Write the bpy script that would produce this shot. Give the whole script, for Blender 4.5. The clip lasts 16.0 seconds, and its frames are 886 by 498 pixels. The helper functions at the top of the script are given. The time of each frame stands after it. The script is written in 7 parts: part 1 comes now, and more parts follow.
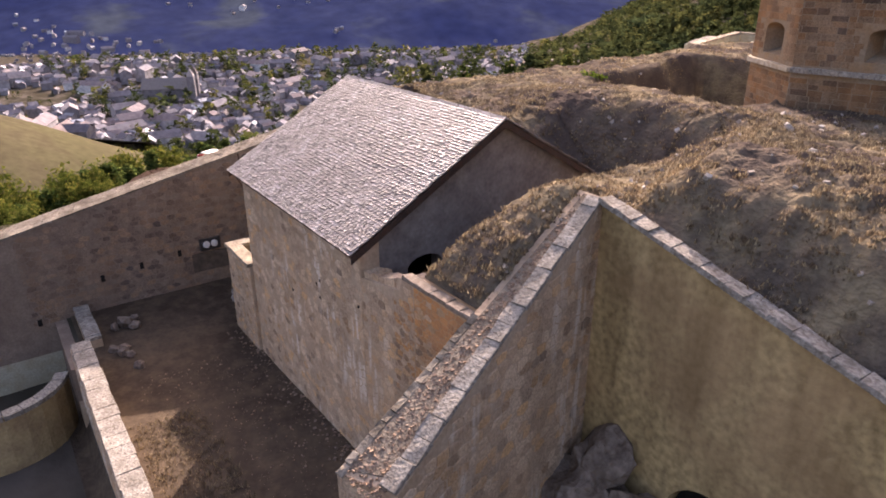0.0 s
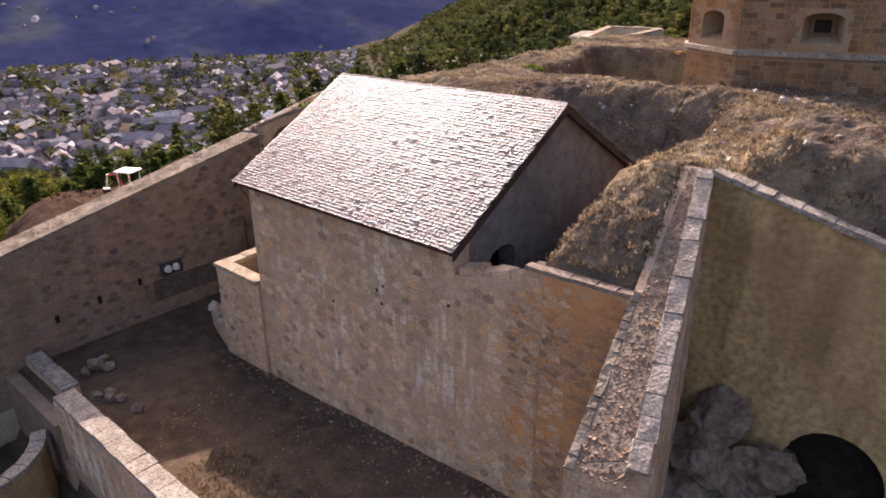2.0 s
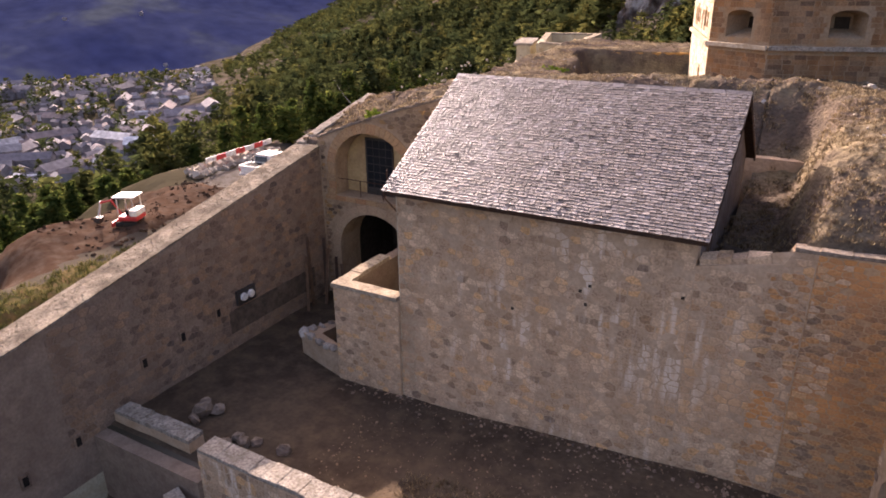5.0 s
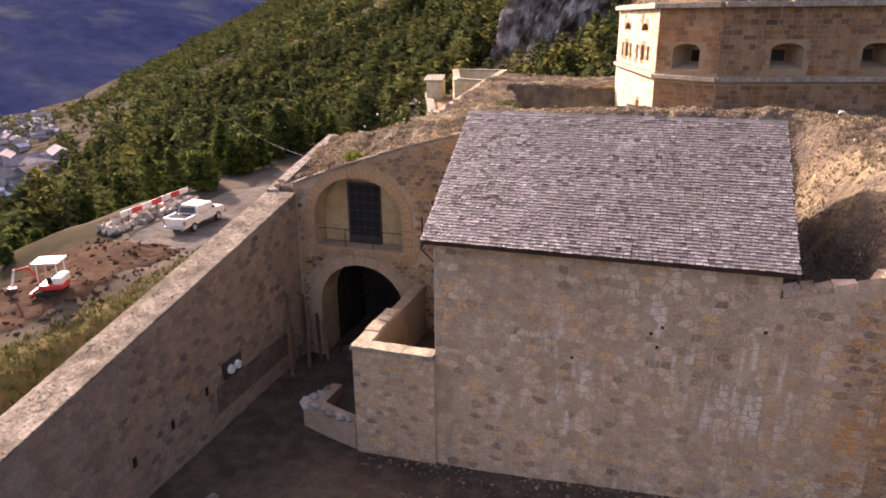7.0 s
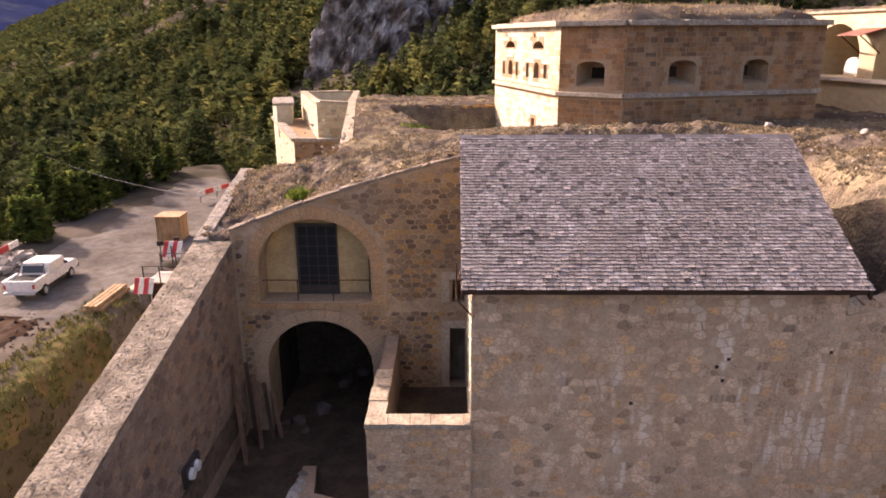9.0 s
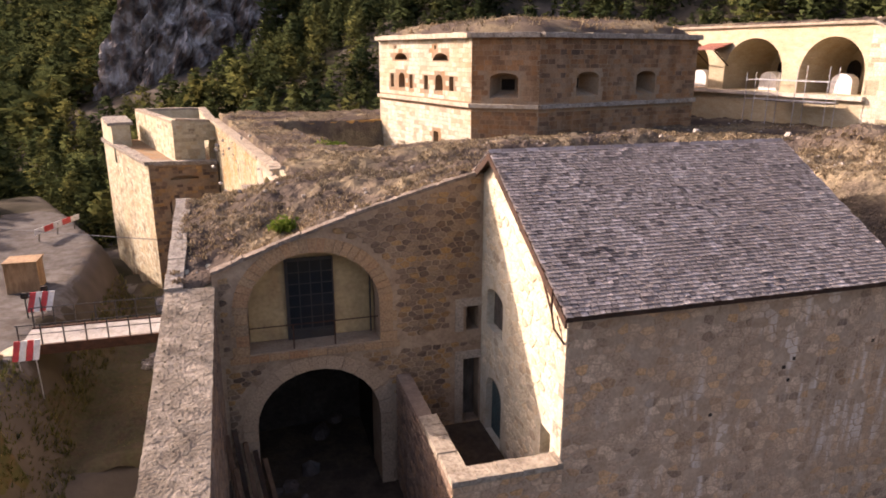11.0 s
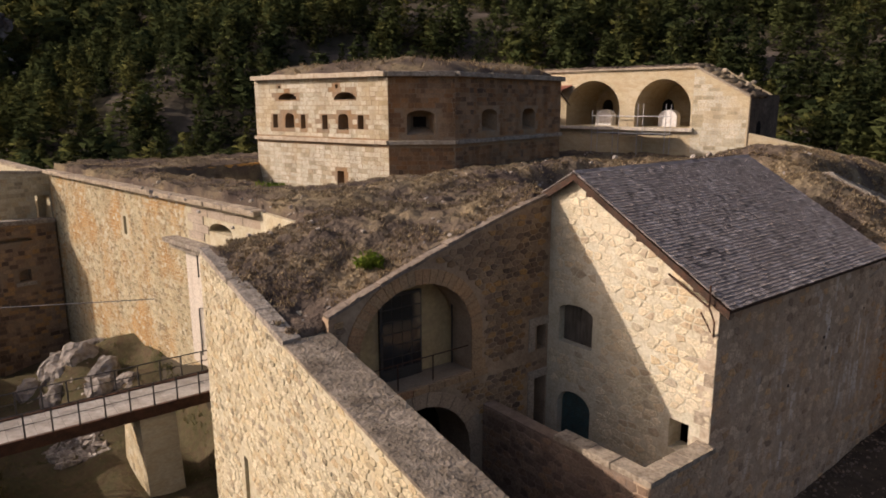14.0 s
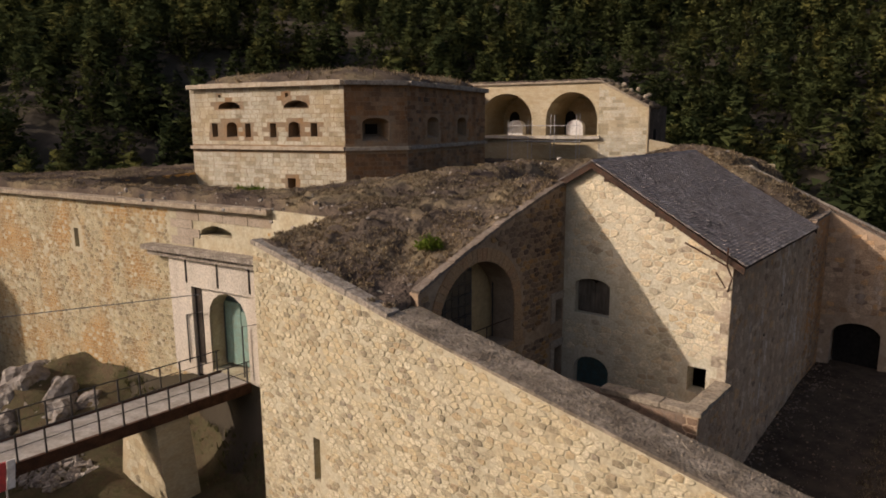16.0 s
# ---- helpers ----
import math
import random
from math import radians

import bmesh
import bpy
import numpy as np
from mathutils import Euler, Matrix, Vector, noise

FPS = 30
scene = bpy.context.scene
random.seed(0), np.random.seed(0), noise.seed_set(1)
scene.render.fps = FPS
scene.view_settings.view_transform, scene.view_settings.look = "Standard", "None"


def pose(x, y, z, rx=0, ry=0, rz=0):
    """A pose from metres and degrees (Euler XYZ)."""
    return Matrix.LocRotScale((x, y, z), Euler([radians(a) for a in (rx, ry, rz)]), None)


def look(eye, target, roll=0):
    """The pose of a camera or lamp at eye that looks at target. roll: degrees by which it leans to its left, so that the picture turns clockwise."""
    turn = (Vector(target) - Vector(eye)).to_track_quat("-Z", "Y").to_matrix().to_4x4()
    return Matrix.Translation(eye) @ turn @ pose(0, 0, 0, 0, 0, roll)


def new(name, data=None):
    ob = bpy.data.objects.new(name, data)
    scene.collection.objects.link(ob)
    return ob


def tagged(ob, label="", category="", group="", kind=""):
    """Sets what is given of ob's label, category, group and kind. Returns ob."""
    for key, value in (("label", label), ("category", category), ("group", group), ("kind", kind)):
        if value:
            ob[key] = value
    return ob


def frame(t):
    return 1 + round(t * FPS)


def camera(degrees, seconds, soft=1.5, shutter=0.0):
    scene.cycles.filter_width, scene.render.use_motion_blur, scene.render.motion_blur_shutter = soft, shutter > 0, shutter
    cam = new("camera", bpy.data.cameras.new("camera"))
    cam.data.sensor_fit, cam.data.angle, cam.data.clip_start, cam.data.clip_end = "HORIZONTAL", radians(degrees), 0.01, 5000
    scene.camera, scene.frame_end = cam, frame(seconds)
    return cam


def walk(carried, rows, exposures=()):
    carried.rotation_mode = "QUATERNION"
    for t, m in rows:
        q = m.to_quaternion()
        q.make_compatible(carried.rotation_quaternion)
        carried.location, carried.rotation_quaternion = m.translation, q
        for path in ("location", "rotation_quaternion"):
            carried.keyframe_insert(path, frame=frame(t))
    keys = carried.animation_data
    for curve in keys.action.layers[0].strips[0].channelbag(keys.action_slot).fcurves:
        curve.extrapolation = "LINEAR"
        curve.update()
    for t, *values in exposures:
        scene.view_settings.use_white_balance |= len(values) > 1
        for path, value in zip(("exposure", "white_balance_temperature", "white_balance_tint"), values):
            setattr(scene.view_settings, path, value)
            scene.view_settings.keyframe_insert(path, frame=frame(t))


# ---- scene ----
cam = camera(66.1, 16.0, soft=1.8)
METRES, EYE, TILT, LEAN, TURN = 60.0, 24.0, 0.0, 0.0, 55.6
ROWS = [
    (0.0, 0.0, 0.0, 0.0, -0.13, -22.9, 0.32),
    (0.5, -0.0282, 0.0022, -0.0025, -3.2, -23.02, 0.34),
    (1.0, -0.0607, 0.0069, -0.0046, -6.8, -22.98, 0.57),
    (1.5, -0.0918, 0.0128, -0.006, -10.47, -22.8, 0.67),
    (2.0, -0.1262, 0.0208, -0.0074, -14.43, -22.65, 0.62),
    (2.5, -0.158, 0.0299, -0.0088, -17.65, -22.55, 0.73),
    (3.0, -0.1914, 0.0408, -0.0104, -20.52, -23.0, 0.63),
    (3.5, -0.2205, 0.0525, -0.0119, -22.29, -23.16, 0.51),
    (4.0, -0.2502, 0.067, -0.0139, -23.51, -22.98, 0.63),
    (6.5, -0.3488, 0.1563, -0.0198, -34.17, -19.23, 0.38),
    (7.0, -0.3633, 0.1823, -0.0207, -37.95, -18.81, 0.49),
    (7.5, -0.375, 0.2089, -0.0217, -42.15, -18.49, 0.37),
    (8.0, -0.3855, 0.2404, -0.0226, -46.57, -18.14, 0.26),
    (8.5, -0.3934, 0.2721, -0.0237, -50.31, -17.71, 0.13),
    (9.0, -0.4014, 0.3076, -0.0247, -54.76, -17.25, 0.27),
    (11.5, -0.4308, 0.4709, -0.0309, -75.84, -15.58, -0.2),
    (12.0, -0.4354, 0.5037, -0.0327, -79.67, -15.1, -0.14),
    (12.5, -0.4389, 0.5337, -0.0345, -83.13, -14.47, 0.14),
    (13.0, -0.4431, 0.5655, -0.0366, -86.79, -13.55, 0.23),
    (13.5, -0.4471, 0.5946, -0.0387, -90.02, -12.8, 0.13),
    (14.0, -0.4523, 0.6259, -0.0413, -93.52, -12.11, 0.14),
    (14.5, -0.4578, 0.6545, -0.0443, -96.74, -11.66, 0.1),
    (15.0, -0.4638, 0.6854, -0.048, -100.14, -11.23, 0.14),
    (15.5, -0.4688, 0.7138, -0.0512, -103.06, -10.87, 0.2),
    (16.0, -0.4734, 0.7444, -0.0548, -106.06, -10.51, 0.28),
]
walk(cam, [(t, pose(0, 0, EYE, TILT, LEAN, TURN) @ pose(METRES * x, METRES * y, METRES * z, 90 + pitch, roll, yaw)) for t, x, y, z, yaw, pitch, roll in ROWS],
     exposures=[(0.0, 1.6, 6650, 31), (3.0, 1.34, 6850, 33), (7.0, 1.6, 7000, 35), (9.0, 1.55, 7100, 36), (12.5, 0.58, 6750, 28), (16.0, -0.46, 6800, 22)])

# ---- light ----
SUN_WAY = Vector((1.0, -0.77, -0.66)).normalized()      # the way the sunlight travels
world = bpy.data.worlds.new("world")
scene.world = world
world.use_nodes = True
sky = world.node_tree.nodes.new("ShaderNodeTexSky")
sky.sky_type, sky.sun_disc = "NISHITA", False
sky.dust_density, sky.ozone_density = 5.0, 0.6
sky.sun_elevation = math.asin(-SUN_WAY.z)
sky.sun_rotation = math.atan2(-SUN_WAY.x, -SUN_WAY.y)
world.node_tree.links.new(sky.outputs[0], world.node_tree.nodes["Background"].inputs[0])
world.node_tree.nodes["Background"].inputs[1].default_value = 0.146
sun = new("sun", bpy.data.lights.new("sun", "SUN"))
sun.data.energy, sun.data.angle, sun.data.color = 4.5, radians(0.5), (1.0, 0.93, 0.81)
sun.matrix_world = look((0, 0, 200), Vector((0, 0, 200)) + SUN_WAY)


# ---- materials ----
def material(name, rough=0.9, metal=0.0):
    m = bpy.data.materials.new(name)
    m.use_nodes = True
    b = m.node_tree.nodes["Principled BSDF"]
    b.inputs["Roughness"].default_value, b.inputs["Metallic"].default_value = rough, metal
    if rough > 0.7:
        b.inputs["Specular IOR Level"].default_value = 0.0 if rough > 0.92 else 0.08
    return m, m.node_tree, b


def ramp(nt, fac, stops):
    r = nt.nodes.new("ShaderNodeValToRGB")
    e = r.color_ramp.elements
    while len(e) < len(stops):
        e.new(0.5)
    for k, (p, c) in zip(e, stops):
        k.position, k.color = p, (*c, 1)
    nt.links.new(fac, r.inputs[0])
    return r.outputs[0]


def tex(nt, scale, detail=4, stretch=(1, 1, 1), kind="ShaderNodeTexNoise"):
    g = nt.nodes.new("ShaderNodeNewGeometry")
    mp = nt.nodes.new("ShaderNodeMapping")
    mp.inputs["Scale"].default_value = stretch
    nt.links.new(g.outputs["Position"], mp.inputs[0])
    n = nt.nodes.new(kind)
    n.inputs["Scale"].default_value = scale
    if kind == "ShaderNodeTexNoise":
        n.inputs["Detail"].default_value = detail
    nt.links.new(mp.outputs[0], n.inputs["Vector"])
    return n


def mix(nt, fac, a, b, how="MIX"):
    m = nt.nodes.new("ShaderNodeMix")
    m.data_type, m.blend_type = "RGBA", how
    for sock, v in ((m.inputs[0], fac), (m.inputs[6], a), (m.inputs[7], b)):
        if isinstance(v, (int, float)):
            sock.default_value = v
        elif isinstance(v, tuple):
            sock.default_value = (*v, 1)
        else:
            nt.links.new(v, sock)
    return m.outputs[2]


def bump(nt, b, height, strength=0.5, dist=0.03):
    n = nt.nodes.new("ShaderNodeBump")
    n.inputs["Strength"].default_value, n.inputs["Distance"].default_value = strength, dist
    nt.links.new(height, n.inputs["Height"])
    nt.links.new(n.outputs[0], b.inputs["Normal"])


def earthy(name, stops, big=0.35, small=6.0, rough=0.95, strength=0.6, dist=0.06, stain=(0.5, 0.5, 0.5), stretch=(1, 1, 1)):
    """A mottled surface: colours over a broad noise, grain over a fine one, and darker or lighter stains between."""
    m, nt, b = material(name, rough)
    n1, n2, n3 = tex(nt, big, 5), tex(nt, small, 6, stretch), tex(nt, big * 4.3, 4, stretch)
    c = ramp(nt, n1.outputs[0], stops)
    c = mix(nt, ramp(nt, n3.outputs[0], [(0.42, (0, 0, 0)), (0.68, (0.7, 0.7, 0.7))]), c, stain)
    c = mix(nt, 0.55, c, ramp(nt, n2.outputs[0], [(0.25, (0.45, 0.45, 0.45)), (0.75, (1.0, 1.0, 1.0))]), "MULTIPLY")
    nt.links.new(c, b.inputs[0])
    bump(nt, b, n2.outputs[0], strength, dist)
    return m


def stone_mat(name, tints, stain, streak=0.5, grain=14.0, lime=False, heavy=0.55):
    """Stones of a wall: each stone its own tint, with grain, broad discolouring and run-off streaks."""
    m, nt, b = material(name, 0.88)
    info, geo = nt.nodes.new("ShaderNodeObjectInfo"), nt.nodes.new("ShaderNodeNewGeometry")
    add = nt.nodes.new("ShaderNodeMath")
    add.operation = "ADD"
    nt.links.new(info.outputs["Random"], add.inputs[0])
    nt.links.new(geo.outputs["Random Per Island"], add.inputs[1])
    fr = nt.nodes.new("ShaderNodeMath")
    fr.operation = "FRACT"
    nt.links.new(add.outputs[0], fr.inputs[0])
    c = ramp(nt, fr.outputs[0], tints)
    g, broad, run = tex(nt, grain, 6), tex(nt, 0.33, 5), tex(nt, 1.1, 4, (1, 1, 0.18))
    c = mix(nt, 0.75, c, ramp(nt, g.outputs[0], [(0.3, (0.45, 0.44, 0.43)), (0.62, (1.1, 1.08, 1.06))]), "MULTIPLY")
    c = mix(nt, ramp(nt, broad.outputs[0], [(0.45, (0, 0, 0)), (0.7 if heavy < 0.6 else 0.62, (heavy, heavy, heavy))]), c, stain)
    c = mix(nt, streak, c, ramp(nt, run.outputs[0], [(0.35, (0.62, 0.6, 0.58)), (0.6, (1, 1, 1))]), "MULTIPLY")
    if lime:        # washed-out lime that has run down the face in patches
        runs, where = tex(nt, 2.6, 3, (1, 1, 0.16)), tex(nt, 0.28, 2)
        both = mix(nt, 1.0, ramp(nt, runs.outputs[0], [(0.5, (0, 0, 0)), (0.62, (0.75, 0.75, 0.75))]), ramp(nt, where.outputs[0], [(0.5, (0, 0, 0)), (0.62, (1, 1, 1))]), "MULTIPLY")
        c = mix(nt, both, c, (0.66, 0.57, 0.46))
    nt.links.new(c, b.inputs[0])
    bump(nt, b, g.outputs[0], 0.8, 0.04)
    return m


STONE = stone_mat("grey_rubble_stone", [(0.0, (0.27, 0.195, 0.135)), (0.08, (0.52, 0.38, 0.255)), (0.3, (0.45, 0.32, 0.215)), (0.5, (0.66, 0.49, 0.33)), (0.75, (0.52, 0.375, 0.25)), (0.9, (0.68, 0.42, 0.21)), (1.0, (0.26, 0.19, 0.14))], (0.54, 0.35, 0.20), lime=True)
MORTAR = earthy("lime_mortar", [(0.3, (0.45, 0.33, 0.225)), (0.7, (0.57, 0.43, 0.295))], 0.4, 9.0, stain=(0.42, 0.285, 0.175))
CREAM = stone_mat("cream_limestone", [(0.0, (0.26, 0.225, 0.155)), (0.15, (0.46, 0.41, 0.28)), (0.5, (0.6, 0.55, 0.4)), (0.8, (0.53, 0.455, 0.295)), (0.93, (0.43, 0.335, 0.2)), (1.0, (0.30, 0.265, 0.2))], (0.50, 0.41, 0.245), 0.4)
GABLE_STONE = stone_mat("pale_gable_rubble", [(0.0, (0.36, 0.31, 0.23)), (0.15, (0.56, 0.5, 0.35)), (0.6, (0.68, 0.61, 0.44)), (0.85, (0.6, 0.49, 0.31)), (1.0, (0.38, 0.31, 0.22))], (0.6, 0.53, 0.39), 0.3)
GABLE_MORTAR = earthy("pale_gable_mortar", [(0.3, (0.54, 0.5, 0.37)), (0.7, (0.66, 0.615, 0.47))], 0.5, 10.0, stain=(0.48, 0.4, 0.27))
CREAM_MORTAR = earthy("cream_mortar", [(0.3, (0.47, 0.42, 0.295)), (0.7, (0.57, 0.52, 0.375))], 0.4, 9.0, stain=(0.44, 0.365, 0.23))
# rusty stone, darkened further to put the tower's shade into its colour
ORANGE = stone_mat("rusty_shaded_ashlar", [(0.0, (0.17, 0.115, 0.075)), (0.4, (0.31, 0.215, 0.135)), (0.8, (0.3, 0.17, 0.085)), (1.0, (0.13, 0.095, 0.07))], (0.32, 0.15, 0.055), 0.8)
COPING = earthy("weathered_coping_stone", [(0.3, (0.26, 0.225, 0.18)), (0.7, (0.48, 0.43, 0.355))], 2.2, 13.0, stain=(0.14, 0.115, 0.088), strength=1.0)
PLASTER = earthy("yellow_lime_plaster", [(0.3, (0.44, 0.31, 0.15)), (0.7, (0.56, 0.42, 0.225))], 0.3, 7.0, strength=0.5, stain=(0.32, 0.215, 0.12))
PLASTER_WALL = stone_mat("stained_yellow_plaster", [(0.0, (0.5, 0.36, 0.17)), (0.5, (0.54, 0.4, 0.2)), (1.0, (0.5, 0.37, 0.19))], (0.36, 0.23, 0.115), 0.85, 5.0, heavy=0.65)
EARTH = earthy("dry_grass_earth", [(0.36, (0.085, 0.066, 0.054)), (0.48, (0.135, 0.106, 0.08)), (0.62, (0.25, 0.198, 0.122))], 0.3, 7.0, strength=1.0, dist=0.15, stain=(0.085, 0.066, 0.053))
YARD = earthy("trodden_yard_earth", [(0.3, (0.062, 0.045, 0.032)), (0.7, (0.105, 0.078, 0.053))], 0.3, 5.0, stain=(0.14, 0.102, 0.066), strength=0.9)
GROUND = earthy("mountain_ground", [(0.3, (0.03, 0.03, 0.017)), (0.7, (0.075, 0.062, 0.043))], 0.02, 0.6, stain=(0.15, 0.125, 0.105), dist=0.3)
DIRT = earthy("dug_brown_dirt", [(0.3, (0.046, 0.029, 0.02)), (0.7, (0.085, 0.053, 0.036))], 0.4, 3.0, stain=(0.1, 0.076, 0.058))
GRAVEL = earthy("pale_gravel_road", [(0.3, (0.1, 0.09, 0.079)), (0.7, (0.17, 0.156, 0.137))], 0.3, 4.0, stain=(0.085, 0.068, 0.052), strength=0.9)
SLATE = stone_mat("grey_slate", [(0.0, (0.085, 0.07, 0.064)), (0.15, (0.21, 0.182, 0.163)), (0.8, (0.3, 0.265, 0.242)), (1.0, (0.4, 0.36, 0.34))], (0.22, 0.182, 0.158), 0.4, 20.0)
SLATE.node_tree.nodes["Principled BSDF"].inputs["Roughness"].default_value = 0.4
SLATE.node_tree.nodes["Principled BSDF"].inputs["Specular IOR Level"].default_value = 0.14
# near-black filling that stands for the shade inside openings
DARK = earthy("opening_shade", [(0.3, (0.02, 0.018, 0.016)), (0.7, (0.035, 0.03, 0.026))], 1, 6, stain=(0.018, 0.016, 0.014))


PLASTER_GREY = earthy("grey_render", [(0.3, (0.20, 0.17, 0.15)), (0.7, (0.27, 0.235, 0.205))], 0.5, 8.0, strength=0.3, stain=(0.16, 0.13, 0.11))
CABLE_GREY = earthy("weathered_cable", [(0.3, (0.12, 0.12, 0.12)), (0.7, (0.2, 0.2, 0.2))], 1, 8, stain=(0.1, 0.1, 0.1))
MORTAR_TAN = stone_mat("tan_cut_stone", [(0.0, (0.42, 0.31, 0.21)), (0.5, (0.47, 0.35, 0.235)), (1.0, (0.44, 0.33, 0.225))], (0.40, 0.28, 0.18), 0.4)
RUBBLE_FILL = earthy("crumbled_rubble", [(0.3, (0.13, 0.10, 0.075)), (0.7, (0.25, 0.205, 0.155))], 1.5, 14.0, strength=1.0, stain=(0.34, 0.28, 0.2))
# shade of the passage and small holes is put into this near-black colour
STONE_PLAIN = earthy("shade_dark_stone", [(0.3, (0.045, 0.037, 0.03)), (0.7, (0.075, 0.062, 0.05))], 0.8, 7.0, stain=(0.035, 0.03, 0.025))
MORTAR_RUST = earthy("rust_stained_mortar", [(0.3, (0.42, 0.31, 0.21)), (0.6, (0.50, 0.33, 0.185)), (0.75, (0.52, 0.30, 0.14))], 0.35, 9.0, stain=(0.40, 0.25, 0.14))
MORTAR_TOWER = earthy("tower_mortar", [(0.3, (0.25, 0.19, 0.13)), (0.7, (0.34, 0.26, 0.175))], 0.25, 8.0, stain=(0.33, 0.19, 0.09))
ORANGE_PLASTER = earthy("ochre_wall", [(0.3, (0.5, 0.27, 0.08)), (0.7, (0.6, 0.36, 0.13))], 0.3, 7.0, strength=0.3, stain=(0.42, 0.22, 0.08))
CREAM_SMOOTH = earthy("cream_ashlar_face", [(0.3, (0.47, 0.39, 0.25)), (0.7, (0.56, 0.48, 0.33))], 0.3, 6.0, strength=0.3, stain=(0.44, 0.34, 0.2), stretch=(1, 1, 2.5))
CREAM_TRIM = earthy("cream_trim", [(0.3, (0.46, 0.39, 0.29)), (0.7, (0.58, 0.5, 0.38))], 0.8, 9.0, strength=0.3, stain=(0.36, 0.28, 0.19))
COPING_WARM = earthy("warm_coping_stone", [(0.3, (0.31, 0.255, 0.19)), (0.7, (0.5, 0.425, 0.315))], 1.6, 11.0, stain=(0.2, 0.155, 0.105), strength=0.9)
BRICKSTONE = stone_mat("tawny_cut_stone", [(0.0, (0.36, 0.25, 0.15)), (0.5, (0.46, 0.3, 0.165)), (1.0, (0.4, 0.22, 0.115))], (0.38, 0.25, 0.14), 0.3)
DRESSED = stone_mat("grey_cut_stone", [(0.0, (0.36, 0.31, 0.25)), (0.5, (0.42, 0.36, 0.28)), (1.0, (0.34, 0.285, 0.22))], (0.38, 0.29, 0.19), 0.35)
DRESSED_PALE = stone_mat("pale_cut_stone", [(0.0, (0.56, 0.52, 0.44)), (0.5, (0.62, 0.57, 0.48)), (1.0, (0.52, 0.47, 0.39))], (0.5, 0.42, 0.31), 0.4)
WOOD_OLD = earthy("old_dark_wood", [(0.3, (0.04, 0.029, 0.023)), (0.7, (0.085, 0.058, 0.043))], 1.5, 18.0, 0.8, stain=(0.1, 0.05, 0.032), stretch=(0.3, 1, 1))
WOOD_BROWN = earthy("brown_weathered_wood", [(0.3, (0.13, 0.075, 0.045)), (0.7, (0.22, 0.135, 0.085))], 1.5, 18.0, 0.8, stain=(0.09, 0.055, 0.038), stretch=(1, 1, 0.25))
WOOD_GREY = earthy("grey_weathered_wood", [(0.3, (0.09, 0.08, 0.065)), (0.7, (0.17, 0.15, 0.12))], 1.5, 18.0, 0.85, stain=(0.07, 0.06, 0.05), stretch=(1, 1, 0.2))
TIMBER = earthy("raw_timber", [(0.3, (0.30, 0.19, 0.10)), (0.7, (0.44, 0.29, 0.16))], 1.0, 14.0, 0.8, stain=(0.22, 0.13, 0.07), stretch=(1, 1, 0.25))
TEAL = earthy("faded_teal_paint", [(0.3, (0.03, 0.07, 0.075)), (0.7, (0.055, 0.115, 0.115))], 1.2, 14.0, 0.6, stain=(0.05, 0.06, 0.05))
TEAL_PALE = earthy("pale_green_paint", [(0.3, (0.16, 0.28, 0.23)), (0.7, (0.22, 0.36, 0.30))], 1.2, 14.0, 0.6, stain=(0.2, 0.24, 0.18))
RUST = earthy("rusty_iron", [(0.3, (0.05, 0.03, 0.022)), (0.7, (0.12, 0.06, 0.035))], 3, 25.0, 0.75, stain=(0.08, 0.04, 0.025))
RUST_RED = earthy("rusty_red_sheet", [(0.3, (0.2, 0.05, 0.03)), (0.7, (0.3, 0.09, 0.05))], 1, 15.0, 0.6, stain=(0.12, 0.05, 0.03))
IRON = earthy("dark_iron_paint", [(0.3, (0.018, 0.018, 0.018)), (0.7, (0.04, 0.038, 0.035))], 2, 25.0, 0.5, stain=(0.05, 0.035, 0.025))
STEEL = earthy("galvanised_tube", [(0.3, (0.4, 0.4, 0.4)), (0.7, (0.55, 0.55, 0.55))], 2, 25.0, 0.4, stain=(0.3, 0.28, 0.25))
WHITE = earthy("white_paint", [(0.3, (0.7, 0.68, 0.64)), (0.7, (0.8, 0.78, 0.74))], 1.0, 12.0, 0.45, strength=0.1, stain=(0.55, 0.5, 0.43))
RED = earthy("red_paint", [(0.3, (0.55, 0.03, 0.03)), (0.7, (0.65, 0.05, 0.045))], 1.0, 12.0, 0.45, strength=0.1, stain=(0.4, 0.04, 0.035))
RUBBER = earthy("black_rubber", [(0.3, (0.015, 0.015, 0.015)), (0.7, (0.035, 0.033, 0.03))], 3, 20.0, 0.85, stain=(0.07, 0.055, 0.04))
VERGE = earthy("green_grass_verge", [(0.3, (0.06, 0.065, 0.025)), (0.7, (0.115, 0.1, 0.045))], 0.4, 6.0, stain=(0.17, 0.1, 0.055))
ROCK = earthy("grey_rock", [(0.3, (0.075, 0.07, 0.066)), (0.7, (0.19, 0.175, 0.16))], 0.15, 1.2, strength=1.0, dist=0.8, stain=(0.15, 0.1, 0.075), stretch=(1, 1, 0.5))
DEBRIS = stone_mat("loose_stone", [(0.0, (0.22, 0.19, 0.16)), (0.5, (0.36, 0.32, 0.27)), (1.0, (0.5, 0.46, 0.4))], (0.3, 0.25, 0.2), 0.2)


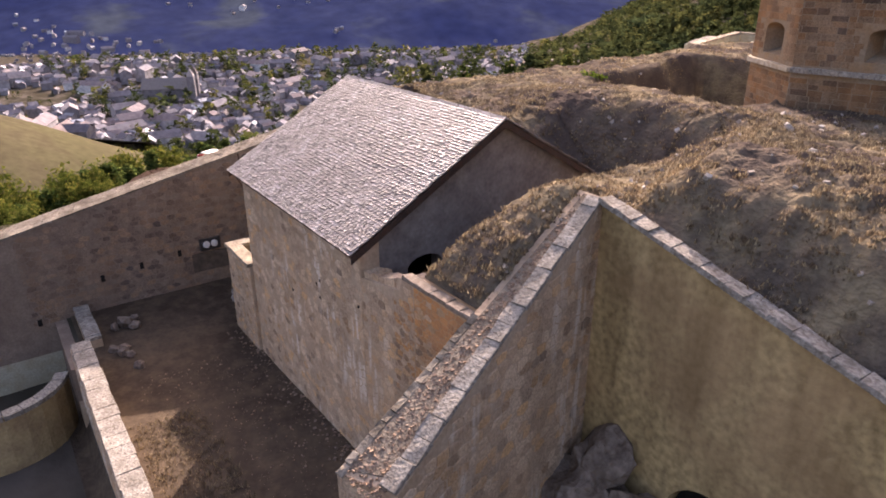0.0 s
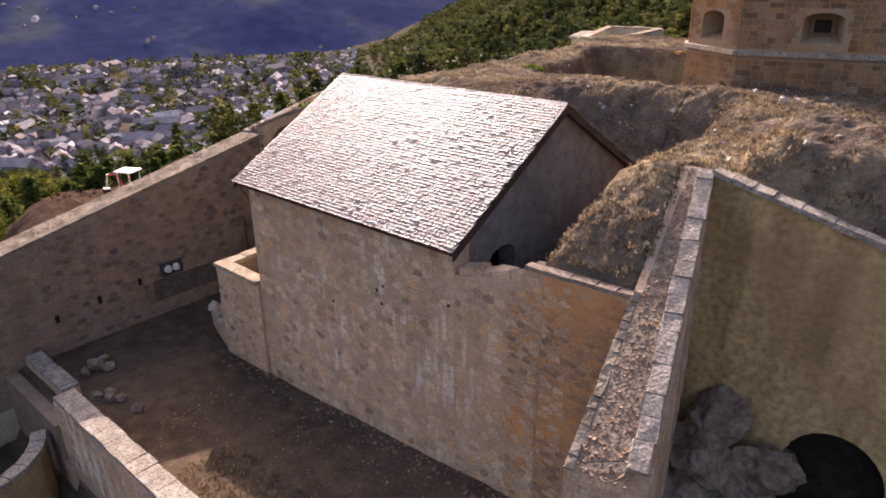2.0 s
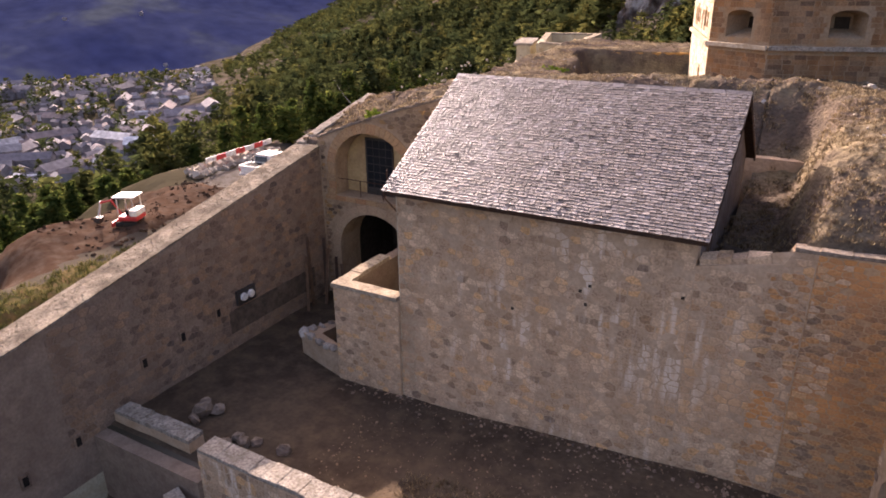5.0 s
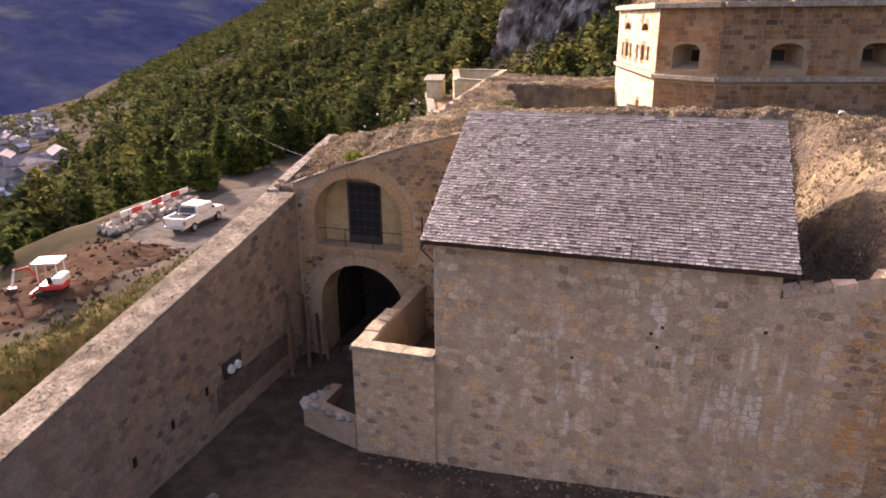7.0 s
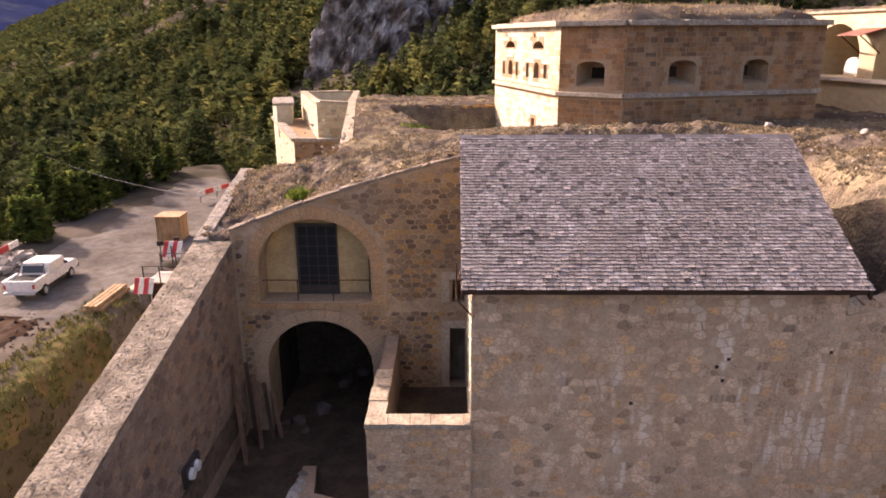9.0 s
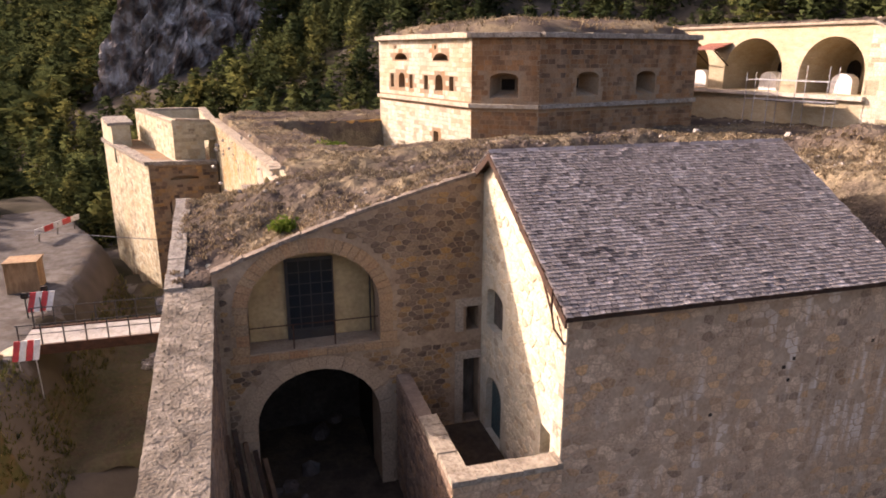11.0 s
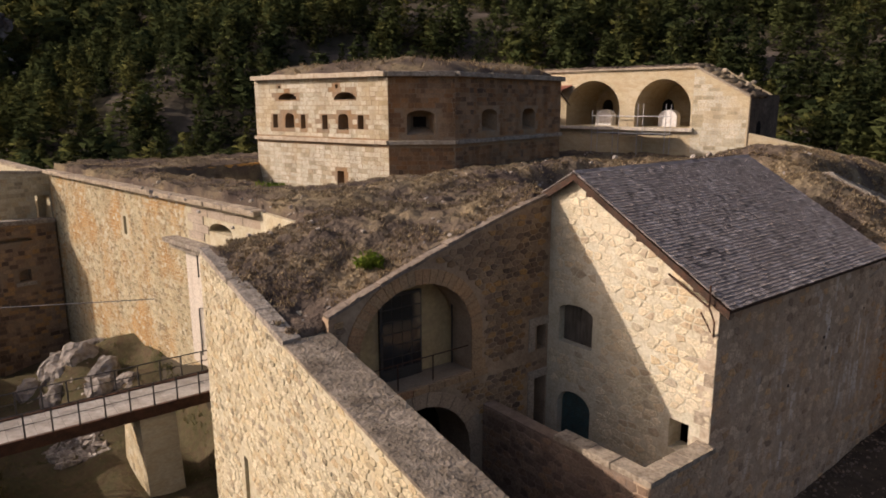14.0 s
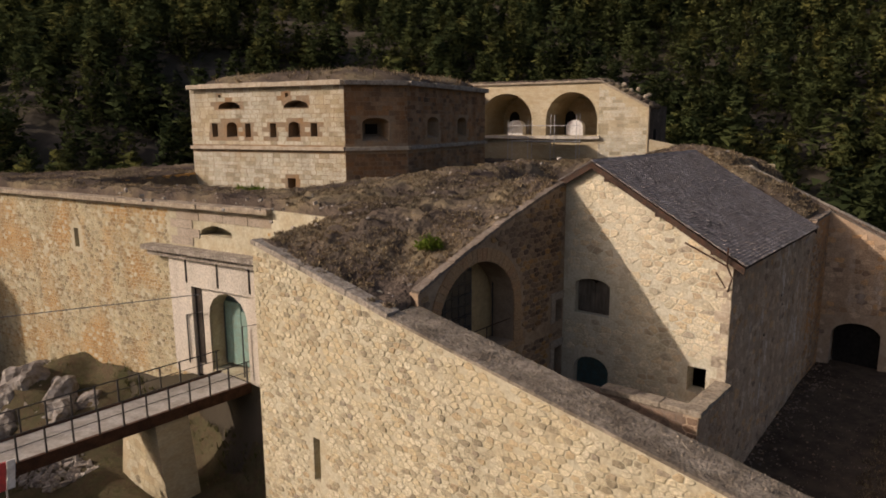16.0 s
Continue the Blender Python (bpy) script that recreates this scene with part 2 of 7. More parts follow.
def foliage(name, dark, light, warm, trees=False):
    m, nt, b = material(name, 1.0)
    geo = nt.nodes.new("ShaderNodeNewGeometry")
    own_tint = geo.outputs["Random Per Island"]
    if trees:       # one tint a tree, with a little play from sprig to sprig
        at = nt.nodes.new("ShaderNodeAttribute")
        at.attribute_name = "tree_tint"
        own_tint = mix(nt, 0.22, at.outputs["Color"], geo.outputs["Random Per Island"])
    c = ramp(nt, own_tint, [(0.0, dark), (0.6, light), (1.0, warm)])
    n = tex(nt, 0.02 if trees else 0.09, 3)
    c = mix(nt, 0.6, c, ramp(nt, n.outputs[0], [(0.35, (0.6, 0.66, 0.66)), (0.65, (1.2, 1.12, 0.9))]), "MULTIPLY")
    nt.links.new(c, b.inputs[0])
    t = nt.nodes.new("ShaderNodeBsdfTranslucent")
    nt.links.new(c, t.inputs[0])
    s = nt.nodes.new("ShaderNodeMixShader")
    s.inputs[0].default_value = 0.3
    nt.links.new(b.outputs[0], s.inputs[1])
    nt.links.new(t.outputs[0], s.inputs[2])
    nt.links.new(s.outputs[0], nt.nodes["Material Output"].inputs[0])
    return m


PINE = foliage("pine_needles", (0.03, 0.042, 0.019), (0.06, 0.07, 0.026), (0.115, 0.108, 0.034), True)
LEAF_WARM = foliage("yellow_green_leaves", (0.045, 0.06, 0.012), (0.10, 0.115, 0.022), (0.19, 0.17, 0.04))
LEAF = foliage("bush_leaves", (0.06, 0.10, 0.015), (0.12, 0.17, 0.025), (0.2, 0.22, 0.05))
STRAW = foliage("dry_grass_blades", (0.10, 0.073, 0.053), (0.205, 0.155, 0.102), (0.36, 0.29, 0.185))
BARK = earthy("bark", [(0.3, (0.06, 0.045, 0.035)), (0.7, (0.12, 0.09, 0.07))], 2, 12.0, stain=(0.09, 0.06, 0.04))
PANE, _nt, _b = material("window_glass", 0.08)
_b.inputs[0].default_value = (0.012, 0.016, 0.02, 1)
CARGLASS, _nt, _b = material("dark_car_glass", 0.05)
_b.inputs[0].default_value = (0.02, 0.024, 0.028, 1)
# haze over the far town is mixed into these bluish grey base colours
ROOFTILE = stone_mat("town_roof", [(0.0, (0.12, 0.113, 0.133)), (0.5, (0.22, 0.207, 0.225)), (0.8, (0.22, 0.165, 0.155)), (0.92, (0.27, 0.26, 0.27)), (1.0, (0.75, 0.75, 0.75))], (0.16, 0.148, 0.155), 0.1, 0.3)
ROOFTILE.node_tree.nodes["Principled BSDF"].inputs["Roughness"].default_value = 0.35
HOUSEWALL = stone_mat("town_walls", [(0.0, (0.16, 0.147, 0.158)), (0.6, (0.28, 0.262, 0.27)), (0.92, (0.44, 0.42, 0.42)), (1.0, (0.75, 0.74, 0.73))], (0.26, 0.243, 0.247), 0.1, 0.3)
# air haze over the far mountain is put in as a faint blue glow
HAZE, _nt, _b = material("mountain_haze_glow", 1.0)
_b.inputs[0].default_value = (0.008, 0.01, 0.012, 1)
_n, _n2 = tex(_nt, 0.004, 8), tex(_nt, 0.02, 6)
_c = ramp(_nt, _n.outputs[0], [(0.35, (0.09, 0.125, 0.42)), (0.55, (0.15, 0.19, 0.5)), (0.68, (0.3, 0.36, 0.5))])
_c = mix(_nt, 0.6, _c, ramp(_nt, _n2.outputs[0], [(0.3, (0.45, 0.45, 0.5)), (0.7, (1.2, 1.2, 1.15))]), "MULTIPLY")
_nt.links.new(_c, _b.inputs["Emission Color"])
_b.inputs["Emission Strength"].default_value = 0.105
MEADOW = earthy("dry_alpine_meadow", [(0.3, (0.075, 0.07, 0.035)), (0.7, (0.115, 0.1, 0.055))], 0.012, 0.3, stain=(0.085, 0.068, 0.043))
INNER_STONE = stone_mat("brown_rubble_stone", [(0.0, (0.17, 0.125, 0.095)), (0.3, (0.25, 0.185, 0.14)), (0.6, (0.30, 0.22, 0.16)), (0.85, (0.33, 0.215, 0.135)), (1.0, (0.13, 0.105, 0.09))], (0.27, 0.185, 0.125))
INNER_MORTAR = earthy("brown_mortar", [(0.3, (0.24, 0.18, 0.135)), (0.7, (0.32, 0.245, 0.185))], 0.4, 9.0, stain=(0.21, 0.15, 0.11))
GATE_STONE = stone_mat("stained_gate_limestone", [(0.0, (0.24, 0.2, 0.13)), (0.3, (0.42, 0.37, 0.235)), (0.7, (0.5, 0.435, 0.275)), (1.0, (0.32, 0.245, 0.14))], (0.42, 0.235, 0.08), 0.55, heavy=0.72)
FACADE_MORTAR = earthy("brown_facade_mortar", [(0.3, (0.35, 0.26, 0.175)), (0.7, (0.45, 0.34, 0.23))], 0.4, 9.0, stain=(0.29, 0.2, 0.13))
FACADE_STONE = stone_mat("brown_facade_stone", [(0.0, (0.1, 0.072, 0.055)), (0.3, (0.23, 0.165, 0.115)), (0.6, (0.32, 0.235, 0.15)), (0.88, (0.42, 0.25, 0.1)), (1.0, (0.11, 0.08, 0.066))], (0.29, 0.2, 0.125))
SOUTH_STONE = stone_mat("rusty_rubble_stone", [(0.0, (0.27, 0.19, 0.13)), (0.4, (0.45, 0.29, 0.17)), (0.8, (0.58, 0.31, 0.13)), (1.0, (0.24, 0.175, 0.13))], (0.6, 0.28, 0.1), 0.4, heavy=0.65)
CREAM_ASHLAR = stone_mat("cream_ashlar", [(0.0, (0.36, 0.32, 0.22)), (0.3, (0.53, 0.5, 0.39)), (0.7, (0.59, 0.555, 0.445)), (1.0, (0.45, 0.39, 0.27))], (0.5, 0.36, 0.17), 0.5, heavy=0.42)
NEARPINE = foliage("young_pine_needles", (0.03, 0.05, 0.015), (0.07, 0.1, 0.025), (0.14, 0.15, 0.04))
LEAFGRASS = foliage("green_grass_blades", (0.05, 0.06, 0.02), (0.11, 0.105, 0.04), (0.2, 0.17, 0.08))
DEBRIS_ROCK = earthy("pale_ditch_rock", [(0.3, (0.22, 0.195, 0.17)), (0.7, (0.4, 0.365, 0.325))], 0.8, 4.0, strength=1.0, dist=0.2, stain=(0.16, 0.13, 0.09))
VERGE_DULL = earthy("dull_ditch_grass", [(0.3, (0.062, 0.06, 0.03)), (0.7, (0.115, 0.095, 0.056))], 0.5, 5.0, stain=(0.1, 0.068, 0.045), strength=0.9)
CAVE_ROCK = earthy("brown_cave_rock", [(0.3, (0.2, 0.155, 0.12)), (0.7, (0.36, 0.285, 0.22))], 0.9, 5.0, strength=1.0, dist=0.2, stain=(0.13, 0.095, 0.07))
FACADE_CAP = earthy("dirty_facade_coping", [(0.3, (0.2, 0.16, 0.125)), (0.7, (0.32, 0.265, 0.21))], 1.6, 11.0, stain=(0.13, 0.1, 0.075), strength=0.9)
CAP_BED = earthy("lichened_wall_top", [(0.35, (0.17, 0.142, 0.108)), (0.65, (0.38, 0.325, 0.25))], 1.3, 12.0, strength=1.0, stain=(0.15, 0.122, 0.09))
DECK = earthy("pale_concrete_deck", [(0.3, (0.33, 0.3, 0.26)), (0.7, (0.45, 0.42, 0.37))], 0.5, 7.0, stain=(0.27, 0.24, 0.2), strength=0.3)
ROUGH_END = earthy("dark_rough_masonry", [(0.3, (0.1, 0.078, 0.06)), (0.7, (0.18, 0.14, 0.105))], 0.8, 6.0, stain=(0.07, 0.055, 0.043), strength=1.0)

CLIFF = earthy("fissured_cliff_rock", [(0.4, (0.06, 0.051, 0.046)), (0.5, (0.2, 0.178, 0.16)), (0.6, (0.5, 0.455, 0.41))], 0.22, 1.3, strength=1.0, dist=0.8, stain=(0.17, 0.105, 0.07), stretch=(1, 1, 0.25))

for m in (HOUSEWALL, ROOFTILE):
    m.node_tree.nodes["Principled BSDF"].inputs["Specular IOR Level"].default_value = 0.25
    m.node_tree.nodes["Principled BSDF"].inputs["Roughness"].default_value = 1.0


# ---- shapes ----
def part(name, bm, mat, parent=None, label=""):
    me = bpy.data.meshes.new(name)
    bm.normal_update()
    bm.to_mesh(me)
    bm.free()
    ob = new(name, me)
    me.materials.append(mat)
    if parent:
        ob.parent = parent
    if label:
        tagged(ob, label)
    return ob


def setting(ob, label="", category=""):
    return tagged(ob, label, category, kind="structure")


def box_bm(x0, y0, z0, x1, y1, z1, bm=None, m=None):
    bm = bm or bmesh.new()
    t = Matrix.Translation(((x0 + x1) / 2, (y0 + y1) / 2, (z0 + z1) / 2)) @ Matrix.Diagonal((abs(x1 - x0), abs(y1 - y0), abs(z1 - z0), 1))
    bmesh.ops.create_cube(bm, size=1, matrix=(m @ t) if m else t)
    return bm


def prism_bm(points, way, bm=None):
    """A closed flat outline pushed along way into a solid."""
    bm = bm or bmesh.new()
    a = [bm.verts.new(Vector(p)) for p in points]
    b = [bm.verts.new(Vector(p) + Vector(way)) for p in points]
    n = len(a)
    bm.faces.new(a)
    bm.faces.new(b[::-1])
    for i in range(n):
        bm.faces.new((a[(i + 1) % n], a[i], b[i], b[(i + 1) % n]))
    bmesh.ops.recalc_face_normals(bm, faces=bm.faces)
    return bm


def wall_bm(plan, foot, tops, bm=None):
    """An upright solid over the plan's outline, with a top height at each corner."""
    bm = bm or bmesh.new()
    a = [bm.verts.new((x, y, foot)) for x, y in plan]
    b = [bm.verts.new((x, y, z)) for (x, y), z in zip(plan, tops)]
    n = len(a)
    bm.faces.new(a[::-1])
    bm.faces.new(b)
    for i in range(n):
        bm.faces.new((a[i], a[(i + 1) % n], b[(i + 1) % n], b[i]))
    bmesh.ops.recalc_face_normals(bm, faces=bm.faces)
    return bm


def smooth(a, b, v):
    t = np.clip((v - a) / (b - a), 0, 1)
    return t * t * (3 - 2 * t)


def thing(name, x, y, z, label, category, group=""):
    ob = new(name)
    ob.location = (x, y, z)
    return tagged(ob, label, category, group)


def own(ob, parent):
    """Hang a mesh that is given in world places under a thing."""
    ob.parent = parent
    root = parent
    m = Matrix.Identity(4)
    while root:
        m = Matrix.Translation(root.location) @ m
        root = root.parent
    ob.matrix_parent_inverse = m.inverted()
    return ob


def piece(name, bm, mat, parent, label=""):
    return own(part(name, bm, mat, None, label), parent)


def flat_mesh(name, co, faces, mat, shade=False):
    me = bpy.data.meshes.new(name)
    me.from_pydata([tuple(c) for c in co], [], faces)
    if shade:
        me.polygons.foreach_set("use_smooth", [True] * len(me.polygons))
    me.materials.append(mat)
    return new(name, me)


def rod(points, r, sides=6, bm=None):
    """A round bar along a line of points."""
    bm = bm or bmesh.new()
    pts = [Vector(p) for p in points]
    rings = []
    for i, p in enumerate(pts):
        d = (pts[min(i + 1, len(pts) - 1)] - pts[max(i - 1, 0)]).normalized()
        u = d.orthogonal().normalized()
        v = d.cross(u)
        rings.append([bm.verts.new(p + r * (math.cos(2 * math.pi * k / sides) * u + math.sin(2 * math.pi * k / sides) * v)) for k in range(sides)])
    for a, b in zip(rings, rings[1:]):
        for k in range(sides):
            bm.faces.new((a[k], a[(k + 1) % sides], b[(k + 1) % sides], b[k]))
    bm.faces.new(rings[0][::-1])
    bm.faces.new(rings[-1])
    return bm


# ---- terrain ----
def grain(x, y, s, seed=0.0):
    """Soft value noise from a few turned sine waves, for whole arrays."""
    v = 0
    for k, (a, f) in enumerate(((0.3, 1.0), (1.4, 1.37), (2.5, 1.83), (4.0, 2.41), (5.3, 3.3))):
        v = v + np.sin((x * np.cos(a + seed) + y * np.sin(a + seed)) * f / s + 1.7 * k + seed * 3 + 1.3 * np.sin((y * np.cos(a) - x * np.sin(a)) * f / s * 0.7 + k)) / (1 + 0.5 * k)
    return v / 2.6


def clod(x, y, s):
    """Rough value noise, about -1 to 1, of lumps s across."""
    u, v = np.asarray(x) / s, np.asarray(y) / s
    i, j = np.floor(u), np.floor(v)
    f, g = u - i, v - j
    f, g = f * f * (3 - 2 * f), g * g * (3 - 2 * g)
    h = lambda a, b: (np.sin(a * 127.1 + b * 311.7) * 43758.5453) % 1.0
    return 2 * ((h(i, j) * (1 - f) + h(i + 1, j) * f) * (1 - g) + (h(i, j + 1) * (1 - f) + h(i + 1, j + 1) * f) * g) - 1


def terrain(x, y):
    hill = -19 + 0.368 * x + 0.262 * y + 13 * np.exp(-((x - 8) / 55) ** 2 - ((y - 128) / 45) ** 2)
    far = np.hypot(x + 20, y)
    hill = hill + np.clip((far - 110) / 300, 0, 1) * 15 * grain(x, y, 62)
    valley = -90 - 130 * smooth(820, 1700, far) + 7 * grain(x, y, 150)
    valley = valley + 62 * np.exp(-((x + 345) / 120) ** 2 - ((y + 30) / 95) ** 2)
    slope = np.maximum(hill, valley)
    slope = slope + 8 * np.exp(-((hill - valley) / 25) ** 2)
    # the shelf of the fort, its road and ditch
    near = 8.5 + 0.45 * grain(x, y, 4.5) * smooth(-50.5, -53, x) * (1 - smooth(20, 25, y)) + 0.12 * grain(x, y, 1.3)
    near = near - 2.2 * smooth(-55, -60, x) * (1 - smooth(18, 26, y)) + (0.5 * np.abs(grain(x + 0.6 * y, y * 0.4, 1.7, 1.0)) + 0.12 * clod(x, y, 0.7)) * smooth(-49.3, -51, x) * (1 - smooth(21, 24, y)) * smooth(-66, -60, x)
    near = near - 4.5 * smooth(-49.5, -54, x) * (1 - smooth(3, 10, y))
    shelf = smooth(-135, -57, x) * smooth(-120, -40, y) * (1 - smooth(66, 140, y)) * (1 - smooth(22, 60, x))
    wide = 0.42 * np.clip(y - 48, 0, 30)
    ditch = smooth(-47.2, -44.6, x + wide) * (1 - smooth(-37, -35, x))
    near = near - ditch * (4.3 + 0.1 * np.clip(y - 33, 0, 30) - 3.3 * np.exp(-((y - 43.5) / 7) ** 2) * smooth(-44, -39.5, x) + 0.5 * grain(x, y, 2.4) + 0.3 * clod(x, y, 1.7))
    inside = smooth(-38.9, -38.0, x) * (1 - smooth(21.6, 22.2, y) * (1 - smooth(-35.0, -34.2, x)))
    court = 6.75 + 0.06 * np.clip(x + 27, 0, 12) - 3.4 * smooth(1.4, 1.1, y) + 0.05 * grain(x, y, 1.1)
    near = near * (1 - inside) + court * inside
    return slope * (1 - shelf) + near * shelf


def sheet(name, xs, ys, height, mat):
    X, Y = np.meshgrid(xs, ys)
    Z = height(X, Y)
    n, m = len(ys), len(xs)
    co = np.stack([X, Y, Z], -1).reshape(-1, 3)
    i = np.arange(n * m).reshape(n, m)
    f = np.stack([i[:-1, :-1], i[:-1, 1:], i[1:, 1:], i[1:, :-1]], -1).reshape(-1, 4)
    return flat_mesh(name, co.tolist(), f.tolist(), mat, True)


def steps(lo, hi, c0, c1, fine, grow=1.1):
    mid = list(np.arange(c0, c1, fine))
    a, d, left = c0, fine, []
    while a > lo:
        d *= grow
        a -= d
        left.append(a)
    b, d, right = mid[-1], fine, []
    while b < hi:
        d *= grow
        b += d
        right.append(b)
    return np.array(left[::-1] + mid + right)


ground = setting(sheet("ground", steps(-4300, 2500, -66, 8, 0.5), steps(-2500, 4300, -12, 74, 0.5), terrain, GROUND), "steep mountain ground of dry grass and earth", "ground")


def far_ridge(x, y):
    a = -x * 0.86 + y * 0.5
    return -300 + 0.34 * np.clip(a - 1950, -50, 5000) + 38 * grain(x, y, 330) + 9 * grain(x, y, 90, 2.0)


setting(sheet("backdrop_mountain", np.linspace(-4500, -700, 120), np.linspace(-2600, 4300, 150), far_ridge, HAZE), "far wooded mountain side glowing with blue haze", "mountain")

# worn surfaces laid over the ground
def patch(name, x0, x1, y0, y1, mat, lift, label, edge=1.0, floor=terrain, step=0.5):
    """A thin sheet that follows the ground and sinks into it along its uneven border."""
    xs, ys = np.arange(x0, x1, step), np.arange(y0, y1, step)

    def h(x, y):
        d = np.minimum(np.minimum(x - x0, x1 - x), np.minimum(y - y0, y1 - y)) + edge * (grain(x, y, 1.5) + 0.4 * grain(x, y, 0.5))
        return floor(x, y) + np.where(d > edge, lift, lift - 0.5 * np.clip(edge - d, 0, 1.5))
    return setting(sheet(name, xs, ys, h, mat), label, "ground")


patch("road", -57.5, -46.2, 22, 62, GRAVEL, 0.05, "pale gravel access road beside the ditch")
patch("dug_bank", -63, -49.4, 3, 24, DIRT, 0.05, "freshly dug brown earth of the roadworks")
patch("ditch_floor", -46.0, -35.6, 23, 58, VERGE_DULL, 0.3, "dull grass and earth floor of the ditch")
patch("grass_verge", -49.5, -45.2, 0, 24, VERGE, 0.06, "strip of green grass along the ditch edge")
YARD_Z = 6.75
patch("meadow", -480, -215, -130, 75, MEADOW, 0.25, "olive dry meadow on the spur below the fort", 8.0, terrain, 4.0)
patch("courtyard_floor", -37.6, -9.0, 0.2, 24.5, YARD, 0.04, "dark trodden earth floor of the courtyard", 0.0)

# ---- stone facings ----
def clip(poly, nx, ny, c):
    out = []
    for i, p in enumerate(poly):
        q = poly[(i + 1) % len(poly)]
        a, b = nx * p[0] + ny * p[1] - c, nx * q[0] + ny * q[1] - c
        if a <= 0:
            out.append(p)
        if a * b < 0:
            t = a / (a - b)
            out.append((p[0] + t * (q[0] - p[0]), p[1] + t * (q[1] - p[1])))
    return out


def cells(w, h, su, sv, rng, jit):
    """Irregular stones over a w by h face: the regions round the seeds of a shaken, offset grid."""
    nu, nv = max(1, round(w / su)), max(1, round(h / sv))
    du, dv = w / nu, h / nv
    seed = {}
    for j in range(-1, nv + 1):
        for i in range(-1, nu + 2):
            seed[i, j] = ((i + 0.5 + 0.5 * (j % 2) - 0.25 + rng.uniform(-jit, jit)) * du, (j + 0.5 + rng.uniform(-jit, jit) * 0.8) * dv)
    k = du / dv
    for j in range(nv):
        for i in range(-1, nu + 1):
            x, y = seed[i, j]
            poly = [(max(0, x - 1.2 * du), max(0, y - 1.2 * dv)), (min(w, x + 1.2 * du), max(0, y - 1.2 * dv)), (min(w, x + 1.2 * du), min(h, y + 1.2 * dv)), (max(0, x - 1.2 * du), min(h, y + 1.2 * dv))]
            if poly[1][0] <= poly[0][0]:
                continue
            for dj in (-1, 0, 1):
                for di in (-2, -1, 0, 1, 2):
                    if (di or dj) and (i + di, j + dj) in seed:
                        X, Y = seed[i + di, j + dj]
                        nx, ny = X - x, (Y - y) * k * k
                        poly = clip(poly, nx, ny, nx * (X + x) / 2 + ny * (Y + y) / 2)
                        if len(poly) < 3:
                            break
            if len(poly) >= 3:
                yield poly


def courses(w, h, su, sv, rng, jit):
    """Squared stones in level courses of uneven height and length."""
    y = 0.0
    while y < h - 0.05:
        d = min(sv * rng.uniform(0.85, 1.2), h - y)
        x = -su * rng.uniform(0, 0.9)
        while x < w:
            l = su * rng.uniform(0.55, 1.5)
            a, b = max(x, 0), min(x + l, w)
            x += l
            if b - a < 0.08:
                continue
            q = [rng.uniform(-jit, jit) * sv for _ in range(4)]
            yield [(a, y + q[0] * (y > 0)), (b, y + q[1] * (y > 0)), (b, y + d + q[2]), (a, y + d + q[3])]
        y += d


def facing(parent, origin, along, w, h, su, sv, mat, inside=None, joint=0.02, deep=(0.012, 0.042), jit=0.32, singles=0, seed=1, out=None, name="stone", lost=0.0, squared=False):
    """Stones on a wall face. origin: its lower corner; along: the level direction to the right as seen from outside.
    The first of them become parts of their own, the rest one joined part."""
    rng = random.Random(seed)
    o, u = Vector(origin), Vector(along).normalized()
    n = Vector(out) if out else u.cross(Vector((0, 0, 1)))
    up = n.cross(u)
    co, faces, made, shapes = [], [], 0, []
    for poly in (courses if squared else cells)(w, h, su, sv, rng, jit):
        cx, cy = sum(p[0] for p in poly) / len(poly), sum(p[1] for p in poly) / len(poly)
        if lost and rng.random() < lost:
            continue
        if inside and not all(inside(p[0], p[1]) for p in poly + [(cx, cy)]):
            continue
        size = max(max(p[0] for p in poly) - min(p[0] for p in poly), 0.05)
        s = max(0.3, 1 - 2 * joint / size)
        d = rng.uniform(*deep)
        lean = rng.uniform(-0.3, 0.3) * d
        r0 = [o + u * (cx + (p[0] - cx) * s) + up * (cy + (p[1] - cy) * s) - n * 0.02 for p in poly]
        r1 = [o + u * (cx + (p[0] - cx) * s * 0.97) + up * (cy + (p[1] - cy) * s * 0.97) + n * (d * 0.6 + lean * (p[0] - cx) / size) for p in poly]
        r2 = [o + u * (cx + (p[0] - cx) * s * 0.8) + up * (cy + (p[1] - cy) * s * 0.8) + n * (d + lean * (p[0] - cx) / size) for p in poly]
        shapes.append((r0, r1, r2))
    rng.shuffle(shapes)
    for r0, r1, r2 in shapes:
        m = len(r0)
        f = [[a * m + i, a * m + (i + 1) % m, a * m + m + (i + 1) % m, a * m + m + i] for a in (0, 1) for i in range(m)] + [list(range(2 * m, 3 * m))]
        if made < singles:
            own(flat_mesh(name, r0 + r1 + r2, f, mat), parent)
            made += 1
        else:
            b = len(co)
            co.extend(r0 + r1 + r2)
            faces.extend([[b + i for i in q] for q in f])
    if co:
        tagged(own(flat_mesh(name + "_facing", co, faces, mat), parent), kind="stuff")


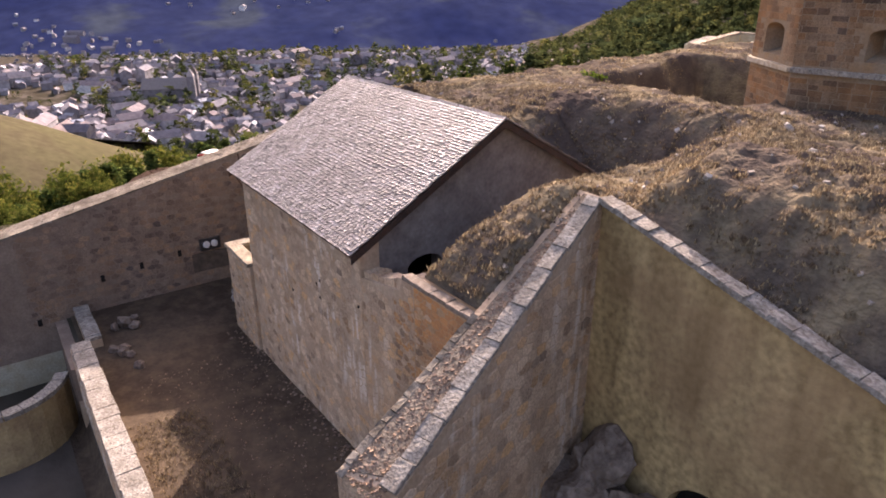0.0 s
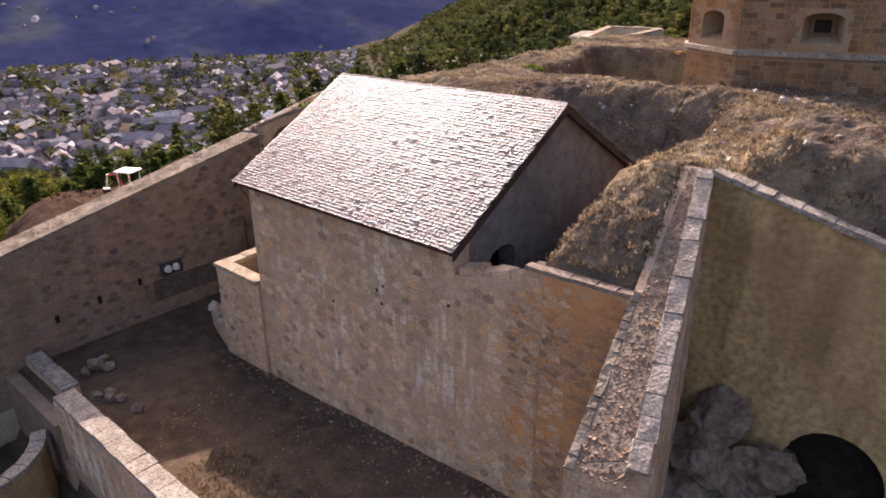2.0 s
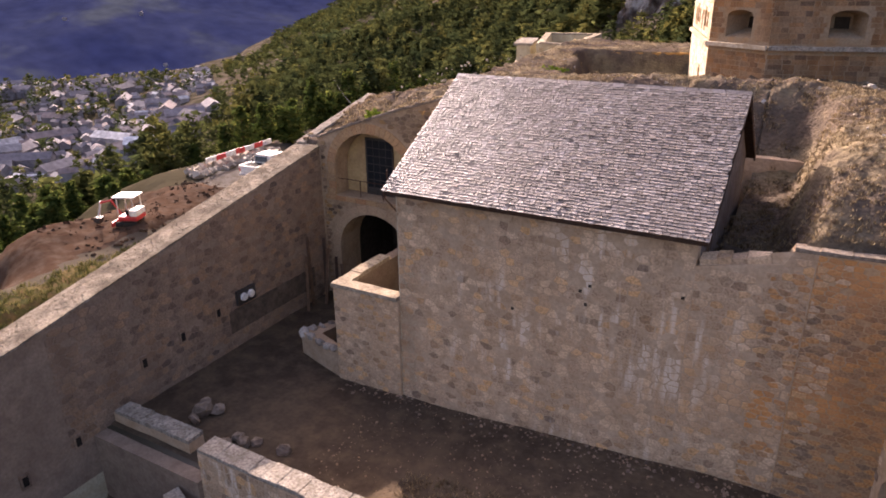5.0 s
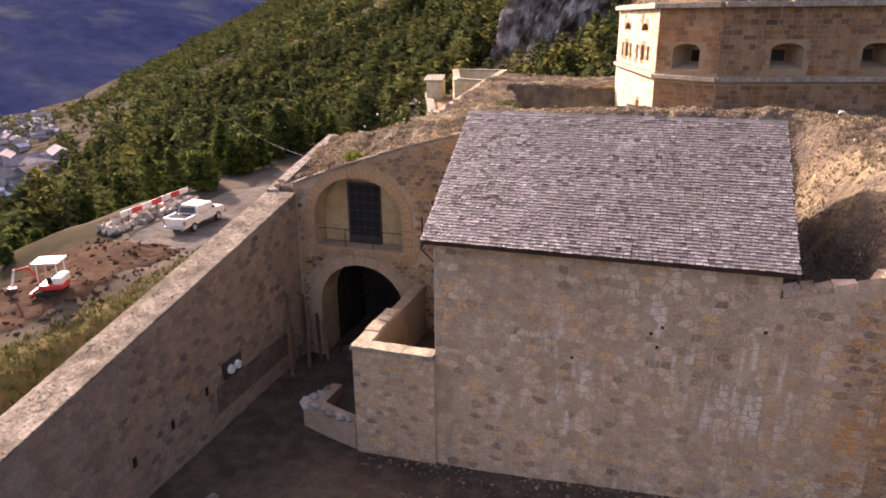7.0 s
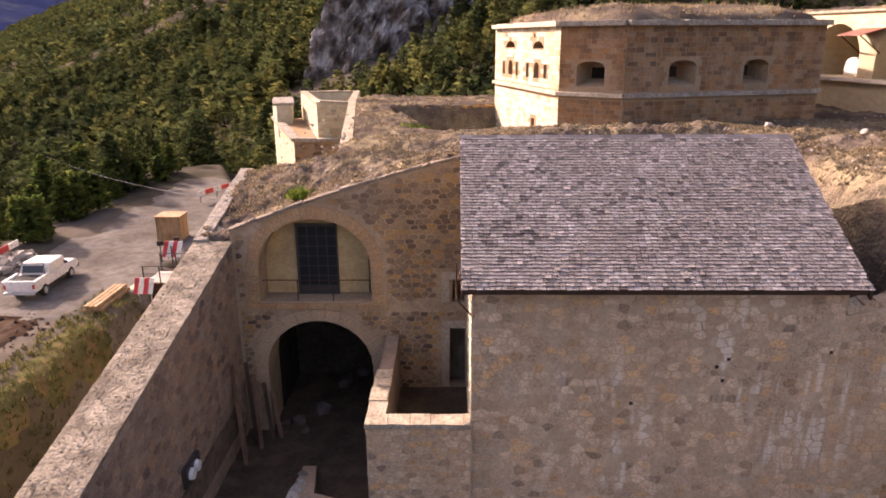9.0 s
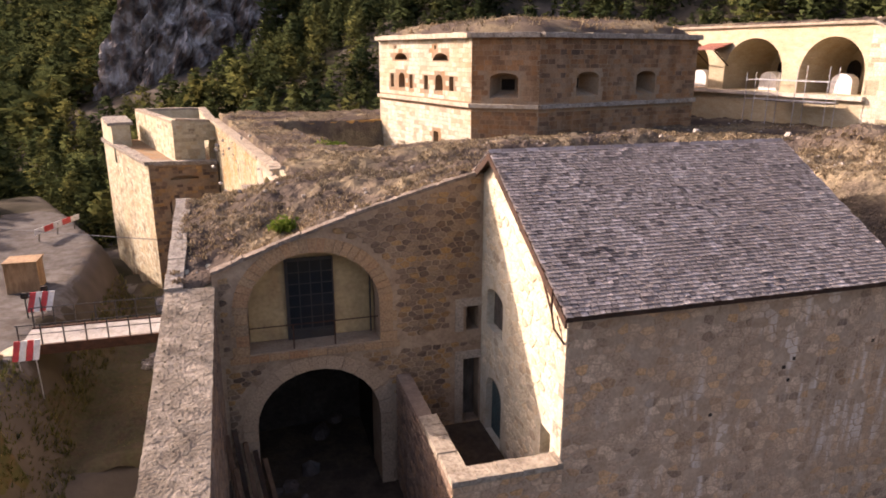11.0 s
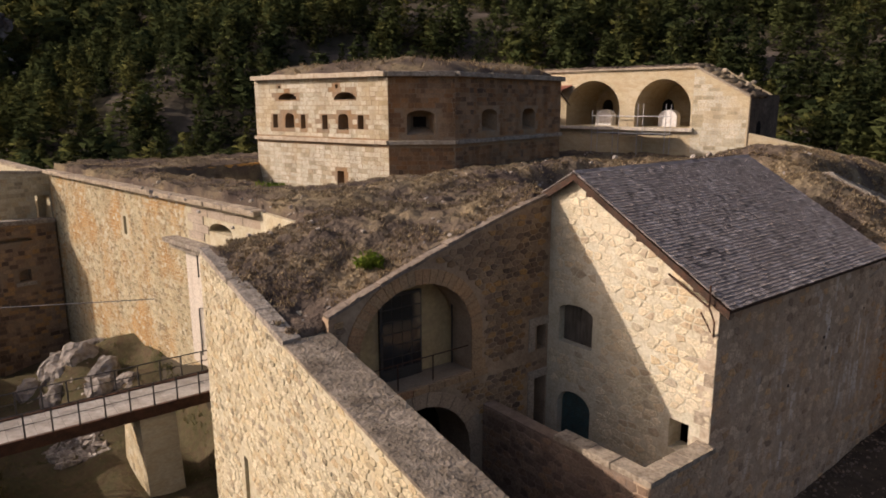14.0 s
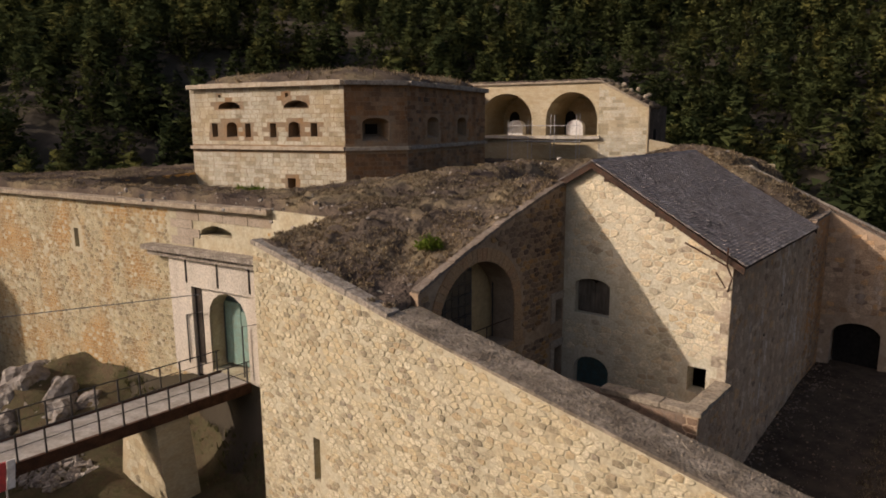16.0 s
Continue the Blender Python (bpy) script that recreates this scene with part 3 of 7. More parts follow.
def blocks(parent, line, width, thick, mat, size, name="coping_stone", seed=3, tilt=0.015, lap=0.0):
    """A row of separate capping stones along a line of points at the middle of their underside."""
    rng = random.Random(seed)
    a, b = Vector(line[0]), Vector(line[1])
    d = (b - a)
    L = d.length
    d.normalize()
    side = d.cross(Vector((0, 0, 1))).normalized()
    up = side.cross(d)
    s = 0.0
    while s < L - 0.1:
        l = min(size * rng.uniform(0.75, 1.3), L - s)
        w, t = width * rng.uniform(0.97, 1.04), thick * rng.uniform(0.9, 1.1)
        c = a + d * (s + l / 2) + side * rng.uniform(-0.02, 0.02)
        bm = bmesh.new()
        e = 0.018
        low = [bm.verts.new(c + d * (i * (l / 2 - 0.004)) + side * (j * w / 2) - up * 0.01) for i, j in ((-1, -1), (1, -1), (1, 1), (-1, 1))]
        mid = [bm.verts.new(c + d * (i * (l / 2 - 0.004)) + side * (j * w / 2) + up * (t - e + rng.uniform(-tilt, tilt))) for i, j in ((-1, -1), (1, -1), (1, 1), (-1, 1))]
        top = [bm.verts.new(c + d * (i * (l / 2 - e)) + side * (j * (w / 2 - e)) + up * (t + rng.uniform(-tilt, tilt))) for i, j in ((-1, -1), (1, -1), (1, 1), (-1, 1))]
        for p, q in ((low, mid), (mid, top)):
            for i in range(4):
                bm.faces.new((p[i], p[(i + 1) % 4], q[(i + 1) % 4], q[i]))
        bm.faces.new(top)
        bm.faces.new(low[::-1])
        bmesh.ops.recalc_face_normals(bm, faces=bm.faces)
        piece(name, bm, mat, parent)
        s += l


def arch_line(cx, z0, r, rise, n=14):
    """The curve of an arch from right to left, as (across, height)."""
    return [(cx + r * math.cos(a), z0 + rise * math.sin(a)) for a in np.linspace(0, math.pi, n + 1)]


def voussoirs(parent, curve, deep, at, axis, out, mat, thick=0.08, name="voussoir", low=0.0):
    """Wedge stones round an arch. axis: 'x' or 'y' along the wall; at: the wall's plane; out: +1 or -1."""
    c = Vector((sum(p[0] for p in curve) / len(curve), curve[0][1] - low))
    for k in range(len(curve) - 1):
        p, q = Vector(curve[k]), Vector(curve[k + 1])
        g = (q - p) * 0.035
        p, q = p + g, q - g
        dp, dq = (p - c).normalized() * deep, (q - c).normalized() * deep
        ring = [p, q, q + dq, p + dp]
        pts = [(v.x, at - out * 0.02, v.y) if axis == "x" else (at - out * 0.02, v.x, v.y) for v in ring]
        way = (0, out * (thick + 0.02), 0) if axis == "x" else (out * (thick + 0.02), 0, 0)
        piece(name, prism_bm(pts, way), mat, parent)


def carve(ob, cutters):
    """Cut solids out of a mesh for good, and drop the cutters."""
    for bm in cutters:
        bmesh.ops.recalc_face_normals(bm, faces=bm.faces)
        me = bpy.data.meshes.new("cutter")
        bm.to_mesh(me)
        bm.free()
        c = new("cutter", me)
        mod = ob.modifiers.new("cut", "BOOLEAN")
        mod.operation, mod.solver, mod.object = "DIFFERENCE", "EXACT", c
        bpy.context.view_layer.update()
        done = bpy.data.meshes.new_from_object(ob.evaluated_get(bpy.context.evaluated_depsgraph_get()))
        ob.modifiers.clear()
        ob.data = done
        bpy.data.objects.remove(c)
    return ob


def arch_cut(x0, x1, z0, spring, rise, at, deep, axis="x"):
    """A cutter for an arched opening; at: where it starts, deep: signed depth along the other axis."""
    pts = [(x0, z0), (x1, z0)] + arch_line((x0 + x1) / 2, spring, (x1 - x0) / 2, rise, 12)
    if axis == "x":
        return prism_bm([(x, at, z) for x, z in pts], (0, deep, 0))
    return prism_bm([(at, x, z) for x, z in pts], (deep, 0, 0))


# ---- house ----
HX0, HX1, HY0, HY1 = -28.3, -17.55, 8.85, 19.6
RX0, RX1, EY, EZ, RY, RZ, BY = -28.62, -17.2, 8.38, 15.78, 14.35, 19.22, 20.1
house = thing("fort_house", -23, 14, 6.7, "old rubble stone house with a steep grey slate roof", "house")
front = piece("front_wall", box_bm(HX0 + 0.02, HY0, 6.0, HX1, HY0 + 0.7, 15.95), MORTAR, house, "greyish pink rubble wall streaked with lime")
gable_w = piece("west_gable", prism_bm([(HX0, HY0, 6.0), (HX0, HY1, 6.0), (HX0, HY1, 16.0), (HX0, 14.35, 19.0), (HX0, HY0, 16.0)], (0.7, 0, 0)), GABLE_MORTAR, house, "cream rubble gable with a shuttered window")
carve(gable_w, [arch_cut(13.5, 15.05, 12.95, 14.15, 0.3, HX0 - 0.1, 0.9, "y"), arch_cut(13.45, 15.0, 8.8, 10.6, 0.55, HX0 - 0.1, 0.9, "y"), box_bm(HX0 - 0.1, 9.56, 10.7, HX0 + 0.9, 10.25, 11.7)])
# dark blocks on the face stand for the shade inside small holes
for x, z in ((-17.8, 13.68), (-21.07, 13.2), (-20.75, 13.45), (-20.85, 12.75), (-23.5, 11.98)):
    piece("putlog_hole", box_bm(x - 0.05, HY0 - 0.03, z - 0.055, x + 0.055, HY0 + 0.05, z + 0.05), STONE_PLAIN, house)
gable_e = piece("east_gable", prism_bm([(HX1 - 0.7, HY0 + 0.7, 6.0), (HX1 - 0.7, HY1, 6.0), (HX1 - 0.7, HY1, 16.0), (HX1 - 0.7, 14.35, 19.0), (HX1 - 0.7, HY0 + 0.7, 16.3)], (0.7, 0, 0)), PLASTER_GREY, house, "rendered grey gable")
carve(gable_e, [arch_cut(10.6, 12.0, 13.0, 14.6, 0.4, HX1 + 0.1, -0.9, "y")])
piece("back_wall", box_bm(HX0 + 0.7, HY1 - 0.7, 6.0, HX1 - 0.7, HY1, 15.9), MORTAR, house)
piece("attic_floor", box_bm(HX0 + 0.7, HY0 + 0.7, 12.2, HX1 - 0.7, HY1 - 0.7, 12.5), WOOD_OLD, house)
TH = 0.12
for nm, ye, ze in (("roof_deck", EY + 0.1, EZ), ("roof_deck", BY - 0.1, EZ + 0.06)):
    piece(nm, prism_bm([(RX0 + 0.05, ye, ze - 0.03), (RX0 + 0.05, RY, RZ - 0.05), (RX0 + 0.05, RY, RZ - 0.2), (RX0 + 0.05, ye, ze - 0.18)], (RX1 - RX0 - 0.1, 0, 0)), WOOD_OLD, house)
for x in (RX0, RX1 - 0.06):
    for ye, ze in ((EY + 0.02, EZ - 0.06), (BY - 0.02, EZ)):
        piece("barge_board", prism_bm([(x, ye, ze), (x, RY, RZ - 0.05), (x, RY, RZ - 0.3), (x, ye, ze - 0.24)], (0.06, 0, 0)), WOOD_OLD, house, "weathered dark barge board")
for i in range(3):
    piece("purlin", box_bm(RX0 + 0.03, 9.4 + i * 2.1, 16.05 + i * 1.19, RX0 + 0.6, 9.6 + i * 2.1, 16.25 + i * 1.19), WOOD_OLD, house)
shut = piece("shutter", arch_cut(13.52, 14.26, 12.97, 14.15, 0.24, HX0 + 0.28, 0.06, "y"), WOOD_GREY, house, "dark plank shutter")
piece("shutter", arch_cut(14.29, 15.03, 12.97, 14.15, 0.24, HX0 + 0.28, 0.06, "y"), WOOD_GREY, house, "dark plank shutter")
door_g = piece("door", arch_cut(13.47, 14.98, 8.8, 10.6, 0.53, HX0 + 0.25, 0.07, "y"), TEAL, house, "faded blue-green plank door")
for k in range(5):
    piece("plank", box_bm(HX0 + 0.225, 13.52 + k * 0.29, 8.82, HX0 + 0.25, 13.78 + k * 0.29, 10.7), TEAL, door_g)
GW_HOLES = ((13.3, 15.25, 12.8, 14.6), (13.25, 15.2, 8.6, 11.3), (9.3, 10.45, 10.5, 11.9))


def gable_in(u, v):
    y, z = HY1 - u, 8.8 + v
    if z > 16.0 + (3.0 / 5.5 * (y - HY0) if y < 14.35 else 3.0 / 5.25 * (HY1 - y)) - 0.12 or y > 15.55:
        return False
    return not any(a < y < b and c < z < d for a, b, c, d in GW_HOLES)


# iron lamp arm under the eave
lamp = thing("iron_bracket", -28.4, 9.0, 14.9, "rusty iron bracket hanging below the roof corner", "bracket")
piece("arm", rod([(-28.35, 10.6, 16.35), (-28.75, 8.95, 15.75)], 0.035), RUST, lamp)
piece("brace", rod([(-28.3, 9.0, 14.75), (-28.75, 8.75, 15.35), (-28.75, 8.95, 15.75), (-28.75, 8.95, 16.4)], 0.03), RUST, lamp)
piece("stay", rod([(-28.3, 9.0, 14.75), (-28.32, 9.45, 15.4)], 0.03), RUST, lamp)

# ---- facade with the gateway ----
def fa_top(x):
    return 15.55 + 0.395 * (x + 37.6) - 0.0085 * (x + 37.6) ** 2


fx = [-37.45, -36.4, -35.3, -34, -32.7, -31, -29.7, HX0]
outline = [(-37.45, 6.0)] + [(x, fa_top(x) - 0.18) for x in fx] + [(HX0, 6.0)]
facade = setting(part("wall_north", prism_bm([(x, 15.6, z) for x, z in outline], (0, 1.7, 0)), FACADE_MORTAR), "rubble stone facade with a vaulted gateway below a glazed niche", "wall")
carve(facade, [arch_cut(-36.4, -32.1, 5.5, 9.7, 2.05, 15.4, 2.4), arch_cut(-36.45, -32.05, 12.55, 14.0, 1.95, 15.4, 1.25), box_bm(-28.98, 15.4, 8.85, -28.36, 16.9, 11.45), box_bm(-28.88, 15.4, 12.55, -28.4, 16.9, 13.5), prism_bm([(x, 15.95, fa_top(x) - 0.75) for x in [-37.6] + fx[1:-1] + [HX0 + 0.2]] + [(HX0 + 0.2, 15.95, 25), (-37.6, 15.95, 25)], (0, 1.6, 0))])
for a, b in zip(fx, fx[1:]):
    blocks(facade, [(a, 15.69, fa_top(a) - 0.16), (b, 15.69, fa_top(b) - 0.16)], 0.34, 0.1, FACADE_CAP, 0.8, "coping_stone", int(-a * 7), 0.03)
voussoirs(facade, arch_line(-34.25, 14.0, 2.2, 1.95, 27), 0.48, 15.6, "x", -1, BRICKSTONE, 0.04)
voussoirs(facade, arch_line(-34.25, 9.7, 2.15, 2.05, 13), 0.5, 15.6, "x", -1, MORTAR_TAN, 0.03)
for x0, x1 in ((-36.95, -36.4), (-32.1, -31.6)):
    for k in range(8):
        piece("jamb_stone", box_bm(x0 + (0.08 if k % 2 and x0 < -35 else 0), 15.55, 6.5 + k * 0.4, x1 - (0.08 if k % 2 and x0 > -35 else 0), 15.62, 6.88 + k * 0.4), MORTAR_TAN, facade)
for x0, x1 in ((-37.0, -36.45), (-32.05, -31.45)):
    for k in range(4):
        piece("jamb_stone", box_bm(x0 + (0.14 if k % 2 and x0 < -35 else 0), 15.555, 12.5 + k * 0.38, x1 - (0.14 if k % 2 and x0 > -35 else 0), 15.62, 12.86 + k * 0.38), BRICKSTONE, facade)
for k in range(9):
    piece("sill_stone", box_bm(-37.1 + k * 0.64, 15.5, 12.28, -36.49 + k * 0.64, 15.63, 12.5), BRICKSTONE, facade)
for z0, z1 in ((8.85, 11.45), (12.55, 13.5)):
    piece("door_frame", box_bm(-29.3, 15.545, z1, -28.3, 15.62, z1 + 0.3), DRESSED, facade)
    piece("door_frame", box_bm(-29.3, 15.55, z0, -29.0, 15.62, z1), DRESSED, facade)
door_f = tagged(piece("door_1", box_bm(-28.98, 16.2, 8.85, -28.36, 16.27, 11.4), WOOD_GREY, facade), "narrow dark plank door")
# the glazed window in the niche, railing before it
niche = arch_cut(-36.42, -32.08, 12.57, 14.0, 1.92, 16.6, 0.045)
piece("niche_plaster", niche, PLASTER, facade, "pale yellow plaster")
win = tagged(new("window_1"), "tall dark glazed window with iron glazing bars", "window", kind="structure")
win.location = (-34.3, 16.6, 12.5)
piece("window_frame", box_bm(-35.14, 16.5, 12.45, -33.48, 16.62, 15.5), IRON, win)
for i in range(4):
    for j in range(6):
        piece("pane", box_bm(-35.03 + i * 0.385, 16.485, 12.95 + j * 0.415, -34.69 + i * 0.385, 16.5, 13.32 + j * 0.415), PANE, win)
piece("kick_panel", box_bm(-35.06, 16.48, 12.5, -33.56, 16.5, 12.88), IRON, win)
rail = thing("balcony_rail", -34.2, 15.7, 12.5, "thin rusty iron rail across the window niche", "railing")
piece("top_bar", rod([(-36.4, 15.72, 13.42), (-32.1, 15.72, 13.42)], 0.022), RUST, rail)
for x in (-35.0, -33.6):
    piece("post", rod([(x, 15.72, 12.5), (x, 15.72, 13.42)], 0.025), RUST, rail)
pipe = thing("downpipe", -32.2, 15.8, 12.6, "thin dark pipe hanging in the niche corner", "pipe")
piece("tube", rod([(-32.22, 16.45, 12.6), (-32.22, 16.45, 14.9)], 0.03), IRON, pipe)

# passage behind the gateway; back wall added, shade put into its near-black stone
tun = setting(part("wall_passage", box_bm(-37.0, 17.3, 6.0, -36.4, 24.6, 12.2), STONE_PLAIN), "vaulted passage behind the gateway with painted shade", "wall")
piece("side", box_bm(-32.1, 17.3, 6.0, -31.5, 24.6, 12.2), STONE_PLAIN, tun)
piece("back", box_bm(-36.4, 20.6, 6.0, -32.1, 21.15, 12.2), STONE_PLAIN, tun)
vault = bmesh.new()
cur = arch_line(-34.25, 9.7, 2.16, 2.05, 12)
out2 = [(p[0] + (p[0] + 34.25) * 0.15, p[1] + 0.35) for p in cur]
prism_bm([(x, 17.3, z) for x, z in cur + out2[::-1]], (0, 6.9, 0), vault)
setting(part("ceiling", vault, STONE_PLAIN), "stone barrel vault of the passage with painted shade", "ceiling")


def facade_in(u, v):
    x, z = -37.3 + u, 6.8 + v
    if z > fa_top(x) - 0.22 or x > HX0 - 0.03:
        return False
    if ((x + 34.25) / 2.7) ** 2 + (max(z - 9.7, 0) / 2.6) ** 2 < 1 or ((x + 34.25) / 2.72) ** 2 + (max(z - 14.0, 0) / 2.48) ** 2 < 1 and z > 12.25:
        return False
    return not (12.2 < z < 12.55 or x > -29.35 and (8.6 < z < 11.8 or 12.3 < z < 13.85))


# ---- long west wall ----
def ext_top(y):
    return 15.0 + 0.232 * (y - 15.3) * np.where(y < 15.3, 0.9, 1.0) - 0.0 * y


LW = [(-37.45, -14), (-37.45, 15.6), (-37.45, 22.3), (-38.8, 22.3), (-38.8, 15.6), (-38.8, -14)]
longw = setting(part("wall_west", wall_bm(LW, 1.0, [float(ext_top(y)) - 0.1 for _, y in LW]), CREAM_MORTAR), "long sloping rubble stone fortress wall", "wall")
carve(longw, [box_bm(-39.0, 19.0, 8.4, -38.2, 19.35, 10.0), box_bm(-39.0, 12.2, 5.6, -38.2, 12.55, 7.0)])
WS = Vector((0, 29.6, float(ext_top(15.6) - ext_top(-14))))
CAP_UP = Vector((0, -WS.z, WS.y)).normalized()
piece("cap_bed", prism_bm([(-38.86, -14, float(ext_top(-14)) - 0.12), (-37.38, -14, float(ext_top(-14)) - 0.12), (-37.38, -14, float(ext_top(-14)) - 0.03), (-38.86, -14, float(ext_top(-14)) - 0.03)], WS), CAP_BED, longw, "grey lime bedding of the wall top")
blocks(longw, [(-38.6, 15.6, float(ext_top(15.6)) - 0.1), (-38.6, 22.3, float(ext_top(22.3)) - 0.1)], 0.55, 0.16, COPING, 0.8, "coping_stone", 6, 0.02)
nw = setting(part("wall_notch", wall_bm([(-37.45, 21.2), (-34.0, 21.2), (-34.0, 22.3), (-37.45, 22.3)], 1.0, [16.6, 16.9, 16.9, 16.6]), CREAM_MORTAR), "short cream wall beside the gate", "wall")
piece("return_wall", wall_bm([(-34.6, 22.3), (-33.4, 22.3), (-33.4, 27.2), (-34.6, 27.2)], 1.0, [16.9] * 4), CREAM_MORTAR, nw)
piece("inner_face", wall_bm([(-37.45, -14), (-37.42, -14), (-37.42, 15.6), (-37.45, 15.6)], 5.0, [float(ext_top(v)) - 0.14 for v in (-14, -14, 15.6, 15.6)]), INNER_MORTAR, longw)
# small ventilation blocks and a twin loudspeaker panel on its inner face
for y, z in ((3.6, 8.55), (5.6, 8.78), (7.65, 9.0), (0.3, 6.9), (-1.8, 6.6)):
    v = thing("vent_niche", -37.4, y, z, "small wall niche with a brown stone surround", "niche", "niches along the long wall")
    piece("surround", box_bm(-37.47, y - 0.17, z - 0.3, -37.34, y + 0.17, z + 0.3), INNER_STONE, v)
    # dark plate stands for the shade in the slot
    piece("slot", box_bm(-37.34, y - 0.1, z - 0.2, -37.332, y + 0.1, z + 0.18), DARK, v)
ft = thing("floodlight_box", -37.35, 9.4, 8.9, "dark wall box carrying two round white lamps", "lamp")
piece("back_plate", box_bm(-37.46, 8.8, 8.85, -37.25, 9.95, 9.55), IRON, ft)
for y in (9.15, 9.6):
    bm = bmesh.new()
    bmesh.ops.create_cone(bm, cap_ends=True, segments=18, radius1=0.2, radius2=0.17, depth=0.12, matrix=pose(-37.19, y, 9.2, 0, 90, 0))
    lens = piece("lamp_head", bm, WHITE, ft, "round white lamp head")
    bm = bmesh.new()
    bmesh.ops.create_cone(bm, cap_ends=True, segments=14, radius1=0.1, radius2=0.1, depth=0.03, matrix=pose(-37.12, y, 9.2, 0, 90, 0))
    own(part("rim", bm, IRON), lens)

setting(part("wall_patch", box_bm(-37.46, 8.3, 7.6, -37.36, 14.4, 8.7), ROUGH_END), "thin dark brown band low on the wall", "wall")

# ---- light well wall, retaining walls ----
yw = setting(part("yard_wall", box_bm(-31.5, 8.7, 6.0, HX0, 9.2, 11.2), MORTAR), "low rubble stone wall of the light well", "wall")
# light well shade is put into this side's darker brown mortar
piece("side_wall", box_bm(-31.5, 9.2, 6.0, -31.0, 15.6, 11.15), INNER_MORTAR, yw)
piece("well_floor", box_bm(-31.0, 9.2, 6.0, HX0, 15.6, 8.8), YARD, yw)
blocks(yw, [(-31.55, 8.93, 11.2), (HX0 - 0.02, 8.93, 11.2)], 0.62, 0.17, COPING_WARM, 0.8, "coping_stone", 8)
blocks(yw, [(-31.25, 9.2, 11.2), (-31.25, 12.2, 11.2)], 0.6, 0.17, COPING_WARM, 0.8, "coping_stone", 9)
ew = setting(part("wall_south", wall_bm([(HX1, 8.86), (-15.2, 8.86), (-15.0, 8.86), (-14.4, 8.86), (-14.4, 9.6), (-15.0, 9.6), (-15.2, 9.6), (HX1, 9.6)], 6.0, [14.8, 15.3, 15.75, 15.78, 15.78, 15.75, 15.3, 14.8]), MORTAR), "rubble retaining wall joined to the house", "wall")
es = setting(part("wall_south_stained", wall_bm([(-14.4, 8.865), (-11.6, 8.865), (-11.6, 9.6), (-14.4, 9.6)], 6.0, [15.78, 15.85, 15.85, 15.78]), MORTAR_RUST), "rust stained end of the rubble retaining wall", "wall")
blocks(ew, [(-15.0, 9.0, 15.75), (-11.7, 9.0, 15.85)], 0.34, 0.1, FACADE_CAP, 0.6, "coping_stone", 10, 0.03)
blocks(ew, [(HX1 + 0.1, 9.2, 14.82), (-15.5, 9.2, 15.25)], 0.5, 0.2, STONE, 0.5, "coping_stone", 11, 0.08)


def px(y):
    return -11.03 - 0.185 * (y - 4.72)


def pr(y):
    return -9.4 - 0.295 * (y - 5.3)


def pz(y):
    return 13.75 + 0.525 * (y - 4.72)


par = setting(part("parapet_wall", wall_bm([(px(4.72), 4.72), (pr(5.3), 5.3), (pr(13.2), 13.2), (px(13.2), 13.2)], 3.0, [pz(4.72), pz(5.3), pz(13.2), pz(13.2)]), MORTAR), "thick sloping parapet wall with a broad crumbling top", "wall")
carve(par, [arch_cut(6.0, 8.3, 6.0, 9.2, 0.75, -12.6, 1.9, "y")])
# near-black sheet in the blind arch stands for its shade
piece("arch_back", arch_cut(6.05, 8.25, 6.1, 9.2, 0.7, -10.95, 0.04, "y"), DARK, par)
blocks(par, [(pr(5.3) - 0.22, 5.2, pz(5.25)), (pr(13.1) - 0.22, 13.1, pz(13.1))], 0.44, 0.11, COPING, 0.7, "coping_stone", 12, 0.025)
blocks(par, [(px(4.72) + 0.1, 4.7, pz(4.72)), (px(9.0) + 0.1, 9.0, pz(9.0))], 0.22, 0.05, CAP_BED, 0.35, "coping_stone", 13, 0.03)
piece("rubble_fill", wall_bm([(px(4.9) + 0.22, 4.9), (pr(5.4) - 0.4, 5.4), (pr(13.1) - 0.4, 13.1), (px(13.1) + 0.22, 13.1)], 12.0, [pz(4.9) + 0.03, pz(5.4) + 0.03, pz(13.1) + 0.03, pz(13.1) + 0.03]), RUBBLE_FILL, par, "grey-brown crumbled rubble core")
yel = setting(part("wall_east", wall_bm([(-11.8, 13.15), (8, 13.15), (8, 14.1), (-11.8, 14.1)], 3.0, [18.1, 13.1, 13.1, 17.9]), PLASTER_WALL), "yellow plastered retaining wall under the grass bank", "wall")
carve(yel, [arch_cut(-8.6, -5.9, 3.5, 9.9, 1.5, 13.0, 0.8)])
# cave shade laid in as a near-black sheet
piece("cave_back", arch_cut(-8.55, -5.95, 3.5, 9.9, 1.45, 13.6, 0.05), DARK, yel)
blocks(yel, [(-11.75, 13.26, 18.12), (8, 13.26, 13.12)], 0.5, 0.13, COPING, 0.7, "coping_stone", 14, 0.045)

# low wall in the yard, pit side wall
low = setting(part("low_wall", box_bm(-31.8, 1.15, 3.0, -14, 1.95, 7.9), MORTAR), "low courtyard wall with pale stone coping", "wall")
blocks(low, [(-31.8, 1.55, 7.9), (-14, 1.55, 7.9)], 0.85, 0.13, COPING, 0.7, "coping_stone", 15)
setting(part("pit_wall", box_bm(-37.4, 0.95, 2.0, -31.8, 1.5, 6.72), INNER_MORTAR), "stone side of the sunken pit below the yard", "wall")
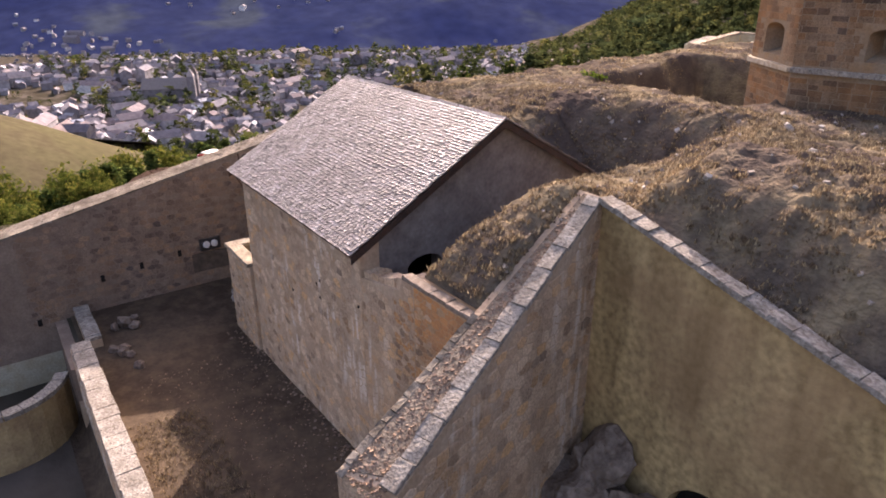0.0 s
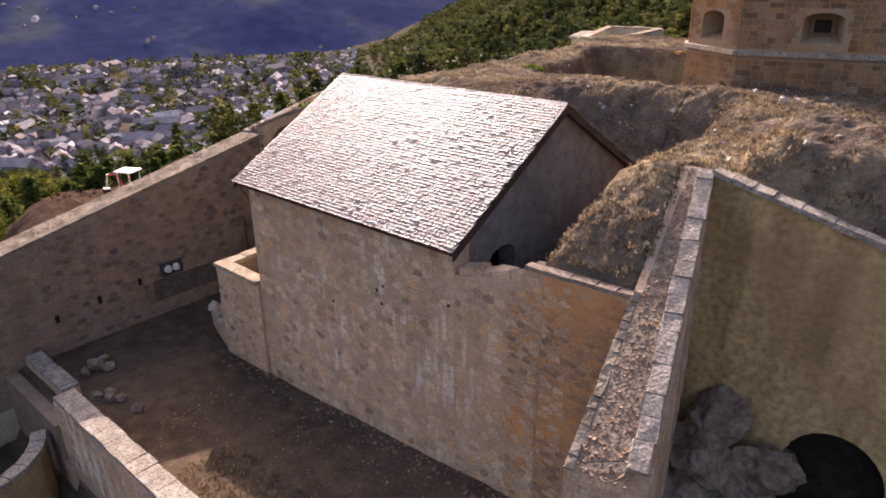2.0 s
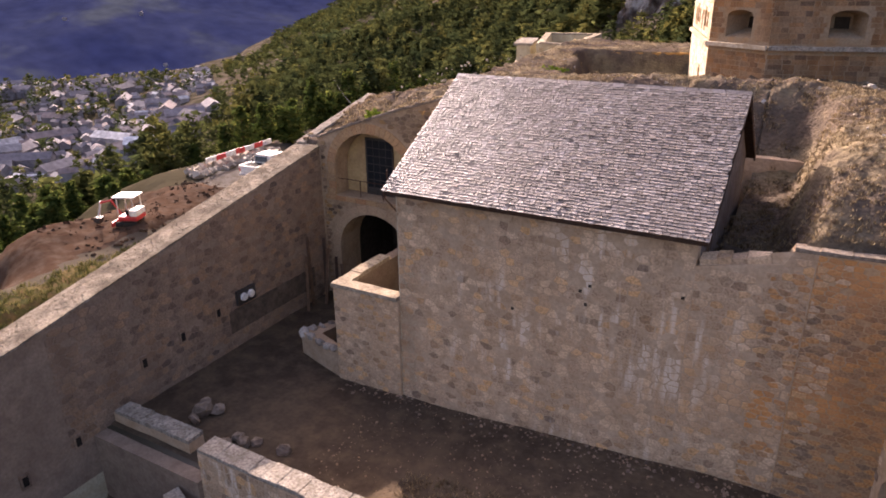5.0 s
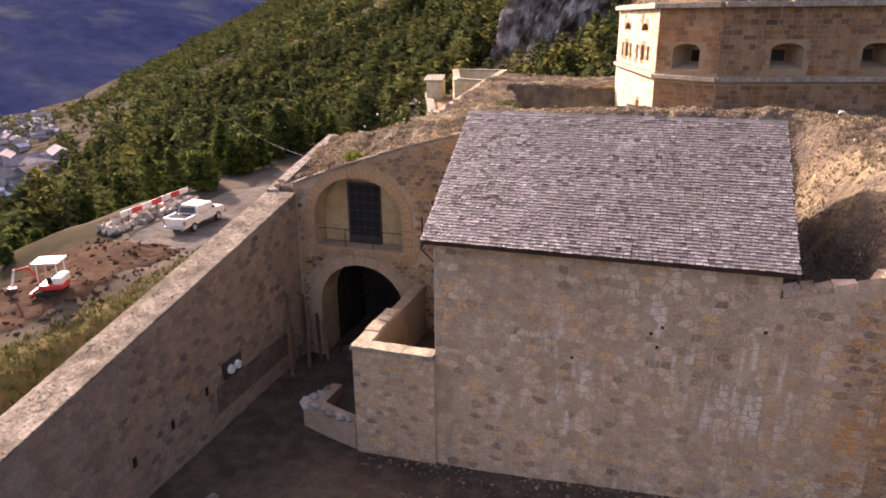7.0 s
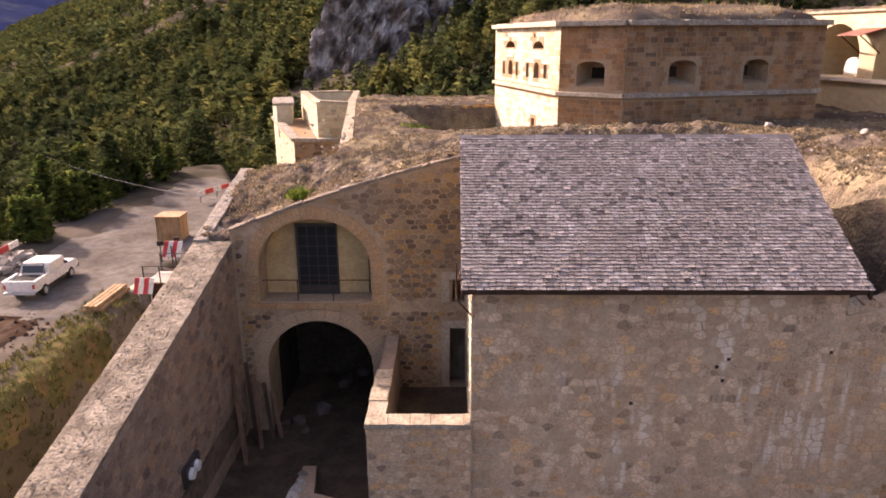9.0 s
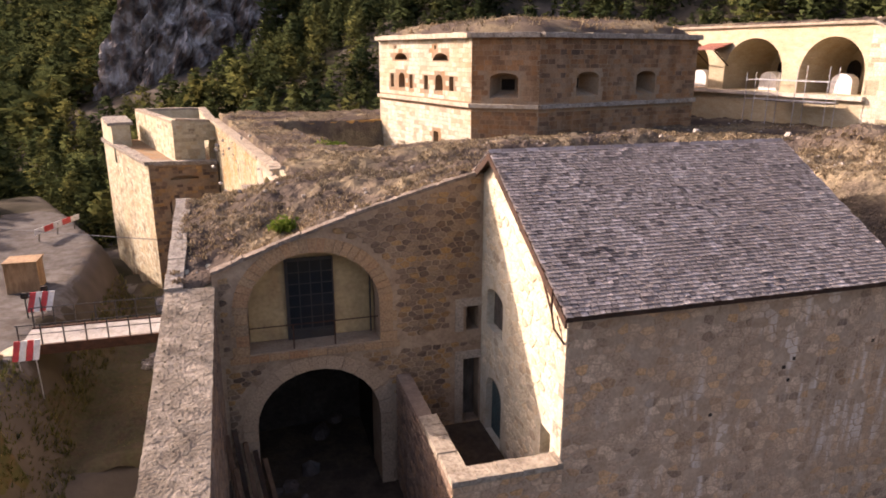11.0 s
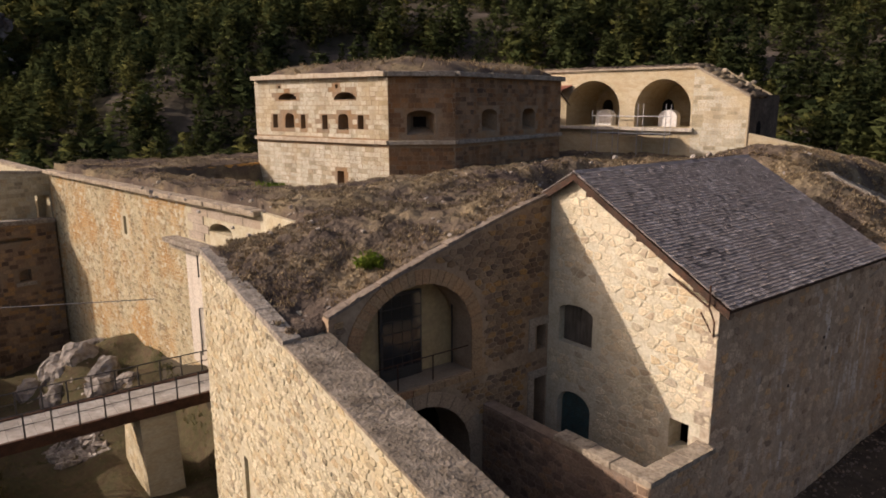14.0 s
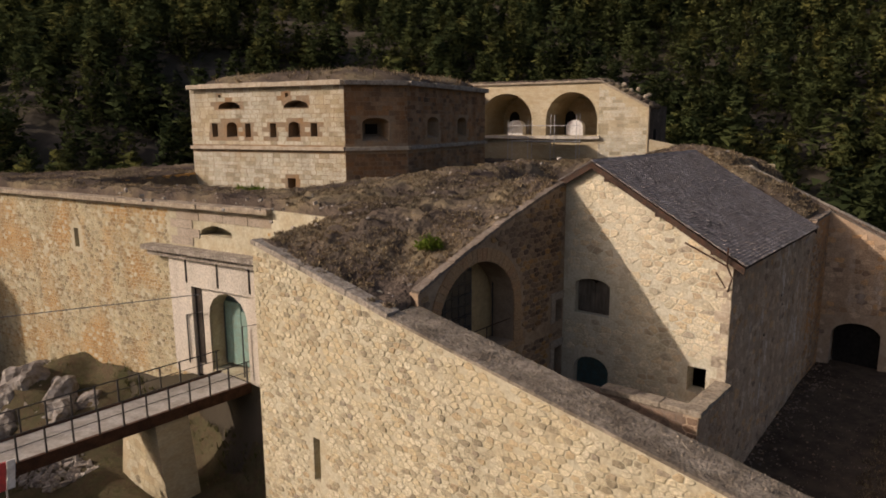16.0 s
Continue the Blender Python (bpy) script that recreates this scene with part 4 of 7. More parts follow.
lo2 = setting(part("yard_stub_wall", box_bm(-37.4, 1.9, 5.0, -33.2, 2.6, 7.2), MORTAR), "ruined stub of a low stone wall", "wall")
blocks(lo2, [(-37.3, 2.25, 7.2), (-33.2, 2.25, 7.2)], 0.72, 0.15, COPING, 0.7, "coping_stone", 16, 0.05)
basin = setting(part("basin_wall", wall_bm([(-31.8, 0.95), (-31.2, 0.95), (-31.2, 1.15), (-31.8, 1.15)], 2.0, [5.0] * 4), MORTAR), "curved stone wall of a sunken basin", "wall")
for k in range(11):
    a0, a1 = math.radians(-78 + k * 14), math.radians(-78 + (k + 1) * 14)
    ring = [(-33.6 + r * math.cos(a), -2.3 + r * math.sin(a)) for r, a in ((2.75, a0), (2.75, a1), (3.2, a1), (3.2, a0))]
    piece("curved_wall", wall_bm(ring, 1.5, [6.0] * 4), PLASTER, basin)
    ring = [(-33.6 + r * math.cos(a), -2.3 + r * math.sin(a)) for r, a in ((2.7, a0 + 0.008), (2.7, a1 - 0.008), (3.28, a1 - 0.008), (3.28, a0 + 0.008))]
    piece("rim_stone", wall_bm(ring, 6.0, [6.22] * 4), COPING, basin)

# ---- tower ----
def grow(poly, d):
    """The outline moved outwards by d."""
    out, n = [], len(poly)
    for i in range(n):
        p, q, r = Vector(poly[i - 1]), Vector(poly[i]), Vector(poly[(i + 1) % n])
        a, b = (q - p).normalized(), (r - q).normalized()
        na, nb = Vector((a.y, -a.x)), Vector((b.y, -b.x))
        m = (na + nb).normalized()
        out.append(tuple(q + m * (d / max(m.dot(na), 0.3))))
    return out


def face_cut(a, b, outline, deep, taper=1.0):
    """A cutter sunk into the upright face from a to b; outline: (along, height) points; taper: size at the bottom of the hole."""
    a, b = Vector((*a, 0)), Vector((*b, 0))
    u = (b - a).normalized()
    n = u.cross(Vector((0, 0, 1)))
    cu, cz = sum(p[0] for p in outline) / len(outline), sum(p[1] for p in outline) / len(outline)
    bm = bmesh.new()
    f = [bm.verts.new(a + u * s + Vector((0, 0, z)) + n * 0.2) for s, z in outline]
    g = [bm.verts.new(a + u * (cu + (s - cu) * taper) + Vector((0, 0, cz + (z - cz) * taper)) - n * deep) for s, z in outline]
    k = len(f)
    bm.faces.new(f)
    bm.faces.new(g[::-1])
    for i in range(k):
        bm.faces.new((f[i], f[(i + 1) % k], g[(i + 1) % k], g[i]))
    return bm


def arched(u0, u1, z0, spring, rise, n=8):
    return [(u0, z0), (u1, z0)] + arch_line((u0 + u1) / 2, spring, (u1 - u0) / 2, rise, n)


def box2(u0, u1, z0, z1):
    return [(u0, z0), (u1, z0), (u1, z1), (u0, z1)]


TW = [(-25.4, 48.5), (-22.06, 35.6), (-18.45, 33.35), (-4.86, 36.8), (-3.5, 52)]
tower = thing("gun_tower", -15, 42, 16, "massive stone gun tower with embrasures and a grassy roof", "tower")
body = piece("wall", wall_bm(TW, 11, [23.2] * 5), MORTAR_TOWER, tower)
W_HOLES = [arched(2.65, 4.7, 21.75, 21.8, 0.45), arched(8.45, 10.5, 21.75, 21.8, 0.45), box2(1.95, 2.5, 19.75, 20.75), box2(5.0, 5.5, 19.75, 20.75), arched(3.3, 4.3, 19.75, 20.5, 0.35), box2(7.2, 7.75, 19.75, 20.75), box2(10.6, 11.15, 19.75, 20.75), arched(8.75, 9.75, 19.75, 20.5, 0.35), box2(8.5, 9.2, 15.6, 17.0), box2(2.7, 2.95, 22.5, 22.75), box2(8.6, 8.85, 22.5, 22.75)]
S_HOLES = [arched(1.1, 3.05, 19.45, 20.7, 0.4)]
E_HOLES = [arched(2.95, 4.95, 19.55, 20.75, 0.4), arched(8.2, 10.1, 19.55, 20.75, 0.4)]
carve(body, [face_cut(TW[0], TW[1], o, 1.0, 0.85) for o in W_HOLES] + [face_cut(TW[1], TW[2], o, 1.4, 0.55) for o in S_HOLES] + [face_cut(TW[2], TW[3], o, 1.4, 0.55) for o in E_HOLES])
def port(a, b, u0, u1, z0, z1):
    m = bmesh.new()
    a, b = Vector((*a, 0)), Vector((*b, 0))
    u = (b - a).normalized()
    n = u.cross(Vector((0, 0, 1)))
    pts = [a + u * s + Vector((0, 0, z)) - n * 1.36 for s, z in box2(u0, u1, z0, z1)]
    return prism_bm(pts, -n * 0.2, m)


# dark plates stand for the shade deep in the gun ports
piece("gun_port", port(TW[1], TW[2], 1.65, 2.5, 19.8, 20.65), DARK, tower, "gun port plate of painted shade")
for k, (u0, u1) in enumerate(((3.55, 4.35), (8.75, 9.55))):
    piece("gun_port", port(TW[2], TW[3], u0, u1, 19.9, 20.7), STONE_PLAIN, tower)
for k in range(4):
    a, b = grow(TW, 0.02)[k], grow(TW, 0.02)[(k + 1) % 5]
    blocks(tower, [(*a, 18.93), (*b, 18.93)], 0.42, 0.24, CREAM_TRIM if k < 2 else COPING, 1.1, "string_course_stone", 30 + k, 0.005)
    a, b = grow(TW, -0.05)[k], grow(TW, -0.05)[(k + 1) % 5]
    # cream coping on the lit side; shade of the others put into greyer stone
    blocks(tower, [(*a, 23.18), (*b, 23.18)], 0.85, 0.3, CREAM_TRIM if k == 0 else COPING, 1.2, "coping_stone", 40 + k, 0.008)


def hole_test(holes, margin=0.22):
    boxes = [(min(p[0] for p in o) - margin, max(p[0] for p in o) + margin, min(p[1] for p in o) - margin, max(p[1] for p in o) + margin) for o in holes]
    return boxes


def tower_in(holes, base):
    bx = hole_test(holes, 0.0)

    def test(u, v):
        z = base + v
        return not (18.9 < z < 19.2 or any(a < u < b and c < z < d for a, b, c, d in bx))
    return test


def dome(x, y):
    d = 99.0
    for i in range(5):
        p, q = Vector(TW[i]), Vector(TW[(i + 1) % 5])
        e = (q - p).normalized()
        d = np.minimum(d, -((x - p.x) * e.y - (y - p.y) * e.x))
    return 23.35 + 1.15 * (1 - np.exp(-np.clip(d - 0.3, 0, 99) / 1.9)) + 0.2 * grain(x, y, 1.6) + 0.1 * grain(x, y, 0.6), d


def roof_bm():
    bm, rows = bmesh.new(), []
    c = Vector((-13.5, 43.5))
    ring = []
    for i in range(5):
        p, q = Vector(grow(TW, -0.35)[i]), Vector(grow(TW, -0.35)[(i + 1) % 5])
        m = max(4, round((q - p).length / 0.7))
        ring += [p.lerp(q, k / m) for k in range(m)]
    for s in (1, 0.93, 0.86, 0.78, 0.68, 0.56, 0.42, 0.26, 0.1):
        rows.append([bm.verts.new((*(c + (p - c) * s), float(dome(*(c + (p - c) * s))[0]) + (0.1 if s < 1 else -0.1))) for p in ring])
    for a, b in zip(rows, rows[1:]):
        for i in range(len(a)):
            bm.faces.new((a[i], a[(i + 1) % len(a)], b[(i + 1) % len(a)], b[i]))
    bm.faces.new(rows[-1])
    for f in bm.faces:
        f.smooth = True
    return bm


piece("earth_roof", roof_bm(), EARTH, tower, "dry grass covered earth roof")

# ---- gate wall ----
G0, G1 = (-38.4, 56.5), (-34.55, 26.8)
GL = math.hypot(G1[0] - G0[0], G1[1] - G0[1])
gu = Vector((G1[0] - G0[0], G1[1] - G0[1], 0)) / GL
gn = gu.cross(Vector((0, 0, 1)))
gw = setting(part("gate_wall", wall_bm([G0, G1, (-33.3, 26.9), (-37.2, 56.6)], -1.0, [16.6, 16.75, 16.75, 16.6]), CREAM_MORTAR), "high cream limestone curtain wall with the gate", "wall")
LUN = arched(24.95, 27.25, 15.4, 15.45, 0.45)
carve(gw, [face_cut(G0, G1, LUN, 1.0), face_cut(G0, G1, box2(13.85, 14.3, 13.8, 14.9), 0.9), face_cut(G0, G1, arched(25.25, 27.95, 8.6, 11.4, 1.25), 2.0)])
blocks(gw, [(G0[0] - 0.05, G0[1], 16.58), (G1[0] - 0.05, G1[1], 16.74)], 0.7, 0.22, COPING_WARM, 1.0, "coping_stone", 50, 0.01)


def slab(u0, u1, z0, z1, out, back=-0.1, bm=None):
    a = Vector((*G0, 0))
    pts = [a + gu * s + Vector((0, 0, z)) + gn * back for s, z in box2(u0, u1, z0, z1)]
    return prism_bm(pts, gn * (out - back), bm)


portal = thing("gate_portal", -35.3, 30.2, 8.7, "pale dressed stone gate portal with a moulded cornice", "portal")
for u0, u1, z0, z1, o in ((22.7, 24.3, 8.2, 14.2, 0.28), (28.6, 29.4, 8.2, 14.2, 0.28), (24.3, 28.6, 12.8, 14.2, 0.28)):
    piece("portal_block", slab(u0, u1, z0, z1, o), DRESSED_PALE, portal)
door_cut = part("portal_panel", slab(24.3, 28.6, 8.2, 12.8, 0.06), DRESSED_PALE)
own(carve(door_cut, [face_cut(G0, G1, arched(25.25, 27.95, 8.0, 11.4, 1.25), 0.8)]), portal)
piece("cornice", slab(21.4, 29.6, 14.2, 14.5, 0.55), COPING, portal)
piece("cornice", slab(21.2, 29.6, 14.5, 14.72, 0.8), COPING, portal)
for u in (24.0, 26.3, 28.5):
    # dark strips laid on for the shade in the portal slots
    piece("chain_slot", slab(u - 0.06, u + 0.06, 12.95, 14.15, 0.3, 0.27), DARK, portal)
piece("side_slot", slab(24.32, 24.8, 8.8, 12.75, 0.09, 0.055), STONE_PLAIN, portal)
for k in range(11):
    for j in range(4):
        u = 22.75 + j * 1.7 + 0.5 * (k % 2)
        if k < 3 and j > 2 or LUN and 24.7 < u + 0.8 < 27.6 and k < 3 or k > 3:
            continue
        piece("ashlar", slab(u, u + 1.66, 14.8 + k * 0.43, 15.21 + k * 0.43, 0.04), DRESSED, gw)
gate = setting(part("door_2", slab(25.3, 27.9, 8.75, 12.7, -0.8, -0.9), TEAL), "pale green double gate standing half open", "door")
piece("leaf", slab(25.5, 26.6, 8.8, 12.0, -0.72, -0.8), TEAL_PALE, gate)
piece("leaf", slab(26.65, 27.75, 8.8, 11.6, -0.72, -0.8), TEAL_PALE, gate)
piece("notice", slab(27.3, 27.65, 10.4, 10.9, -0.69, -0.72), WHITE, gate, "blank white notice sheet")
for u in (23.9, 27.9):
    hr = thing("gate_handrail", -35.6, 30, 8.8, "dark iron handrail beside the gate", "railing")
    a = Vector((*G0, 0)) + gu * u
    piece("bar", rod([a + gn * 0.35 + Vector((0, 0, 8.8)), a + gn * 0.35 + Vector((0, 0, 11.3)), a + gu * 1.1 + gn * 0.25 + Vector((0, 0, 11.6))], 0.04), IRON, hr)

# ---- bridge ----
bridge = thing("footbridge", -41, 29.4, 8.4, "steel footbridge with a pale deck over the ditch", "bridge")
BX0, BX1, BY0, BY1 = -47.2, -35.3, 28.1, 30.7
for k in range(24):
    piece("deck_plank", box_bm(BX0 + k * 0.496, BY0 + 0.1, 8.58, BX0 + k * 0.496 + 0.485, BY1 - 0.1, 8.68), DECK, bridge)
for y in (BY0, BY1 - 0.16):
    piece("girder", box_bm(BX0, y, 8.25, BX1, y + 0.16, 8.74), RUST, bridge, "dark rusty steel girder")
for y in (BY0 + 0.05, BY1 - 0.05):
    for z in (9.78, 9.3):
        piece("rail_bar", rod([(BX0, y, z), (BX1, y, z)], 0.03 if z > 9.5 else 0.018), IRON, bridge)
    for k in range(13):
        x = BX0 + 0.1 + k * 0.97
        piece("post", box_bm(x - 0.03, y - 0.03, 8.7, x + 0.03, y + 0.03, 9.78), IRON, bridge)
pier = thing("bridge_pier", -39.3, 29.6, 2.5, "sloping cream masonry pier under the footbridge", "pier")
# a buttress whose long face leans, wide at its foot
piece("shaft", prism_bm([(-40.0, 32.6, 0.5), (-40.0, 31.0, 8.25), (-40.0, 28.2, 8.25), (-40.0, 26.9, 0.5)], (1.5, 0, 0)), CREAM_SMOOTH, pier)
facing(pier, (-40.0, 32.3, 1.5), (0, -1, 0), 5.3, 6.6, 0.5, 0.34, CREAM, lambda u, v: 32.3 - u < 32.35 - 0.206 * (1.0 + v) and 32.3 - u > 27.0 + 0.168 * (1 + v), seed=77, deep=(0.004, 0.02), joint=0.02)
abut = setting(part("bridge_abutment", wall_bm([(-48.3, 27.6), (-46.9, 27.6), (-46.9, 31.2), (-48.3, 31.2)], 3.0, [8.55] * 4), CREAM_MORTAR), "stone abutment at the road end of the footbridge", "wall")

# ---- bastion ----
bast = setting(part("bastion_terrace", wall_bm([(-43.9, 54.8), (-38.45, 55.7), (-38.2, 57.2), (-40, 72.0), (-49.9, 71.0)], -3.0, [13.2, 13.0, 13.0, 13.4, 13.6]), MORTAR_TOWER), "low angled bastion with loopholes", "wall")
A, B, C = (-49.9, 71.0), (-43.9, 54.8), (-38.45, 55.7)
carve(bast, [face_cut(B, C, arched(1.6, 3.9, 11.85, 11.9, 0.28), 0.5), face_cut(B, C, box2(1.35, 1.5, 8.4, 10.0), 0.6), face_cut(B, C, box2(2.75, 3.55, 8.9, 9.75), 0.6)])
piece("window_surround", prism_bm([Vector((*B, 0)) + (Vector((*C, 0)) - Vector((*B, 0))).normalized() * u + Vector((0, 0, z)) for u, z in box2(2.5, 3.8, 8.6, 8.85)], Vector((0.16, -0.98, 0)) * 0.12), COPING, bast)
blocks(bast, [(-49.7, 71.0, 13.55), (-43.75, 55.0, 13.2)], 0.9, 0.3, COPING, 1.2, "coping_stone", 61)
blocks(bast, [(-43.5, 55.1, 13.2), (-38.5, 55.95, 13.0)], 0.9, 0.3, COPING, 1.2, "coping_stone", 62)
U = [(-46.7, 71.7), (-41.86, 56.3), (-38.3, 57.0), (-39.8, 72.0)]
up = setting(part("bastion_upper", wall_bm(U, 12.5, [16.5, 16.75, 16.5, 16.4]), CREAM_MORTAR), "upper bastion chamber with an open top", "wall")
carve(up, [wall_bm(grow(U, -0.7), 13.0, [18] * 4), face_cut(U[1], U[2], box2(2.5, 3.5, 13.0, 14.9), 1.2)])
for i in range(4):
    blocks(up, [(*grow(U, -0.33)[i], 16.46 + (0.22 if i == 1 else 0)), (*grow(U, -0.33)[(i + 1) % 4], 16.46)], 0.75, 0.2, COPING_WARM, 1.1, "coping_stone", 63 + i)
turret = setting(part("bastion_turret", wall_bm([(-49.9, 71.0), (-48.2, 66.0), (-46.6, 66.4), (-47.6, 71.4)], 12, [15.8, 15.5, 15.6, 15.8]), CREAM_MORTAR), "small square stone turret with a flat stone cap", "wall")
blocks(turret, [(-48.7, 71.2, 15.75), (-47.4, 66.1, 15.5)], 2.3, 0.25, COPING, 1.3, "cap_stone", 70)

# ---- court wall beyond the plateau ----
cw = setting(part("court_wall", wall_bm([(-34.8, 46.9), (-24.9, 48.5), (-25.0, 49.3), (-34.9, 47.7)], 10, [16.95, 17.15, 17.15, 16.95]), ORANGE_PLASTER), "ochre stained wall of the sunken court under a grass rim", "wall")
carve(cw, [face_cut((-34.8, 46.9), (-24.9, 48.5), box2(u, u + 0.5, 15.1, 16.1), 0.7) for u in (5.0, 6.7, 8.3)])
# ---- casemates ----
K = Vector((1.2, 44.0, 0))
ku = Vector((2.5, -13.4, 0)).normalized()
kn = ku.cross(Vector((0, 0, 1)))
kp = lambda u, d: tuple((K + ku * u - kn * d).xy)
casemate_earth, casemate_faces = [], []
cas = setting(part("casemate_wall", wall_bm([kp(-9, 0), kp(13.8, 0), kp(18.1, 0), kp(18.1, 7), kp(13.8, 7), kp(-9, 7)], 13.5, [24.25, 24.25, 21.9, 21.9, 24.25, 24.25]), CREAM_SMOOTH), "cream casemate front with large open arches", "wall")
carve(cas, [face_cut(kp(-9, 0), kp(18.1, 0), arched(a + 9, b + 9, 19.5, 20.9, 2.5, 14), 5.5) for a, b in ((-4.6, 0.5), (2.05, 7.35), (8.75, 13.6))])
for a, b in ((-9, 13.8),):
    blocks(cas, [(*kp(a, 0.1), 24.2), (*kp(b, 0.1), 24.2)], 0.6, 0.16, COPING_WARM, 1.3, "coping_stone", 72, 0.005)
blocks(cas, [(*kp(13.8, 0.1), 24.2), (*kp(18.1, 0.1), 21.9)], 0.6, 0.16, COPING_WARM, 1.1, "coping_stone", 73, 0.005)
piece("ledge", prism_bm([K + ku * u - kn * d + Vector((0, 0, 19.2)) for u, d in ((-4.8, 0.3), (13.9, 0.3), (13.9, -0.35), (-4.8, -0.35))], (0, 0, 0.28)), DRESSED_PALE, cas)
for u in (5.0, 11.0, -2):
    bl = thing("masonry_block", *kp(u, 1.5), 19.5, "rounded white plastered block in a casemate arch", "block")
    q = K + ku * u - kn * 1.6
    piece("body", prism_bm([q + ku * a + Vector((0, 0, z)) for a, z in [(-0.8, 19.5), (0.8, 19.5)] + arch_line(0, 20.3, 0.8, 0.6, 8)], -kn * 0.8), WHITE, bl)
    # dark arched sheet for the shade of a doorway
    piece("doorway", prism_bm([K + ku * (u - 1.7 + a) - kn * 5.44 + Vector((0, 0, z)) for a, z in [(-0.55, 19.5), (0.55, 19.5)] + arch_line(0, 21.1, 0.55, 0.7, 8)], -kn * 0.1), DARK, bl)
# end face in darker stone, with its shade also put into the colour
piece("end_face", wall_bm([kp(18.12, -0.05), kp(18.2, -0.05), kp(18.2, 7.05), kp(18.12, 7.05)], 13.5, [22.1] * 4), ROUGH_END, cas, "dark rough casemate end with shade in its colour")
# doorway shade as a dark arched sheet
piece("end_door", prism_bm([K + ku * 18.19 - kn * (2.2 + a) + Vector((0, 0, z)) for a, z in [(-0.5, 18.2), (0.5, 18.2)] + arch_line(0, 19.6, 0.5, 0.5, 8)], ku * 0.04), DARK, cas)
for k in range(46):
    u, d = -9 + k * 0.6, 1.1
    for d in (0.75, 1.9, 3.2):
        h = 24.3 - 0.535 * max(u - 13.8, 0)
        bm = bmesh.new()
        bmesh.ops.create_icosphere(bm, subdivisions=2, radius=0.62)
        for v in bm.verts:
            v.co = v.co * (0.85 + 0.5 * noise.noise(v.co * 1.6 + Vector((u, d, 0))))
            v.co.z *= 0.55
        q = K + ku * u - kn * d + Vector((0, 0, h))
        bmesh.ops.translate(bm, verts=bm.verts, vec=q)
        for v in bm.verts:
            casemate_earth.append(tuple(v.co))
        casemate_faces.extend([[len(casemate_earth) - len(bm.verts) + v.index for v in f.verts] for f in bm.faces])
        bm.free()
tagged(own(flat_mesh("earth_cover", casemate_earth, casemate_faces, EARTH, True), cas), "dry earth and grass on top", kind="stuff")
scaf = thing("scaffold", *kp(9.5, -1.4), 17.5, "light tubular scaffold before the casemate arches", "scaffold")
for u in (5.6, 7.6, 9.8, 12.2):
    for d in (-0.5, -1.5):
        x, y = kp(u, d)
        piece("upright", rod([(x, y, 17.2), (x, y, 21.4 if u > 9 else 20.9)], 0.03), STEEL, scaf)
for z in (19.0, 20.4):
    for d in (-0.5, -1.5):
        piece("ledger", rod([(*kp(5.6, d), z), (*kp(12.2, d), z)], 0.028), STEEL, scaf)
piece("platform", prism_bm([K + ku * u - kn * d + Vector((0, 0, 18.9)) for u, d in ((7.4, -0.4), (12.4, -0.4), (12.4, -1.6), (7.4, -1.6))], (0, 0, 0.08)), WOOD_GREY, scaf)
aw = thing("canopy_roof", *kp(1.2, -0.8), 22, "small rusty red sheet canopy between the arches", "canopy")
piece("sheet", prism_bm([K + ku * u - kn * d + Vector((0, 0, z)) for u, d, z in ((0.3, 0, 23.0), (2.6, 0, 23.0), (2.6, -2.0, 22.5), (0.3, -2.0, 22.5))], (0, 0, 0.06)), RUST_RED, aw)
for u in (0.5, 2.4):
    piece("strut", rod([K + ku * u + kn * 0.02 + Vector((0, 0, 21.3)), K + ku * u + kn * 1.8 + Vector((0, 0, 22.5))], 0.05), RUST, aw)
rw = setting(part("terrace_wall", wall_bm([(4.4, 26.0), (7.3, 17.6), (8.0, 17.8), (5.1, 26.2)], 13, [19.2, 17.25, 17.25, 19.2]), CREAM_SMOOTH), "low cream boundary wall on the terrace edge", "wall")
piece("end_pier", wall_bm([(7.1, 17.6), (7.5, 16.5), (8.6, 16.9), (8.2, 18.0)], 13, [17.2] * 4), CREAM_SMOOTH, rw)
back = setting(part("retaining_wall_back", box_bm(-20.6, 21.5, 10, -14.6, 22.2, 15.35), MORTAR), "rubble wall of the passage behind the house", "wall")
side = setting(part("passage_floor", box_bm(-17.6, 9.5, 6, -13.5, 21.6, 13.2), YARD), "earth floor of the narrow passage beside the house", "ground")


